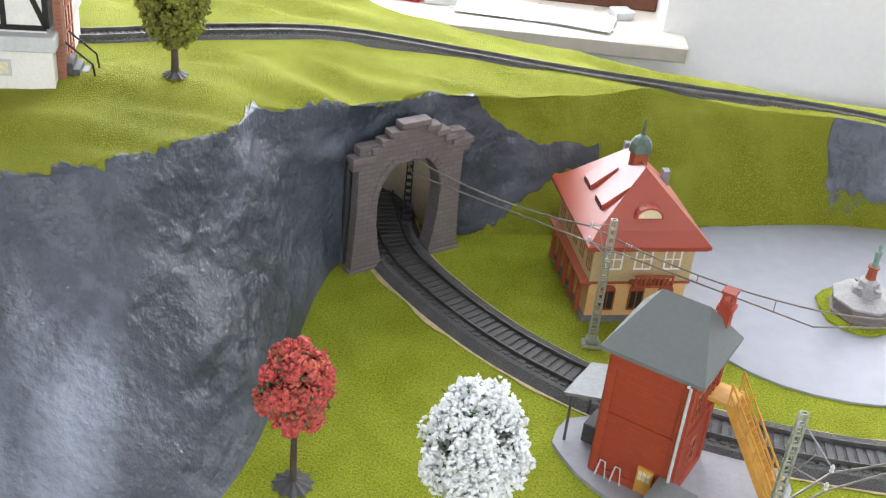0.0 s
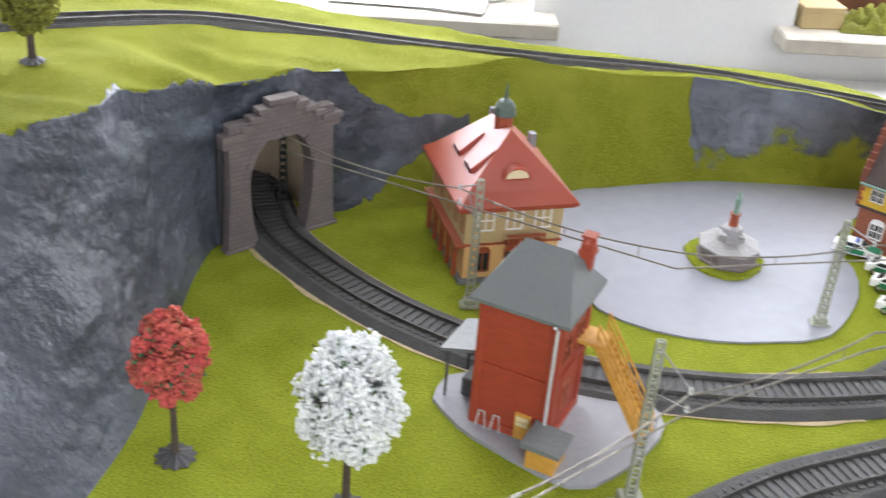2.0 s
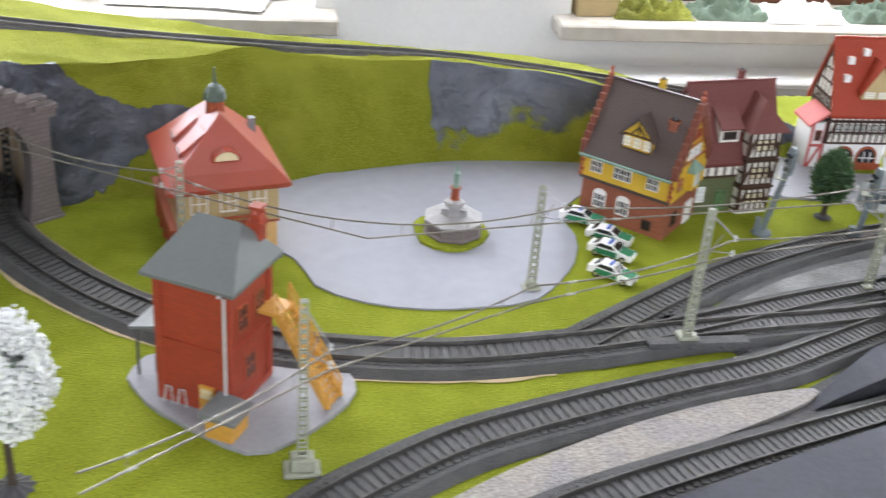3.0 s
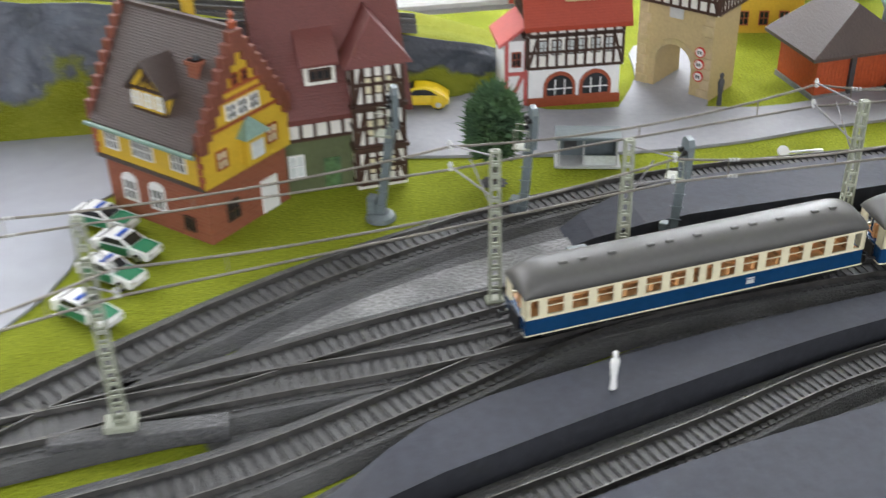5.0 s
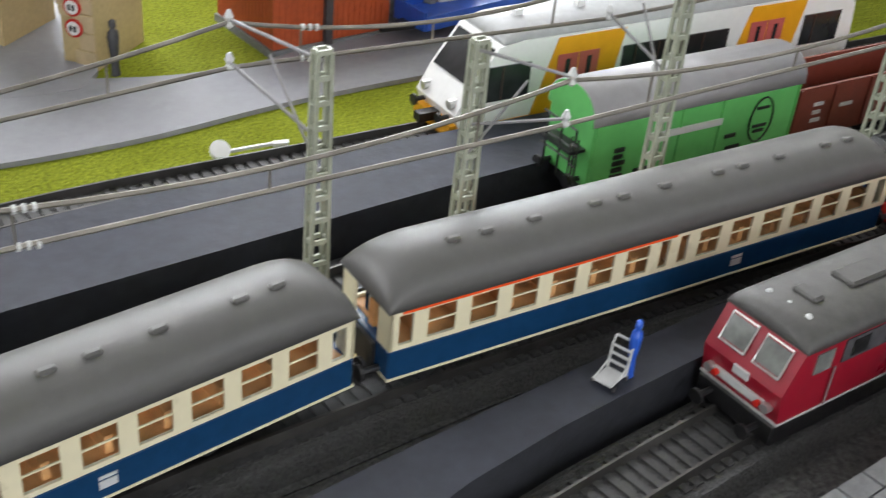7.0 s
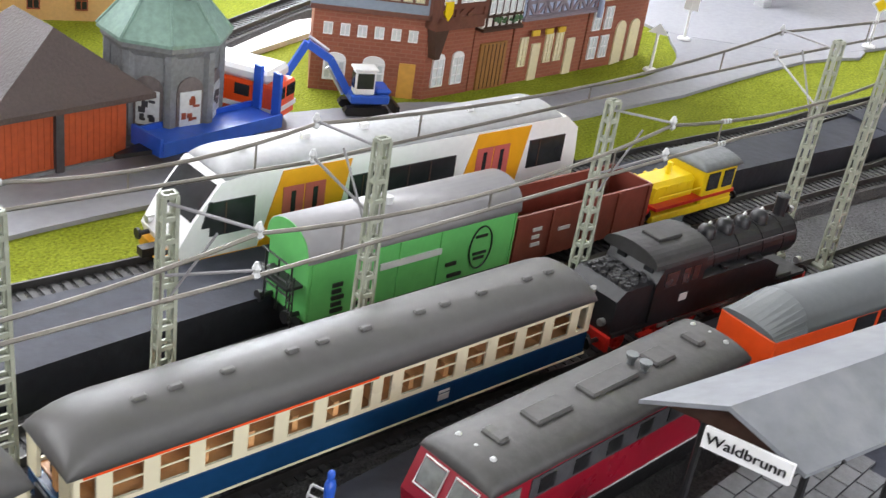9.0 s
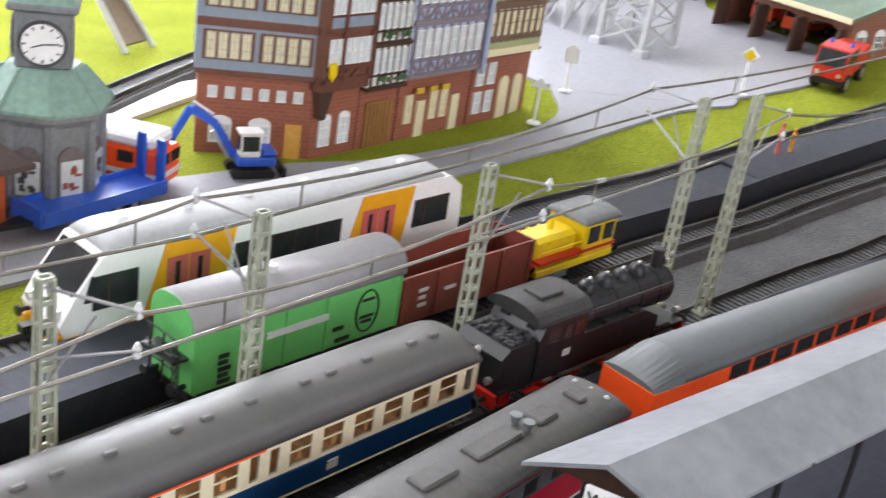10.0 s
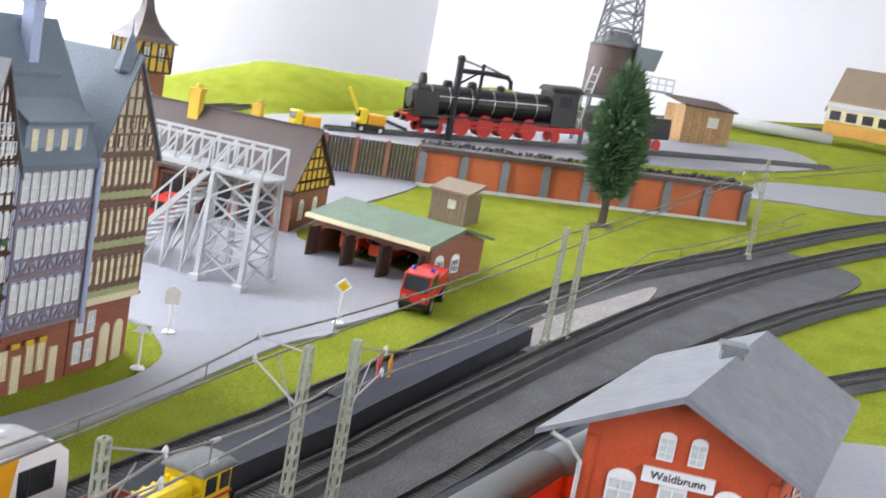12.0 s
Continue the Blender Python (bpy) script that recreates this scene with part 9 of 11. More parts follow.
for s, kind in ((0.012, 0), (0.026, 1), (0.040, 0), (0.052, 0), (0.066, 1)):
    if kind:
        bm = B()
        mbox(bm, m, s - 0.0045, s + 0.0045, -0.0014, 0, 0, 0.028)
        part("door", bm, M["cream"], h2, "cream panelled door")
    else:
        window(h2, m, s, 0.012, 0.008, 0.022, "cream", "pale_window", 2, 3)
bm = B()
for x in (0.018, 0.033, 0.047):
    mbox(bm, m, x - 0.004, x + 0.004, -0.006, -0.0045, 0.036, 0.040)
part("hanging_sign", bm, M["ochre"], h2, "small ochre shop signs")
# long dormer with tall windows
bm = prism(B(), [(-hy2 - 0.004, 0.171), (-hy2 - 0.004, 0.196), (-hy2 + 0.030, 0.220), (-hy2 + 0.030, 0.185)], -hx2 + 0.006, hx2 - 0.012, "yz")
dm = part("long_dormer", bm, M["house_grey"], h2, "long grey dormer with four tall windows")
part("dormer_roof", prism(B(), [(-hy2 - 0.008, 0.1965), (-hy2 - 0.008, 0.199), (-hy2 + 0.034, 0.2255), (-hy2 + 0.034, 0.223)], -hx2 + 0.003, hx2 - 0.009, "yz"), M["slate_blue"], dm)
for i in range(4):
    bm = box(B(), -hx2 + 0.011 + i * 0.0155, -hx2 + 0.0175 + i * 0.0155, -hy2 - 0.0052, -hy2 - 0.003, 0.174, 0.193)
    part("pane", bm, M["pale_window"], dm)
bm = prism(B(), [(-hy2 + 0.024, 0.214), (-hy2 + 0.024, 0.226), (-hy2 + 0.037, 0.238), (-hy2 + 0.037, 0.228)], -hx2 + 0.006, hx2 - 0.02, "yz")
dm = part("upper_dormer", bm, M["pale_window"], h2, "row of small cream dormer windows")
part("dormer_roof", prism(B(), [(-hy2 + 0.02, 0.226), (-hy2 + 0.02, 0.2285), (-hy2 + 0.042, 0.2405), (-hy2 + 0.042, 0.238)], -hx2 + 0.003, hx2 - 0.017, "yz"), M["slate_blue"], dm)
chimney(h2, 0.0, -0.012, 0.235, 0.278, 0.010, "blue_house")
chimney(h2, 0.03, 0.01, 0.25, 0.284, 0.008, "slate_blue")
h3, hx3, hy3 = row_house(along(1.566), along(1.641), 0.174, 0.246, 0.058, "tan_brick", "beam_cream", "post_brown", "slate_blue", "town house with grey-brown beams and lime-green panels", 3, 8, "post_brown", "pale_window", cross=True, spire=True, braced=False, beam=0.0030, band="beam_green")
m = wall_frame(-hx3, -hy3, 0)
for s in (0.010, 0.024):
    for z in (0.008, 0.031):
        window(h3, m, s, z, 0.0095, 0.018, "white", "win", 2, 2)
for s in (0.043, 0.061):
    bm = prism(B(), [(s + math.cos(math.pi * i / 8) * 0.006, 0.030 + math.sin(math.pi * i / 8) * 0.006) for i in range(9)] + [(s - 0.006, 0.0), (s + 0.006, 0.0)], -0.0014, 0.0003, "xz", m)
    part("door", bm, M["cream"], h3, "cream arched door with leaded panes")
part("sign_board", box(B(), -hx3 + 0.004, hx3 - 0.004, -hy3 - 0.0092, -hy3 - 0.0075, 0.057, 0.0625), M["cream"], h3, "cream lettered board")
part("downpipe", tube(B(), (-hx3 + 0.0, -hy3 - 0.009, 0.045), (-hx3 + 0.0, -hy3 - 0.009, 0.172), 0.0022, n=8), M["blue_house"], h3, "pale blue downpipe")


# ---- fountain on the island ----
def fountain():
    root = thing("fountain", 0.395, 0.905, 0.005, 0, "octagonal stone fountain with tiers and a green bronze statue", "fountain")
    part("basin", lathe(B(), [(0.030, 0), (0.031, 0.002), (0.0285, 0.004), (0.0285, 0.011), (0.0305, 0.0125), (0.0305, 0.0145), (0.026, 0.0145), (0.026, 0.010)], 8, turn=0.2), M["stone"], root, "grey-brown octagonal basin")
    part("rim", lathe(B(), [(0.0306, 0.0146), (0.0306, 0.0165), (0.024, 0.0185), (0.015, 0.0205)], 8, turn=0.2), M["fountain_grey"], root, "light grey basin cover")
    part("tier", lathe(B(), [(0.014, 0.02), (0.0135, 0.026), (0.010, 0.028), (0.0095, 0.034), (0.0055, 0.036)], 8, turn=0.2), M["fountain_grey"], root)
    for k in range(4):
        a = k * math.pi / 2 + 0.6
        part("spout_bowl", lathe(B(), [(0.001, 0), (0.0032, 0.003), (0.0034, 0.0042)], 10, (math.cos(a) * 0.012, math.sin(a) * 0.012, 0.025)), M["fountain_grey"], root)
    part("pillar", lathe(B(), [(0.0052, 0.036), (0.0045, 0.038), (0.0042, 0.046), (0.0056, 0.0475), (0.0056, 0.049)], 10), M["redbrown"], root)
    bm = lathe(B(), [(0.0034, 0.049), (0.0026, 0.055), (0.0031, 0.060), (0.0034, 0.0645), (0.0014, 0.0665), (0.0019, 0.069), (0.0018, 0.071), (0.0004, 0.0725)], 10)
    part("statue", bm, M["copper"], root, "green bronze statue")


fountain()


# ---- kerb block beside the crossover ----
kb = thing("kerb_block", 0.576, 0.690, 0.0008, 0, "low dark grey block lying beside the crossover track", "block")
part("block", box(B(), -0.046, 0.046, -0.006, 0.006, 0.0, 0.0105, 0.0006), M["yard"], kb)


# ---- room: radiator and things on the sills ----
def radiator():
    root = thing("radiator", 0.95, NY - 0.06, -0.6, 0, "long white ribbed panel radiator under the window", "radiator")
    L = 0.62
    part("top_grille", box(B(), -L, L, -0.035, 0.045, 0.500, 0.512, 0.003), M["wall"], root)
    part("panel", box(B(), -L, L, -0.02, 0.03, 0.02, 0.4998), M["wall"], root)
    for i in range(50):
        x = -L + 0.012 + i * (2 * L - 0.024) / 49
        part("rib", box(B(), x - 0.006, x + 0.006, -0.032, -0.0201, 0.03, 0.487, 0.002), M["wall"], root)


radiator()


def sheet_pile(x, y, rz, w, d, n, material, label, name="paper_pile"):
    rnd = random.Random(int(x * 977))
    root = thing(name, x, y, -0.008, rz, label, "papers")
    for i in range(n):
        bm = box(B(), -w / 2, w / 2, -d / 2, d / 2, i * 0.0016, i * 0.0016 + 0.0012, 0, pose(rnd.uniform(-0.01, 0.01), rnd.uniform(-0.006, 0.006), 0, 0, 0, rnd.uniform(-6, 6)))
        part("sheet", bm, M[material], root)


def carton(x, y, rz, w, d, h, material, label):
    root = thing("carton", x, y, -0.008, rz, label, "box")
    part("body", box(B(), -w / 2, w / 2, -d / 2, d / 2, 0, h, 0.0015), M[material], root)
    part("lid", box(B(), -w / 2 - 0.001, w / 2 + 0.001, -d / 2 - 0.001, d / 2 + 0.001, h * 0.72, h + 0.001, 0.0015), M[material], root)


sheet_pile(0.10, 1.70, -8, 0.24, 0.07, 4, "white", "loose white printed sheets on the window sill")
sheet_pile(-0.22, 1.71, 12, 0.16, 0.06, 3, "win", "thin pile of pale papers on the window sill")
carton(-0.045, 1.715, 4, 0.05, 0.04, 0.05, "white", "small white carton standing on the window sill")
carton(-0.12, 1.715, -3, 0.09, 0.03, 0.016, "red", "flat red box on the window sill")
carton(0.76, 1.70, 5, 0.07, 0.06, 0.035, "tan", "small tan cardboard box on the window sill")
carton(0.24, 1.73, 20, 0.03, 0.03, 0.012, "metal_grey", "small grey box on the window sill")


def crumpled(x, y, w, d, h, material, label, seed):
    """A crumpled cloth lying in folds."""
    root = thing("cloth", x, y, -0.008, 0, label, "cloth")
    bm = B()
    n = 22
    g = [[bm.verts.new((w * (i / n - 0.5), d * (j / n - 0.5), 0.001 + h * max(0, 0.4 + noise.fractal(Vector((i * 0.28 + seed, j * 0.28, seed)), 1, 2, 3)) * (math.sin(math.pi * i / n) * math.sin(math.pi * j / n)) ** 0.4)) for j in range(n + 1)] for i in range(n + 1)]
    for i in range(n):
        for j in range(n):
            bm.faces.new((g[i][j], g[i + 1][j], g[i + 1][j + 1], g[i][j + 1]))
    part("folds", bm, M[material], root, smooth=True)


crumpled(0.86, 1.69, 0.14, 0.07, 0.04, "leaf_olive", "crumpled olive-green cloth on the window sill", 2)
crumpled(1.0, 1.70, 0.13, 0.08, 0.04, "green_roof", "crumpled grey-green cloth on the window sill", 4)
crumpled(1.13, 1.69, 0.15, 0.08, 0.035, "white", "crumpled white cloth on the window sill", 6)
crumpled(1.27, 1.70, 0.12, 0.08, 0.04, "green_roof", "crumpled grey-green cloth on the window sill", 8)
crumpled(1.40, 1.69, 0.14, 0.08, 0.035, "white", "crumpled white cloth on the window sill", 9)
carton(1.34, 1.73, 10, 0.04, 0.03, 0.05, "yellow", "small yellow carton on the window sill")


# ---- timbered building on the hill ----
def hill_building():
    root, hx, hy = house_root("house", (-0.52, 0.748), (-0.304, 0.782), 0.11, "white rendered hill house with dark timber upper floor", 0.198)
    part("lower_wall", box(B(), -hx, hx, -hy, hy, -0.01, 0.032), M["plaster"], root, "white rendered ground floor")
    part("ledge", box(B(), -hx - 0.001, hx + 0.003, -hy - 0.004, hy, 0.0322, 0.044, 0.001), M["metal_grey"], root, "grey ledge")
    part("upper_wall", box(B(), -hx, hx - 0.004, -hy + 0.006, hy, 0.0442, 0.13), M["plaster"], root)
    m, L = sides(hx - 0.002, hy - 0.006)["S"]
    beams(root, m, timber_grid(0.002, L - 0.002, 0.048, 0.128, 7, True, 1), "black", 0.004)
    window_row(root, m, L - 0.075, L - 0.02, 0.084, 2, 0.02, 0.03, "timber", "pale_window", 2, 2)
    m, L = sides(hx, hy)["S"]
    window_row(root, m, L - 0.075, L - 0.03, 0.012, 2, 0.021, 0.013, "metal_grey", "pale_window", 1, 1)
    mE, LE = sides(hx, hy)["E"]
    bm = B()
    mbox(bm, mE, 0.012, 0.024, -0.006, 0.0, -0.008, 0.13)
    part("brick_pilaster", bm, M["brown_brick"], root, "brown brick corner pilaster")
    bm = B()
    mbox(bm, mE, 0.0241, 0.06, -0.004, 0.0, -0.008, 0.13)
    part("timber_wall", bm, M["plaster"], root)
    beams(root, mE @ Matrix.Translation((0, -0.004, 0)), timber_grid(0.026, 0.058, 0.0, 0.128, 3, False, 6), "redbrown", 0.003)
    gable_roof(root, hx, hy, 0.13, 0.20, "brown_roof", 0.012)
    st = thing("steps", -0.304, 0.812, 0.198, 10, "short dark stair with a black handrail", "stairs")
    for i in range(4):
        part("step", box(B(), 0.0 + i * 0.005, 0.005 + i * 0.005, -0.011, 0.011, -0.006, 0.016 - i * 0.005), M["dark"], st)
    for s in (-1, 1):
        part("handrail", sweep(B(), [(0.0, s * 0.011, 0.034), (0.02, s * 0.011, 0.016), (0.022, s * 0.011, 0.0)], 0.0008, 5), M["black"], st)


hill_building()


# ---- signals, kiosk, signs ----
def light_signal(x, y, h, lean, turn=-25):
    root = thing("light_signal", x, y, 0.001, turn, "blue-grey light signal with a tall dark head", "railway signal", "light signals")
    part("base", lathe(B(), [(0.011, 0), (0.010, 0.003), (0.006, 0.005)], 14), M["sig_grey"], root)
    part("relay_box", box(B(), -0.0085, -0.0025, -0.004, 0.004, 0.004, 0.017, 0.0006), M["sig_grey"], root)
    top = Vector((lean, 0, h))
    part("post", bar(B(), (0, 0, 0.003), (lean * 0.7, 0, h * 0.72), 0.0055, 0.0055), M["sig_grey"], root)
    head = part("signal_head", prism(B(), [(-0.0055, 0), (0.0055, 0), (0.0055, 0.026), (0.003, 0.030), (-0.003, 0.030), (-0.0055, 0.026)], -0.002, 0.002), M["sig_grey"], root, "blue-grey signal screen")
    head.matrix_local = pose(lean * 0.75, 0.004, h - 0.030, 0, 6, -60)
    for k, (dx, dz) in enumerate(((-0.0025, 0.021), (0.0025, 0.021), (-0.0025, 0.014), (0.0025, 0.007))):
        part("lamp_hood", tube(B(), (dx, -0.002, dz), (dx, -0.005, dz - 0.0004), 0.0016, 0.0019, 9), M["black"], head)
    cage = part("service_platform", box(B(), lean * 0.7 - 0.011, lean * 0.7 + 0.001, -0.0055, 0.0055, h * 0.65, h * 0.66), M["mast"], root)
    for s in (-1, 1):
        hoop = [Vector((lean * 0.7 - a, s * 0.005, h * b)) for a, b in ((0.0, 0.655), (0.0, 0.82), (0.010, 0.82), (0.010, 0.655))]
        part("guard_rail", sweep(B(), hoop, 0.0005, 5), M["mast"], cage)
    for k in range(5):
        z = 0.012 + k * h * 0.12
        part("rung", bar(B(), (lean * z / h - 0.004, -0.004, z), (lean * z / h + 0.004, -0.004, z), 0.0007), M["sig_grey"], root)


light_signal(0.725, 0.901, 0.100, 0.016)
light_signal(0.821, 0.880, 0.085, 0.006)
light_signal(0.910, 0.829, 0.078, 0.005)


def kiosk():
    root, hx, hy = house_root("shelter", (0.858, 0.951), (0.912, 0.939), 0.022, "small grey open-fronted street shelter", 0.001, "shelter")
    part("floor_slab", box(B(), -hx - 0.003, hx + 0.003, -hy - 0.004, hy, 0, 0.002), M["metal_grey"], root)
    part("back_wall", box(B(), -hx, hx, hy - 0.002, hy, 0.002, 0.028), M["sig_grey"], root)
    for x in (-hx, hx - 0.002):
        part("side_wall", box(B(), x, x + 0.002, -hy + 0.004, hy - 0.002, 0.002, 0.028), M["sig_grey"], root)
    part("roof", box(B(), -hx - 0.003, hx + 0.003, -hy - 0.003, hy + 0.002, 0.028, 0.031, 0.0006), M["sig_grey"], root)
    for x in (-hx + 0.001, -0.004, hx - 0.001):
        part("post", box(B(), x - 0.0008, x + 0.0008, -hy, -hy + 0.0016, 0.002, 0.028), M["metal_grey"], root)
    part("timetable_board", box(B(), -hx + 0.006, -hx + 0.018, hy - 0.004, hy - 0.002, 0.01, 0.024), M["dark"], root)
    root.scale = (0.8, 0.8, 0.8)
    part("low_wall", box(B(), -0.004, hx - 0.002, -hy + 0.0002, -hy + 0.0014, 0.002, 0.011), M["win"], root)


kiosk()


def fallen_sign():
    root = thing("fallen_sign", 1.035, 0.938, 0.0, -3, "white round station sign lying on the grass", "sign")
    part("disc", tube(B(), (0, 0, 0.003), (0, -0.0012, 0.0045), 0.0045, n=22), M["white"], root)
    part("stick", bar(B(), (0.004, 0, 0.0022), (0.026, 0.001, 0.002), 0.0014), M["white"], root)
    part("foot", prism(B(), [(0.024, -0.001), (0.031, -0.002), (0.032, 0.001), (0.025, 0.002)], 0.001, 0.003, "xy"), M["white"], root)


fallen_sign()


def road_sign(x, y, h, kind, label):
    z = ground_z(x) + 0.003
    root = thing("road_sign", x, y, z, -62, label, "road sign", "road signs")
    part("base", lathe(B(), [(0.006, 0), (0.005, 0.0015)], 12), M["white"], root)
    part("post", tube(B(), (0, 0, 0.001), (0, 0, h * 0.8), 0.0012, n=8), M["white"], root)
    if kind == "arrow":
        q = [(-0.008, h * 0.78), (0.008, h * 0.78), (0.0, h)]
    elif kind == "board":
        q = [(-0.006, h * 0.6), (0.006, h * 0.6), (0.006, h * 0.9), (0.0, h), (-0.006, h * 0.9)]
    else:
        q = [(0, h * 0.66), (0.008, h * 0.83), (0, h), (-0.008, h * 0.83)]
    pl = part("plate", prism(B(), q, -0.001, 0.0004), M["white"], root)
    if kind == "diamond":
        c = h * 0.83
        part("inset", prism(B(), [(0, c - 0.0055), (0.0055, c), (0, c + 0.0055), (-0.0055, c)], -0.0014, -0.001), M["yellow"], pl, "yellow inset")


road_sign(1.617, 1.037, 0.038, "arrow", "white triangular road sign on a thin post")
road_sign(1.700, 1.071, 0.042, "board", "white town-name sign board on a post")
road_sign(1.834, 0.976, 0.044, "diamond", "white and yellow priority road sign")


M["paver"] = mat("grey_paving_slab", (0.15, 0.155, 0.16), 0.6, var=0.15, grain=400, blotch=30, bump=0.2, rand=0.3)


# ---- small figures: plain shapes ----
def figure(x, y, z, h, coat, label):
    k = h / 0.026
    bm = lathe(B(), [(r * k, q * k) for r, q in ((0.0026, 0), (0.0024, 0.001), (0.0019, 0.008), (0.0024, 0.011), (0.0031, 0.018), (0.0026, 0.0205), (0.0011, 0.0215), (0.0019, 0.0228), (0.0019, 0.025), (0.0008, 0.026))], 10)
    for v in bm.verts:
        v.co.y *= 0.75
    ob = part("figurine", bm, M[coat], None, smooth=True)
    ob.matrix_world = pose(x, y, z, 0, 0, 30)
    tagged(ob, label, "figurine")


def trolley(x, y, z):
    root = thing("luggage_trolley", x, y, z, 20, "small grey wire luggage trolley on the platform", "trolley")
    root.scale = (0.72, 0.78, 0.76)
    part("deck", box(B(), -0.012, 0.0, -0.0042, 0.0042, 0.0022, 0.0031, 0.0003), M["metal_grey"], root)
    for s in (-1, 1):
        part("frame", sweep(B(), [(0.0, s * 0.0042, 0.002), (0.0012, s * 0.0042, 0.014), (0.0030, s * 0.0042, 0.0168), (0.0045, s * 0.0042, 0.0165)], 0.0006, 6), M["metal_grey"], root)
        part("side_rail", sweep(B(), [(-0.012, s * 0.0042, 0.003), (-0.006, s * 0.0042, 0.0038), (0.0, s * 0.0042, 0.0065)], 0.0004, 5), M["metal_grey"], root)
        for x in (-0.010, 0.0005):
            part("wheel", tube(B(), (x, s * 0.0044, 0.0012), (x, s * 0.0052, 0.0012), 0.0012, n=10), M["dark"], root)
    for x, z in ((0.0004, 0.006), (0.0008, 0.0098), (0.0011, 0.0135), (0.0042, 0.0166)):
        part("cross_bar", tube(B(), (x, -0.0042, z), (x, 0.0042, z), 0.0006, n=6), M["metal_grey"], root)


PZ = 0.021
figure(0.822, 0.667, PZ - 0.001, 0.024, "white", "small white figurine on the platform")
figure(1.083, 0.7235, PZ - 0.001, 0.021, "toy_blue", "small blue figurine beside a luggage trolley")
trolley(1.0790, 0.7250, PZ - 0.001)
figure(1.690, 0.862, ground_z(1.690) + 0.0195, 0.026, "door_red", "small pink figurine on the back platform")
figure(1.703, 0.858, ground_z(1.703) + 0.0195, 0.020, "orange", "small orange figurine on the back platform")
figure(1.019, 1.029, 0.003, 0.028, "dark", "small dark figurine beside the town gate")


# ---- footbridge ----
def footbridge():
    root = thing("footbridge", 1.871, 1.121, ground_z(1.878), 0, "light grey lattice footbridge with a long stair", "footbridge")
    zd, w = 0.112, 0.022
    for x in (-w, w):
        # deck trusses run along Y
        truss = B()
        y0, y1, zt = -0.030, 0.16, zd + 0.030
        bar(truss, (x, y0, zd), (x, y1, zd), 0.003, 0.005)
        bar(truss, (x, y0, zt), (x, y1, zt), 0.0026)
        n = 9
        for i in range(n + 1):
            y = y0 + (y1 - y0) * i / n
            bar(truss, (x, y, zd), (x, y, zt), 0.0022)
            if i < n:
                bar(truss, (x, y + (y1 - y0) / n, zd), (x, y, zt), 0.0018)
        part("truss", truss, M["bridge"], root)
        # legs and braces
        for y in (-0.026, 0.026):
            part("leg", bar(B(), (x * 1.25, y, 0.0), (x, y, zd), 0.005), M["bridge"], root)
        for k in range(4):
            z0, z1 = 0.004 + k * 0.027, 0.031 + k * 0.027
            for p, q in (((x * 1.2, -0.026, z0), (x * 1.1, 0.026, z1)), ((x * 1.2, 0.026, z0), (x * 1.1, -0.026, z1)), ((x * 1.1, -0.026, z1), (x * 1.1, 0.026, z1))):
                part("cross_brace", bar(B(), p, q, 0.0018), M["bridge"], root)
        st = B()
        bar(st, (x, 0.03, zd), (x, 0.135, 0.004), 0.003, 0.006)
        bar(st, (x, 0.03, zd + 0.026), (x, 0.135, 0.030), 0.002)
        for k in range(8):
            t = k / 7
            y, z = 0.03 + 0.105 * t, zd + (0.004 - zd) * t
            bar(st, (x, y, z), (x, y, z + 0.026), 0.0016)
        part("stair_side", st, M["bridge"], root)
        for k, y in enumerate((0.05, 0.075, 0.1)):
            zz = zd * (1 - (y - 0.03) / 0.105)
            part("stair_prop", bar(B(), (x, y, 0.0), (x, y, zz), 0.0028), M["bridge"], root)
            part("prop_brace", bar(B(), (x, y, 0.0), (x, y - 0.022, zz), 0.0018), M["bridge"], root)
    for y in (-0.026, 0.026):
        for k in range(4):
            z0, z1 = 0.004 + k * 0.027, 0.031 + k * 0.027
            for sx in (-1, 1):
                part("cross_brace", bar(B(), (-sx * w * 1.2, y, z0), (sx * w * 1.1, y, z1), 0.0018), M["bridge"], root)
    part("deck", box(B(), -w, w, -0.03, 0.16, zd - 0.003, zd - 0.0005), M["bridge"], root)
    for k in range(14):
        t = (k + 0.5) / 14
        y, z = 0.03 + 0.105 * t, zd + (0.004 - zd) * t
        part("tread", box(B(), -w + 0.0016, w - 0.0016, y - 0.004, y + 0.004, z - 0.001, z + 0.0005), M["bridge"], root)
    for x in (-w, w):
        for y in (-0.026, 0.026):
            part("foot_block", box(B(), x * 1.25 - 0.006, x * 1.25 + 0.006, y - 0.006, y + 0.006, -0.004, 0.006, 0.001), M["bridge"], root)
    return root


footbridge()


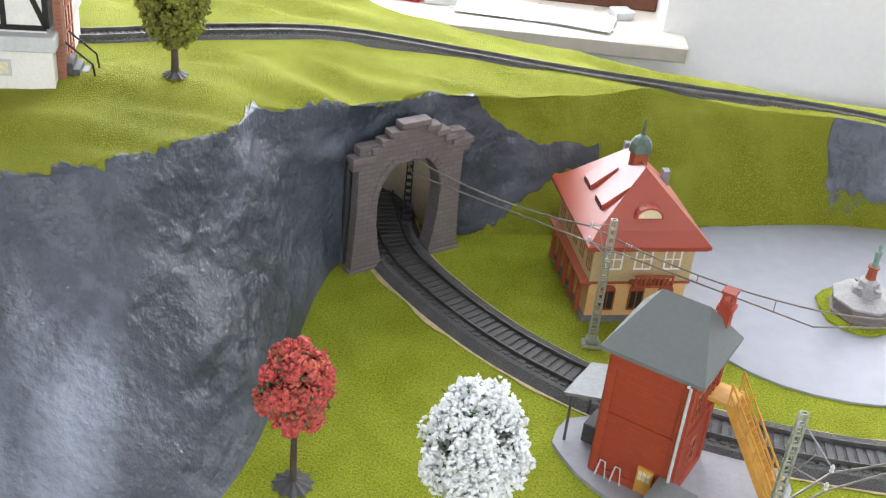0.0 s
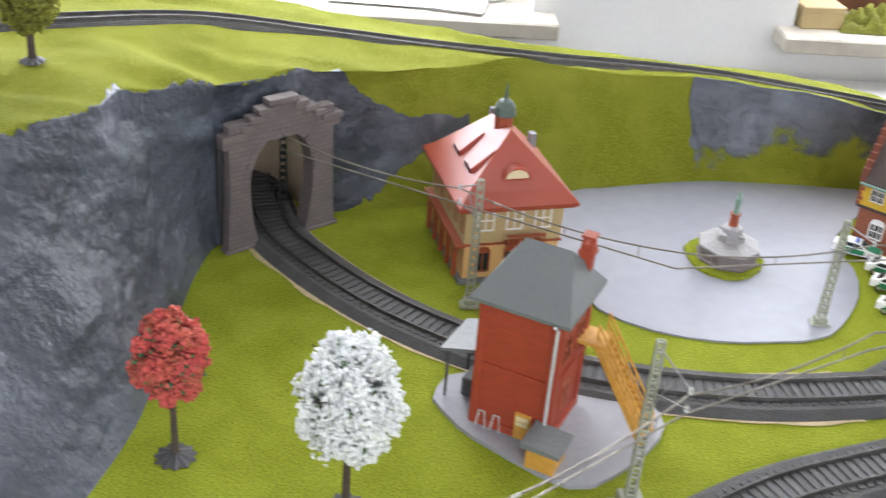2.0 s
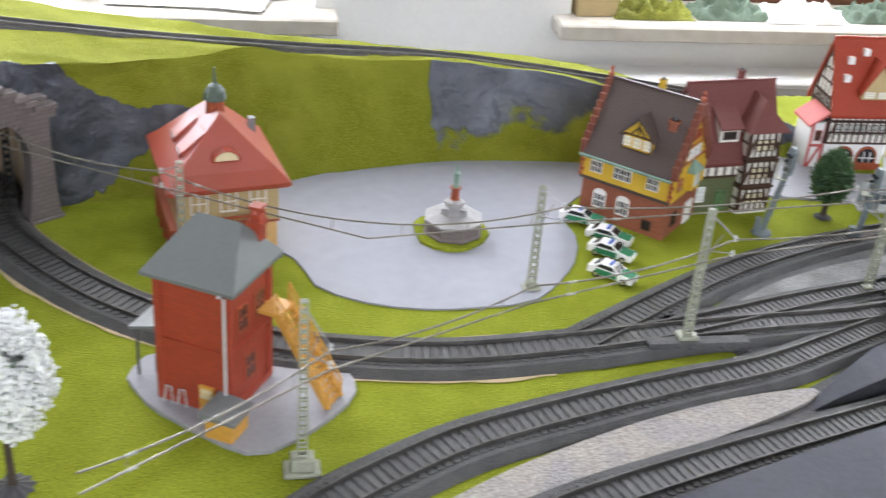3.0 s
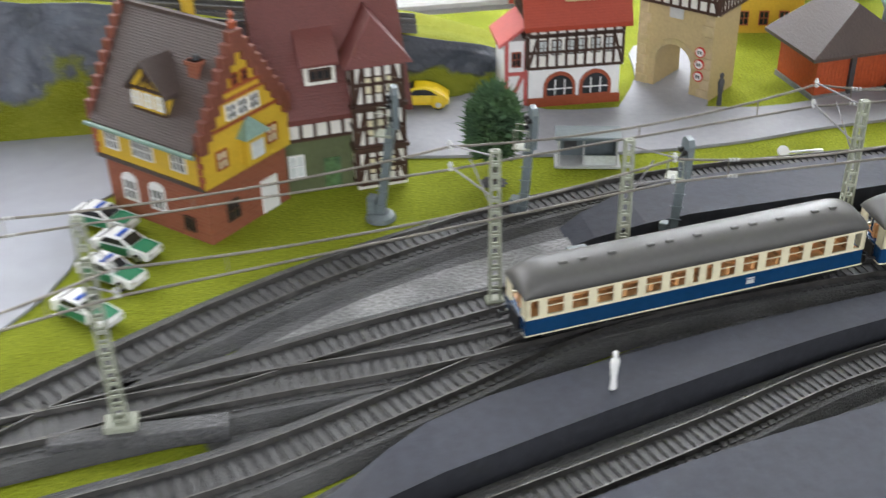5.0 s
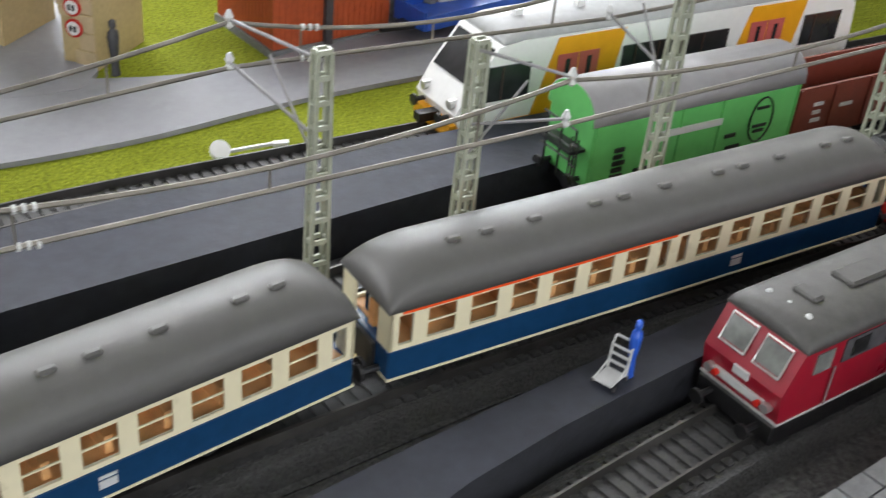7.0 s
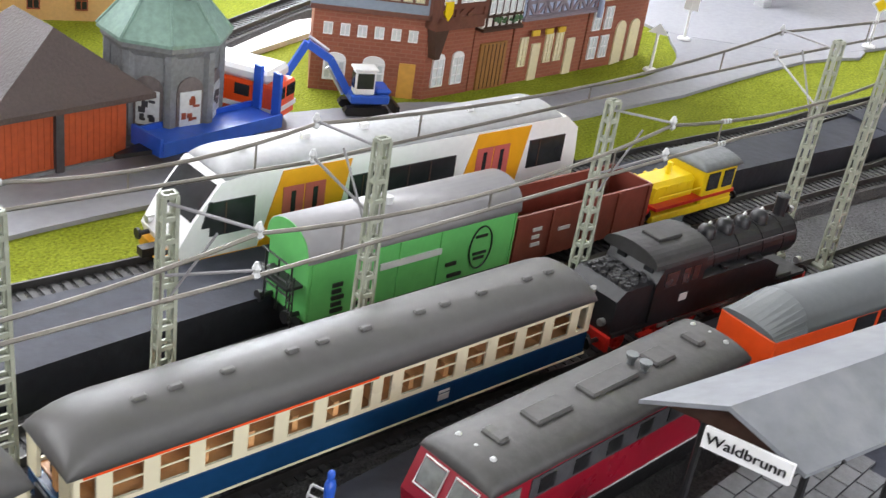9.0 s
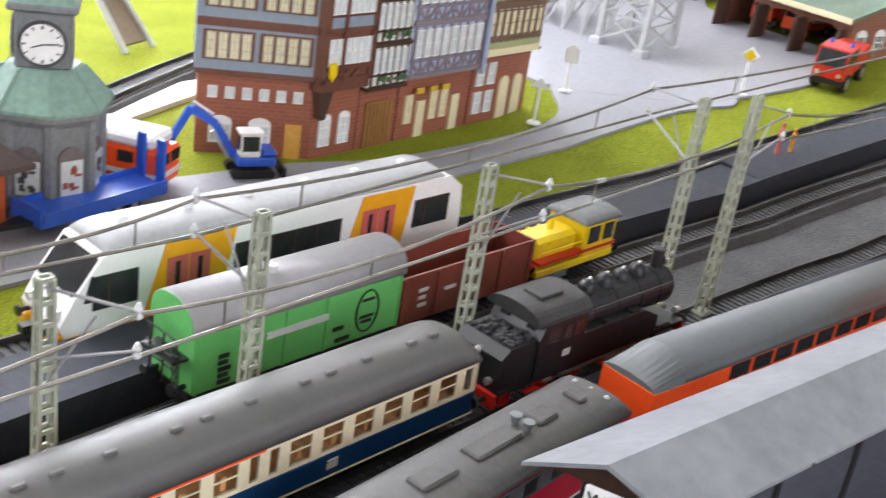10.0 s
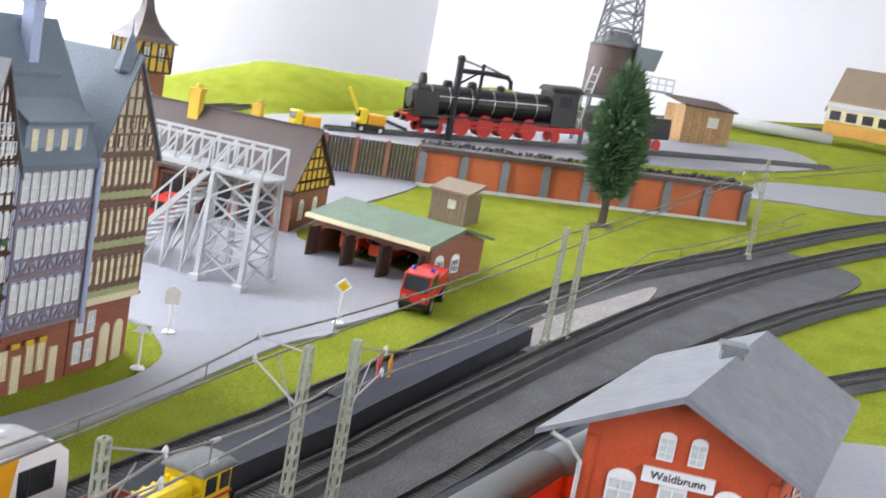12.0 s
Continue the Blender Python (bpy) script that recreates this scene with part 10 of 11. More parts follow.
# ---- fire station with hose tower ----
def fire_station():
    z = ground_z(2.07) + 0.002
    root, hx, hy = house_root("fire_station", (2.034, 1.476), (2.077, 1.184), 0.12, "long brick fire station with ochre timbered gables and brown roof", z, "fire station")
    g, e, top = 0.05, 0.062, 0.122
    part("wall", box(B(), -hx, hx, -hy, hy, -0.02, g), M["brown_brick"], root, "brown brick wall")
    gable_body(root, hx, hy, g, e, top - 0.003, "ochre")
    gable_roof(root, hx, hy, e, top, "brown_roof", 0.012)
    tile_ribs(root, hx, hy, e, top, "brown_roof", 14, 0.012)
    m, L = sides(hx, hy)["E"]
    in_gable(m, L, e, top - 0.004, 4, 7, root, "timber", 0.003)
    beams(root, m, timber_grid(0.001, L - 0.001, g, e, 7, False, 0), "timber", 0.003)
    window(root, m, 0.03, 0.014, 0.012, 0.022, "white", "win", 2, 2, "", True)
    window(root, m, 0.075, 0.014, 0.012, 0.022, "white", "win", 2, 2, "", True)
    m, L = sides(hx, hy)["S"]
    for k in range(5):
        s = 0.03 + k * 0.055
        bm = B()
        mbox(bm, m, s - 0.019, s + 0.019, -0.0015, 0, -0.01, 0.042)
        d = part("gateway", bm, M["win_dark"], root, "dark panel coloured as the shade of a vehicle bay")
    # flat dark panel on the wall, coloured as the shade inside a bay
    for k in range(6):
        bm = B()
        mbox(bm, m, 0.002 + k * 0.055 - 0.004, 0.002 + k * 0.055 + 0.004, -0.005, 0, -0.01, 0.048)
        part("brick_pier", bm, M["brown_brick"], root)
    beams(root, m, timber_grid(0.0, L, g - 0.004, e - 0.002, 22, False, 0), "timber", 0.0028)
    chimney(root, -0.02, -0.01, 0.10, 0.148, 0.014, "ochre", "ochre")
    chimney(root, 0.055, 0.012, 0.105, 0.142, 0.012, "ochre", "ochre")


fire_station()


def parked_truck(x, y, rz, label, body="red"):
    root = thing("fire_truck", x, y, ground_z(x) + 0.003, rz, label, "truck")
    part("body", box(B(), -0.035, 0.012, -0.012, 0.012, 0.008, 0.032, 0.001), M[body], root)
    cab = part("cab", prism(B(), [(0.0125, 0.008), (0.033, 0.008), (0.033, 0.02), (0.029, 0.03), (0.0125, 0.03)], -0.0118, 0.0118), M[body], root)
    part("windscreen", prism(B(), [(0.0331, 0.0205), (0.0296, 0.029), (0.0302, 0.0292), (0.0337, 0.0206)], -0.010, 0.010), M["win_dark"], cab)
    part("stripe", box(B(), -0.0352, 0.0122, -0.0123, 0.0123, 0.016, 0.019), M["white"], root)
    road_wheels(root, (-0.022, 0.022), 0.0105, 0.006, 0.004)


parked_truck(2.0, 1.365, 190, "red and white fire engine before the fire station")
parked_truck(1.99, 1.30, 200, "white-striped red fire engine before the fire station", "red")


def hose_tower():
    z = ground_z(2.415) - 0.026
    root, hx, hy = house_root("hose_tower", (2.380, 1.680), (2.435, 1.660), 0.058, "tall brick tower with ochre timbered top and pointed roof", z, "tower")
    part("shaft", box(B(), -hx, hx, -hy, hy, -0.02, 0.128), M["brown_brick"], root, "brown brick shaft")
    h2, y2 = hx + 0.006, hy + 0.006
    part("upper_wall", box(B(), -h2, h2, -y2, y2, 0.128, 0.178), M["ochre"], root)
    for key in "SEW":
        m, L = sides(h2, y2)[key]
        beams(root, m, timber_grid(0.001, L - 0.001, 0.129, 0.177, 5, True, 1), "timber", 0.0035)
        window_row(root, m, 0.008, L - 0.008, 0.148, 2, 0.014, 0.022, "timber", "win", 2, 2)
        m, L = sides(hx, hy)[key]
        window(root, m, L * 0.6, 0.08, 0.008, 0.014, "white", "win", 1, 2)
    bm = lathe(B(), [(h2 * 1.414 + 0.009, 0.176), (h2 * 1.414 - 0.006, 0.185), (0.024, 0.204), (0.013, 0.224), (0.010, 0.240), (0.009, 0.243)], 4, turn=math.pi / 4)
    part("roof", bm, M["brown_roof"], root, "flared dark brown roof")
    for k in range(4):
        a = k * math.pi / 2 + math.pi / 4
        part("lantern_post", tube(B(), (math.cos(a) * 0.007, math.sin(a) * 0.007, 0.24), (math.cos(a) * 0.007, math.sin(a) * 0.007, 0.256), 0.0015, n=6), M["timber"], root)
    part("lantern_roof", lathe(B(), [(0.012, 0.256), (0.011, 0.259), (0.003, 0.274), (0.0006, 0.285)], 8), M["copper"], root, "pale green copper lantern roof")


hose_tower()


# ---- garage and huts ----
def garage():
    z = ground_z(2.04)
    root, hx, hy = house_root("garage", (2.030, 1.121), (2.008, 0.968), 0.120, "brick vehicle garage with mossy felt roof and open doors", z, "garage")
    part("back_wall", box(B(), -hx, hx, hy - 0.004, hy, -0.01, 0.0465), M["brown_brick"], root)
    for x in (-hx, hx - 0.004):
        part("side_wall", prism(B(), [(-hy, -0.01), (hy - 0.004, -0.01), (hy - 0.004, 0.0475), (0.0, 0.060), (-hy, 0.044)], x, x + 0.004, "yz"), M["brown_brick"], root)
    for k in range(4):
        x = -hx + k * (2 * hx - 0.006) / 3
        part("pier", box(B(), x, x + 0.006, -hy - 0.001, -hy + 0.005, -0.01, 0.040), M["brown_brick"], root)
    bay = (2 * hx - 0.006) / 3
    for k in range(3):
        c, r = -hx + 0.003 + bay * (k + 0.5), bay / 2 - 0.003
        q = [(c - r, 0.026)] + [(c - r * math.cos(math.pi * i / 8), 0.026 + 0.009 * math.sin(math.pi * i / 8)) for i in range(1, 8)] + [(c + r, 0.026), (c + r + 0.003, 0.026), (c + r + 0.003, 0.0438), (c - r - 0.003, 0.0438), (c - r - 0.003, 0.026)]
        part("arch_lintel", prism(B(), q, -hy - 0.0008, -hy + 0.0045), M["brown_brick"], root)
        for s in (-1, 1):
            d = part("door", box(B(), 0, 0.0022, -0.017, 0.0, -0.004, 0.034, 0.0003), M["timber"], root, "open dark brown door leaf")
            d.matrix_local = pose(c + s * r, -hy - 0.001, 0, 0, 0, s * 14)
    part("roof", prism(B(), [(-hy - 0.012, 0.0435), (0.0, 0.0605), (hy + 0.010, 0.0465), (hy + 0.010, 0.0495), (0.0, 0.0637), (-hy - 0.012, 0.0465)], -hx - 0.008, hx + 0.008, "yz"), M["green_roof"], root, "mossy green felt roof")
    part("fascia", box(B(), -hx - 0.0082, hx + 0.0082, -hy - 0.0135, -hy - 0.0121, 0.042, 0.0475), M["cream"], root)
    m, L = sides(hx, hy)["E"]
    for s in (0.024, 0.058):
        window(root, m, s, 0.012, 0.017, 0.016, "white", "win_dark", 3, 2, "", True)


garage()
parked_truck(2.068, 1.04, 178, "orange rescue vehicle inside the open garage", "bright_orange")
parked_truck(2.072, 1.08, 178, "orange rescue vehicle at the back of the garage", "bright_orange")


def hut(a, b, depth, z, h, label, wall="weathered", roof="brown_roof", pitch=0.012):
    root, hx, hy = house_root("hut", a, b, depth, label, z, "hut")
    part("wall", box(B(), -hx, hx, -hy, hy, -0.01, h), M[wall], root)
    for key in "SEW":
        m, L = sides(hx, hy)[key]
        n = max(4, int(L / (h * 0.14)))
        for i in range(n):
            bm = B()
            mbox(bm, m, L * i / n + 0.0004, L * (i + 1) / n - 0.0004, -0.0012, 0, -0.008, h)
            part("plank", bm, M[wall], root)
    k = hy * 0.18
    part("roof", prism(B(), [(-hy - k, h - 0.001), (hy + k, h - 0.001 + pitch), (hy + k, h + 0.003 + pitch), (-hy - k, h + 0.003)], -hx - k, hx + k, "yz"), M[roof], root)
    m, L = sides(hx, hy)["S"]
    window(root, m, L * 0.6, h * 0.5, L * 0.22, h * 0.28, "cream", "win", 1, 1, "", False, 0.003)
    return root


hut((2.318, 1.106), (2.314, 1.052), 0.042, ground_z(2.316), 0.042, "small weathered brown wooden hut on the grass", "beam_brown", "beam_brown")
hut((3.562, 1.035), (3.66, 0.94), 0.08, ground_z(3.6), 0.086, "ochre-brown wooden hut with a slanting roof", "hut_wood", "timber", 0.016)


# ---- retaining wall, fence ----
def retaining_wall():
    a, b = Vector((2.508, 1.213, 0)), Vector((2.76, 0.752, 0))
    d = (b - a).normalized()
    root = thing("retaining_wall", a.x, a.y, 0, math.degrees(math.atan2(d.y, d.x)), "orange brick retaining wall with grey pilasters and coal ledge", "wall")
    L = (b - a).length
    zz = lambda s: ground_z(a.x + d.x * s)
    n = 8
    H = 0.054
    for i in range(n):
        s0, s1 = L * i / n, L * (i + 1) / n
        q = [(s0, zz(s0) - 0.01), (s1, zz(s1) - 0.01), (s1, zz(s1) + H), (s0, zz(s0) + H)]
        part("brick_panel", prism(B(), q, 0.0, 0.03), M["wall_orange"], root)
    for i in range(n + 1):
        s = L * i / n
        q = [(s - 0.006, zz(s) - 0.01), (s + 0.006, zz(s) - 0.01), (s + 0.006, zz(s) + H - 0.004), (s, zz(s) + H), (s - 0.006, zz(s) + H - 0.004)]
        part("pilaster", prism(B(), q, -0.007, -0.0002), M["grey_stone"], root, "grey concrete pilaster")
    q = [(-0.006, zz(0) + H), (L + 0.006, zz(L) + H), (L + 0.006, zz(L) + H + 0.007), (-0.006, zz(0) + H + 0.007)]
    part("coping", prism(B(), q, -0.006, 0.036), M["brown_roof"], root, "dark brown coping")
    q = [(-0.006, zz(0) - 0.01), (L + 0.006, zz(L) - 0.01), (L + 0.006, zz(L) + 0.004), (-0.006, zz(0) + 0.004)]
    part("footing", prism(B(), q, -0.010, -0.0071), M["metal_grey"], root)
    bm = B()
    rnd = random.Random(6)
    for i in range(420):
        s, y = rnd.uniform(0.0, L), rnd.uniform(0.04, 0.075)
        r = rnd.uniform(0.003, 0.006)
        c = Vector((s, y, zz(s) + H + 0.002 + rnd.uniform(0, 0.008)))
        lathe(bm, [(r * 0.4, -r * 0.6), (r, 0), (r * 0.5, r * 0.6)], 5, c, rnd.random() * 3)
    part("coal_heap", bm, M["black"], root, "heap of black coal lumps")
    q = [(0.0, zz(0) - 0.01), (L, zz(L) - 0.01), (L, zz(L) + H - 0.003), (0.0, zz(0) + H - 0.003)]
    part("ledge", prism(B(), q, 0.0302, 0.08), M["dark"], root)


M["wall_orange"] = mat("orange_brick_wall", (0.50, 0.12, 0.035), 0.6, var=0.15, grain=300, blotch=30, bump=0.3)
retaining_wall()


def board_fence():
    a, b = Vector((2.43, 1.40, 0)), Vector((2.512, 1.222, 0))
    d = (b - a).normalized()
    root = thing("board_fence", a.x, a.y, 0, math.degrees(math.atan2(d.y, d.x)), "dark weathered board fence with posts", "fence")
    L = (b - a).length
    n = 34
    for i in range(n):
        s = L * i / n
        z = ground_z(a.x + d.x * s)
        part("board", box(B(), s + 0.0003, s + L / n - 0.0003, 0.0, 0.003, z - 0.006, z + 0.058), M["weathered"], root)
    for i in range(5):
        s = L * i / 4
        z = ground_z(a.x + d.x * s)
        part("post", box(B(), s - 0.003, s + 0.003, -0.004, -0.0002, z - 0.006, z + 0.061), M["brown_brick"], root)


board_fence()


# ---- express steam engine on the depot track ----
def express_engine():
    root = thing("steam_engine", 3.02, 1.30, ground_z(3.02) + 0.012, 135, "large black express steam engine with red wheels and frame", "steam locomotive")
    root.rotation_euler[1] = math.atan(0.064)
    part("frame", box(B(), -0.19, 0.18, -0.015, 0.015, 0.016, 0.024, 0.001), M["red"], root, "red frame")
    bl = B()
    tube(bl, (-0.11, 0, 0.050), (0.165, 0, 0.050), 0.021, n=22)
    tube(bl, (0.165, 0, 0.050), (0.174, 0, 0.050), 0.019, 0.015, 22)
    part("boiler", bl, M["black"], root)
    for x in (-0.08, -0.035, 0.01, 0.055, 0.1, 0.135):
        part("boiler_band", tube(B(), (x, 0, 0.050), (x + 0.0012, 0, 0.050), 0.0216, n=22), M["silver"], root, "thin bright boiler band")
    for x, r, h in ((0.15, 0.008, 0.016), (0.10, 0.009, 0.008), (0.05, 0.009, 0.009), (-0.01, 0.008, 0.007)):
        part("dome", lathe(B(), [(r, 0.066), (r, 0.07 + h * 0.6), (r * 0.8, 0.07 + h), (r * 0.3, 0.071 + h)], 14, (x, 0, 0)), M["black"], root)
    cab = part("cab", box(B(), -0.165, -0.11, -0.024, 0.024, 0.026, 0.078, 0.001), M["black"], root)
    n = 10
    part("cab_roof", prism(B(), [(-0.026, 0.0782)] + [(-math.cos(math.pi * i / n) * 0.026, 0.0785 + math.sin(math.pi * i / n) * 0.009) for i in range(1, n)] + [(0.026, 0.0782)], -0.172, -0.106, "yz"), M["black"], cab)
    for s in (-1, 1):
        part("cab_window", box(B(), -0.15, -0.125, s * 0.0242 - 0.0006, s * 0.0242 + 0.0006, 0.056, 0.072), M["win_dark"], cab)
        part("running_board", box(B(), -0.11, 0.18, s * 0.019 - 0.006, s * 0.019 + 0.006, 0.0268, 0.029), M["black"], root)
        part("deflector", box(B(), 0.125, 0.172, s * 0.024 - 0.0008, s * 0.024 + 0.0008, 0.03, 0.062), M["black"], root)
        part("cylinder", tube(B(), (0.12, s * 0.017, 0.016), (0.155, s * 0.017, 0.016), 0.009, n=14), M["black"], root)
        part("coupling_rod", bar(B(), (-0.07, s * 0.019, 0.0135), (0.07, s * 0.019, 0.0135), 0.002, 0.003), M["red"], root)
        part("handrail", tube(B(), (-0.1, s * 0.022, 0.056), (0.16, s * 0.022, 0.056), 0.0006, n=5), M["silver"], root)
        for x in (-0.07, -0.023, 0.023, 0.07):
            part("drive_wheel", tube(B(), (x, s * 0.0125, 0.0165), (x, s * 0.0158, 0.0165), 0.0165, n=22), M["red"], root, "large red driving wheel")
        for x in (0.115, 0.15, -0.13):
            part("small_wheel", tube(B(), (x, s * 0.0125, 0.009), (x, s * 0.0155, 0.009), 0.009, n=16), M["red"], root)
        part("buffer", tube(B(), (0.18, s * 0.013, 0.021), (0.192, s * 0.013, 0.021), 0.0035, 0.005, 12), M["black"], root)
    part("buffer_beam", box(B(), 0.179, 0.183, -0.021, 0.021, 0.015, 0.027), M["red"], root)
    td = thing("tender", 3.235, 1.085, ground_z(3.235) + 0.012, 135, "black coal tender with red wheels", "tender")
    td.rotation_euler[1] = math.atan(0.064)
    part("tank", box(B(), -0.095, 0.09, -0.021, 0.021, 0.02, 0.055, 0.002), M["black"], td)
    part("coal", prism(B(), [(-0.06, 0.0552), (0.085, 0.0552), (0.08, 0.064), (-0.02, 0.068), (-0.05, 0.06)], -0.016, 0.016), M["black"], td)
    for x in (-0.07, -0.035, 0.02, 0.06):
        for s in (-1, 1):
            part("wheel", tube(B(), (x, s * 0.0125, 0.0095), (x, s * 0.0155, 0.0095), 0.0095, n=16), M["red"], td)
    root.scale = (1.04, 1.3, 1.32)
    td.scale = (1.0, 1.3, 1.25)


T_DEPOT = [(2.78, 1.54), (2.885, 1.435), (3.02, 1.30), (3.2, 1.12), (3.42, 0.90), (3.6, 0.7)]
SLEEPER_QUEUE.append(track(T_DEPOT, "dark model track on the depot yard"))
T_FAR = [(2.45, 1.80), (2.7, 1.775), (2.911, 1.725), (3.28, 1.62), (3.6, 1.45), (3.9, 1.2), (4.2, 0.95), (4.5, 0.7)]
SLEEPER_QUEUE.append(track(T_FAR, "dark model track along the back of the board"))
express_engine()


# ---- water crane beside the engine ----
def water_crane():
    root = thing("water_crane", 2.925, 1.345, ground_z(2.925), 135, "black water crane with a swan-neck pipe and braces", "water crane")
    part("post", lathe(B(), [(0.008, 0), (0.006, 0.006), (0.006, 0.128), (0.008, 0.131), (0.004, 0.136)], 12, (0.0, -0.01, 0)), M["black"], root)
    part("pipe", sweep(B(), [(0, -0.01, 0.112), (-0.05, -0.004, 0.115), (-0.085, 0.0, 0.114), (-0.092, 0.0, 0.107), (-0.093, 0.0, 0.096)], 0.004, 8), M["black"], root)
    part("second_post", tube(B(), (-0.04, -0.006, 0.06), (-0.04, -0.006, 0.128), 0.003, n=8), M["black"], root)
    for a, b in (((0, -0.01, 0.13), (-0.04, -0.006, 0.122)), ((0, -0.01, 0.09), (-0.035, -0.006, 0.114)), ((-0.04, -0.006, 0.126), (-0.08, 0, 0.116))):
        part("brace", tube(B(), a, b, 0.0016, n=6), M["black"], root)
    return root


water_crane().scale = (1.15, 1.3, 1.25)


# ---- coaling tower ----
def coaling_tower():
    x, y = 3.27, 1.13
    z = ground_z(x)
    root = thing("coaling_tower", 3.255, 1.145, z, -62, "coaling tower with brown drum, grey lattice top and stairs", "coaling tower")
    zb = 0.264 - z
    for sx in (-1, 1):
        for sy in (-1, 1):
            part("leg", bar(B(), (sx * 0.05, sy * 0.05, -0.01), (sx * 0.045, sy * 0.045, zb - 0.01), 0.008), M["grey_stone"], root)
        part("leg_brace", bar(B(), (sx * 0.05, -0.05, 0.0), (sx * 0.045, 0.045, zb - 0.02), 0.004), M["grey_stone"], root)
        part("leg_brace", bar(B(), (sx * 0.05, 0.05, 0.0), (sx * 0.045, -0.045, zb - 0.02), 0.004), M["grey_stone"], root)
    part("platform", box(B(), -0.075, 0.075, -0.075, 0.075, zb - 0.012, zb - 0.006), M["grey_stone"], root)
    part("drum", lathe(B(), [(0.054, zb - 0.006), (0.055, zb), (0.055, zb + 0.095), (0.052, zb + 0.1)], 28), M["brown_drum"], root, "dark brown round bunker", True)
    for k in (0.0, 0.05, 0.095):
        part("hoop", lathe(B(), [(0.0555, zb + k), (0.0565, zb + k + 0.001), (0.0565, zb + k + 0.003), (0.0555, zb + k + 0.004)], 28), M["brown_drum"], root)
    part("cap", lathe(B(), [(0.05, zb + 0.1), (0.03, zb + 0.122), (0.02, zb + 0.13)], 16), M["grey_stone"], root)
    top = B()
    for k in range(5):
        z0, z1 = zb + 0.1 + k * 0.035, zb + 0.135 + k * 0.035
        r0, r1 = 0.04 - k * 0.003, 0.037 - k * 0.003
        c0 = [(-r0, -r0, z0), (r0, -r0, z0), (r0, r0, z0), (-r0, r0, z0)]
        c1 = [(-r1, -r1, z1), (r1, -r1, z1), (r1, r1, z1), (-r1, r1, z1)]
        for i in range(4):
            j = (i + 1) % 4
            bar(top, c0[i], c1[i], 0.004), bar(top, c0[i], c1[j], 0.0025), bar(top, c0[j], c1[i], 0.0025), bar(top, c1[i], c1[j], 0.003)
    part("lattice_mast", top, M["grey_stone"], root, "grey lattice hoist mast")
    part("hopper", prism(B(), [(0.03, zb + 0.06), (0.075, zb + 0.06), (0.085, zb + 0.105), (0.03, zb + 0.105)], -0.06, -0.02), M["sig_grey"], root, "grey-blue hopper")
    part("balcony", box(B(), 0.05, 0.12, -0.07, 0.0, zb + 0.02, zb + 0.024), M["grey_stone"], root)
    for k in range(5):
        part("railing_post", tube(B(), (0.052 + k * 0.0165, -0.069, zb + 0.024), (0.052 + k * 0.0165, -0.069, zb + 0.05), 0.0015, n=5), M["metal_grey"], root)
    part("railing", tube(B(), (0.05, -0.069, zb + 0.05), (0.12, -0.069, zb + 0.05), 0.0016, n=6), M["metal_grey"], root)
    part("railing", tube(B(), (0.05, -0.069, zb + 0.037), (0.12, -0.069, zb + 0.037), 0.0012, n=6), M["metal_grey"], root)
    for s in (-0.082, -0.066):
        part("ladder_rail", bar(B(), (s, -0.07, 0.02), (s + 0.03, -0.06, zb + 0.05), 0.003), M["metal_grey"], root)
    for k in range(9):
        t = k / 9
        part("rung", bar(B(), (-0.082 + 0.03 * t, -0.07 + 0.01 * t, 0.02 + (zb + 0.03) * t), (-0.066 + 0.03 * t, -0.07 + 0.01 * t, 0.02 + (zb + 0.03) * t), 0.002), M["metal_grey"], root)


M["brown_drum"] = mat("dark_brown_sheet", (0.085, 0.055, 0.045), 0.55, var=0.15, grain=200, blotch=14, bump=0.1)
coaling_tower()


# ---- yard machines, far stock, far hill ----
def yellow_digger(x, y, rz, label, bucket=True):
    root = thing("yard_machine", x, y, ground_z(x) + 0.003, rz, label, "machine")
    part("chassis", box(B(), -0.03, 0.03, -0.014, 0.014, 0.006, 0.016, 0.001), M["black"], root)
    part("body", box(B(), -0.03, 0.006, -0.014, 0.014, 0.016, 0.036, 0.002), M["orange"], root)
    part("cab", box(B(), 0.008, 0.024, -0.012, 0.012, 0.016, 0.044, 0.002), M["yellow"], root)
    part("cab_window", box(B(), 0.0235, 0.0248, -0.010, 0.010, 0.028, 0.041), M["win_dark"], root)
    if bucket:
        part("jib", bar(B(), (0.02, 0, 0.03), (0.05, 0, 0.08), 0.005), M["yellow"], root)
        part("conveyor", bar(B(), (-0.02, 0, 0.03), (-0.08, 0, 0.015), 0.010, 0.006), M["black"], root)
    road_wheels(root, (-0.02, 0.02), 0.013, 0.007, 0.005)


yellow_digger(2.677, 1.53, 150, "orange loading shovel on the depot yard", False)
yellow_digger(2.836, 1.48, 140, "yellow and black conveyor loader on the depot yard")


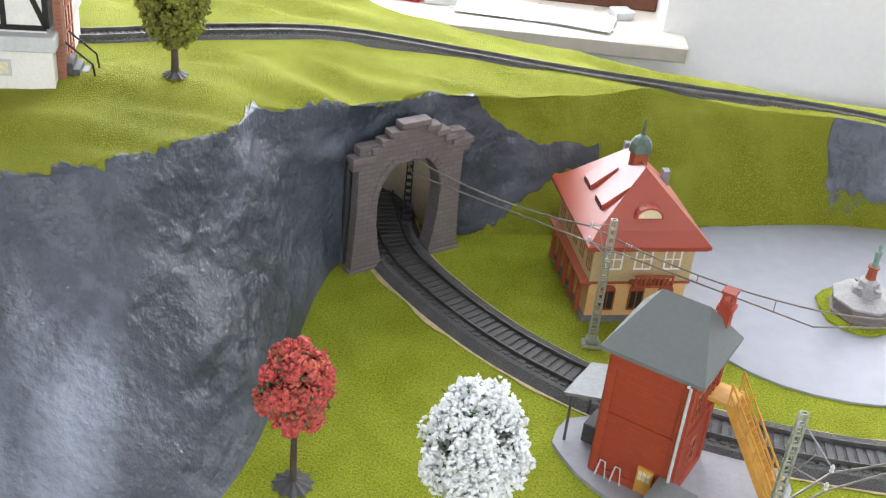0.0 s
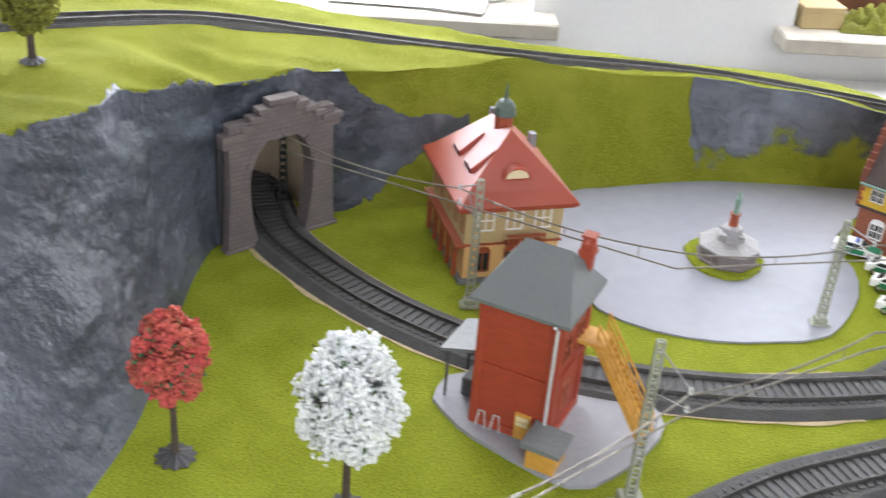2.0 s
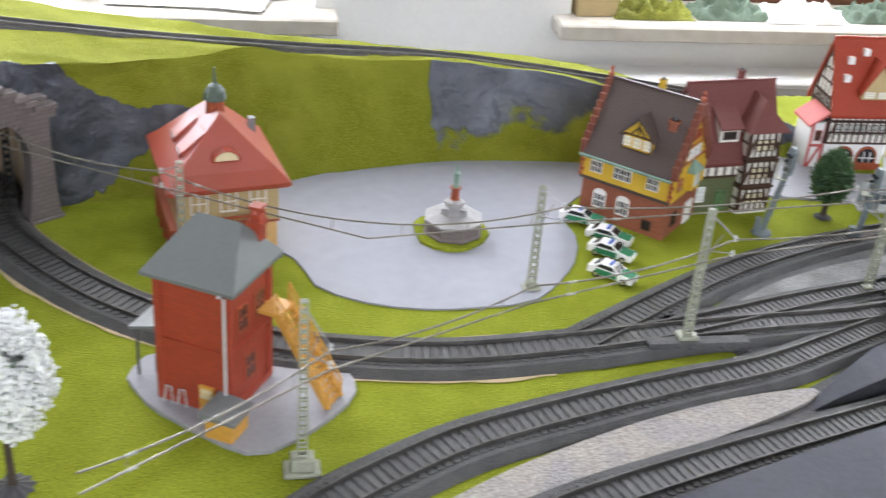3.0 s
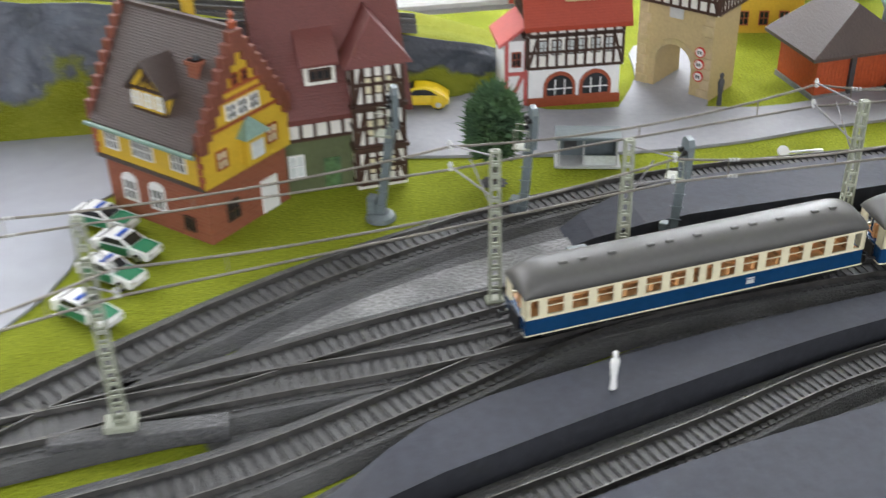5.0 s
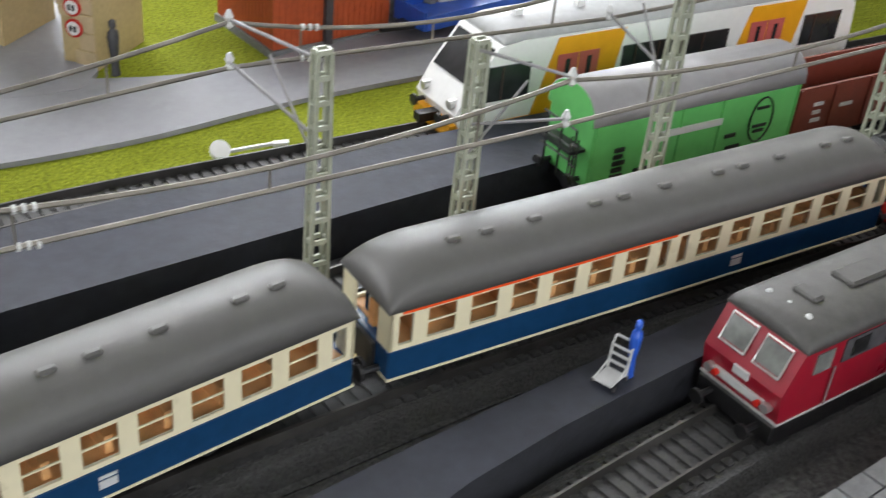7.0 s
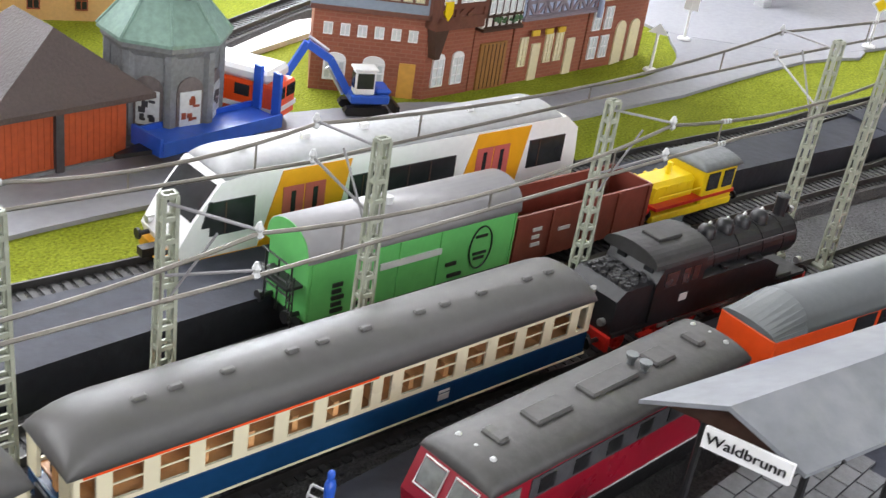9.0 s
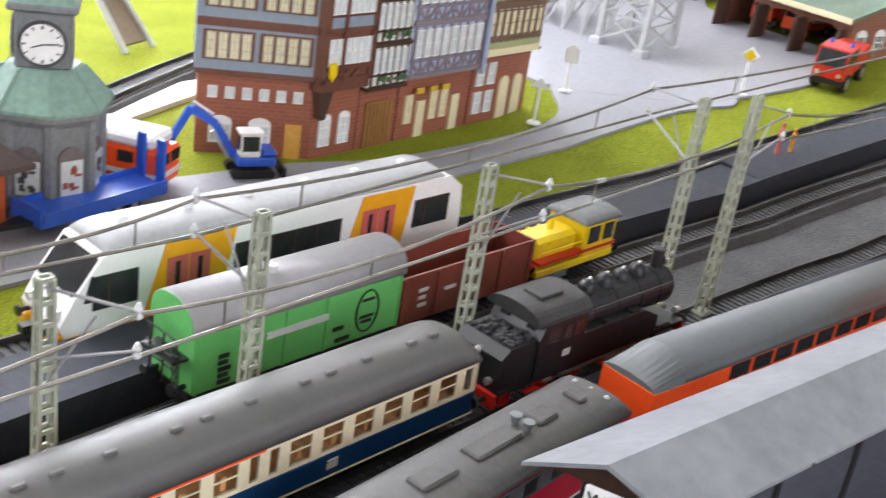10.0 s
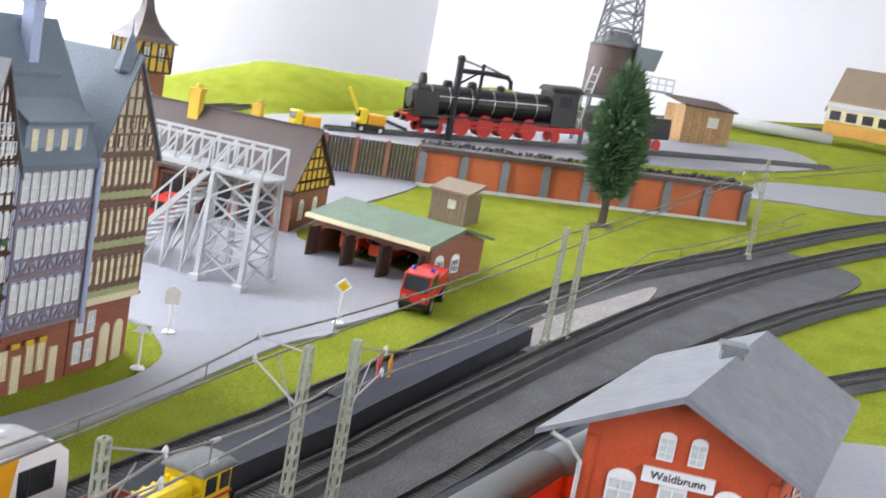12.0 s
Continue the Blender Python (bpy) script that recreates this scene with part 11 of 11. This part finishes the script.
def far_railcar():
    root = thing("railcar", 4.13, 0.60, ground_z(4.12) + 0.012, 86, "old cream and brown railcar with grey roof", "railcar")
    L = 0.17
    part("lower_body", box(B(), -L, L, -0.03, 0.03, 0.012, 0.048, 0.002), M["yellow_wood"], root, "ochre-brown lower body")
    part("upper_body", box(B(), -L, L, -0.03, 0.03, 0.0482, 0.085, 0.002), M["cream"], root)
    n = 10
    part("roof", prism(B(), [(-0.033, 0.0852)] + [(-math.cos(math.pi * i / n) * 0.033, 0.0855 + math.sin(math.pi * i / n) * 0.016) for i in range(1, n)] + [(0.033, 0.0852)], -L - 0.002, L + 0.002, "yz"), M["metal_grey"], root)
    for s in (-1, 1):
        for k in range(8):
            x = -L + 0.022 + k * 0.042
            part("window", box(B(), x - 0.014, x + 0.014, s * 0.0302 - 0.001, s * 0.0302 + 0.001, 0.054, 0.078), M["win_dark"], root)
    for e in (-1, 1):
        for y in (-0.015, 0.015):
            part("end_window", box(B(), e * L - 0.001, e * L + 0.001, y - 0.011, y + 0.011, 0.054, 0.078), M["win_dark"], root)
    wheel_set(root, (-0.12, -0.09, 0.09, 0.12), 0.011, 0.02)


far_railcar()
back = house_root("goods_shed", (4.52, 0.80), (4.42, 0.30), 0.2, "brown goods shed with a wide roof at the board's end", ground_z(4.5), "shed")
part("wall", box(B(), -back[1], back[1], -back[2], back[2], -0.02, 0.09), M["yellow_wood"], back[0])
gable_roof(back[0], back[1], back[2], 0.085, 0.19, "beam_brown", 0.03)
pp = thing("pipe", 4.03, 0.97, ground_z(4.0) + 0.012, -70, "pale grey pipe lying along the track", "pipe")
part("tube", tube(B(), (-0.06, 0, 0.012), (0.24, 0, 0.012), 0.016, n=16), M["metal_grey"], pp, smooth=True)

bm = B()
NU2, NV2 = 70, 24
rows = []
for i in range(NU2 + 1):
    t = i / NU2
    cx, cy = 2.72 + 1.3 * t, 1.97 - 0.42 * t
    crest = 0.205 * min(1, t / 0.26) * (1 - 0.04 * t) + 0.10 * (1 - min(1, t / 0.26))
    row = []
    for j in range(NV2 + 1):
        v = j / NV2
        w = math.sin(math.pi * min(1, v * 0.9)) ** 0.8
        x, y = cx + 0.12 * (v - 0.5), cy + 0.36 * (v - 0.5) - 0.04
        g = ground_z(x) - 0.01
        row.append(bm.verts.new((x, y, g + max(0, crest - g) * w + 0.0015 * noise.fractal(Vector((x * 9, y * 9, 2)), 1, 2, 3))))
    rows.append(row)
for i in range(NU2):
    for j in range(NV2):
        bm.faces.new((rows[i][j], rows[i + 1][j], rows[i + 1][j + 1], rows[i][j + 1]))
tagged(part("far_hill", bm, M["grass"], None, smooth=True), "low grassy hill along the back of the board", "hill", kind="structure")


# ---- behind the clock tower: branch track, white board, trestle ----
T_BRANCH = [(1.22, 1.13), (1.312, 1.191), (1.455, 1.264), (1.62, 1.33), (1.8, 1.42)]
SLEEPER_QUEUE.append(track(T_BRANCH, "dark model track behind the old town"))
pad("path", [(1.27, 1.135), (1.33, 1.165), (1.42, 1.20), (1.45, 1.225), (1.40, 1.222), (1.31, 1.178), (1.25, 1.15)], 0.004, 0.004, M["plaster"], "white painted board strip beside the track", "path", False)
tr = thing("notice_trestle", 1.425, 1.335, 0.0, 20, "leaning grey trestle with a framed notice board", "notice board")
for s in (-1, 1):
    part("leg", bar(B(), (s * 0.018, -0.018, 0), (s * 0.014, 0.02, 0.045), 0.004), M["metal_grey"], tr)
part("board", prism(B(), [(-0.012, 0.004), (0.016, 0.036), (0.015, 0.038), (-0.013, 0.006)], -0.014, 0.014, "yz"), M["beam_brown"], tr)
part("frame_top", bar(B(), (-0.018, 0.02, 0.045), (0.018, 0.02, 0.045), 0.004), M["metal_grey"], tr)


# ---- odds and ends on the front platform ----
def luggage_box(x, y):
    root = thing("show_case", x, y, 0.0200, -62, "grey platform box with a pink front and white bust", "box")
    part("body", box(B(), -0.008, 0.008, -0.012, 0.012, 0, 0.015, 0.0006), M["dark"], root)
    part("front", box(B(), -0.0085, -0.0081, -0.010, 0.010, 0.002, 0.012), M["door_red"], root)
    part("bust", lathe(B(), [(0.0028, 0.015), (0.0032, 0.018), (0.0014, 0.0205), (0.002, 0.023), (0.0006, 0.0255)], 10, (0.004, 0.004, 0)), M["white"], root, smooth=True)


luggage_box(1.150, 0.655)
paving = thing("platform_paving", 0, 0, 0, 0, "small grey paving slabs on the front platform", "paving")
slab_me = bpy.data.meshes.new("paving_slab")
bm = box(B(), -0.0056, 0.0056, -0.0036, 0.0036, 0.0, 0.0012)
bm.to_mesh(slab_me)
bm.free()
slab_me.materials.append(M["paver"])
for i in range(24):
    for k in range(7):
        px = 0.99 + i * 0.012 + (0.006 if k % 2 else 0)
        py = 0.597 + k * 0.0078 + (px - 1.0) * 0.10
        ob = new("paving_slab", slab_me)
        ob.parent = paving
        ob.matrix_local = pose(px, py, 0.0198, 0, 0, 6)


def marker_post(x, y, h):
    root = thing("marker_post", x, y, 0.003, 0, "small white marker post with a round head", "post", "marker posts")
    part("post", tube(B(), (0, 0, 0), (0, 0, h), 0.0008, n=8), M["white"], root)
    part("head", lathe(B(), [(0.0008, 0), (0.0024, 0.0015), (0.0024, 0.003), (0.0008, 0.0045)], 10, (0, 0, h)), M["white"], root)
    return root


for px, py in ((0.926, 0.779), (0.933, 0.787)):
    marker_post(px, py, 0.007).scale = (0.6, 0.6, 0.7)


def open_tray(x, y):
    root = thing("cable_tray", x, y, 0.003, 14, "small dark open tray lying on the tan board", "tray")
    part("floor", box(B(), -0.014, 0.014, -0.007, 0.007, 0, 0.0012), M["dark"], root)
    for a, b, c, d in ((-0.014, 0.014, -0.007, -0.006), (-0.014, 0.014, 0.006, 0.007), (-0.014, -0.013, -0.006, 0.006), (0.013, 0.014, -0.006, 0.006), (-0.0005, 0.0005, -0.006, 0.006)):
        part("rim", box(B(), a, b, c, d, 0.0012, 0.005), M["dark"], root)


open_tray(0.812, 0.772)
bx = thing("relay_cabinet", 0.842, 0.812, 0.002, 10, "small blue-grey relay cabinet beside the track", "cabinet")
part("body", box(B(), -0.006, 0.006, -0.004, 0.004, 0, 0.012, 0.0005), M["sig_grey"], bx)
part("lid", box(B(), -0.0068, 0.0068, -0.0048, 0.0048, 0.0121, 0.0138, 0.0004), M["sig_grey"], bx)


# ---- sleepers, one by one ----
def sleeper_mesh(h):
    bm = box(B(), -h * 0.19, h * 0.19, -h * 1.5, h * 1.5, 0.0064, 0.0078)
    me = bpy.data.meshes.new("sleeper")
    bm.to_mesh(me)
    bm.free()
    me.materials.append(M["sleeper"])
    return me


shared = {}
for root, sleepers in SLEEPER_QUEUE:
    rest = B()
    near = sorted(sleepers, key=lambda s: abs(s[0].x - 0.75))[:300]
    kept = {id(s) for s in near}
    for s in sleepers:
        p, a, h = s
        key = round(h, 4)
        if id(s) in kept:
            if key not in shared:
                shared[key] = sleeper_mesh(key)
            ob = new("sleeper", shared[key])
            ob.parent = root
            ob.matrix_local = Matrix.Translation(p) @ Matrix.Rotation(a, 4, "Z")
        else:
            mbox(rest, Matrix.Translation(p) @ Matrix.Rotation(a, 4, "Z"), -h * 0.19, h * 0.19, -h * 1.5, h * 1.5, 0.0064, 0.0078)
    if rest.verts:
        ob = part("sleeper_bed", rest, M["sleeper"], root)
        ob["kind"] = "stuff"
    else:
        rest.free()
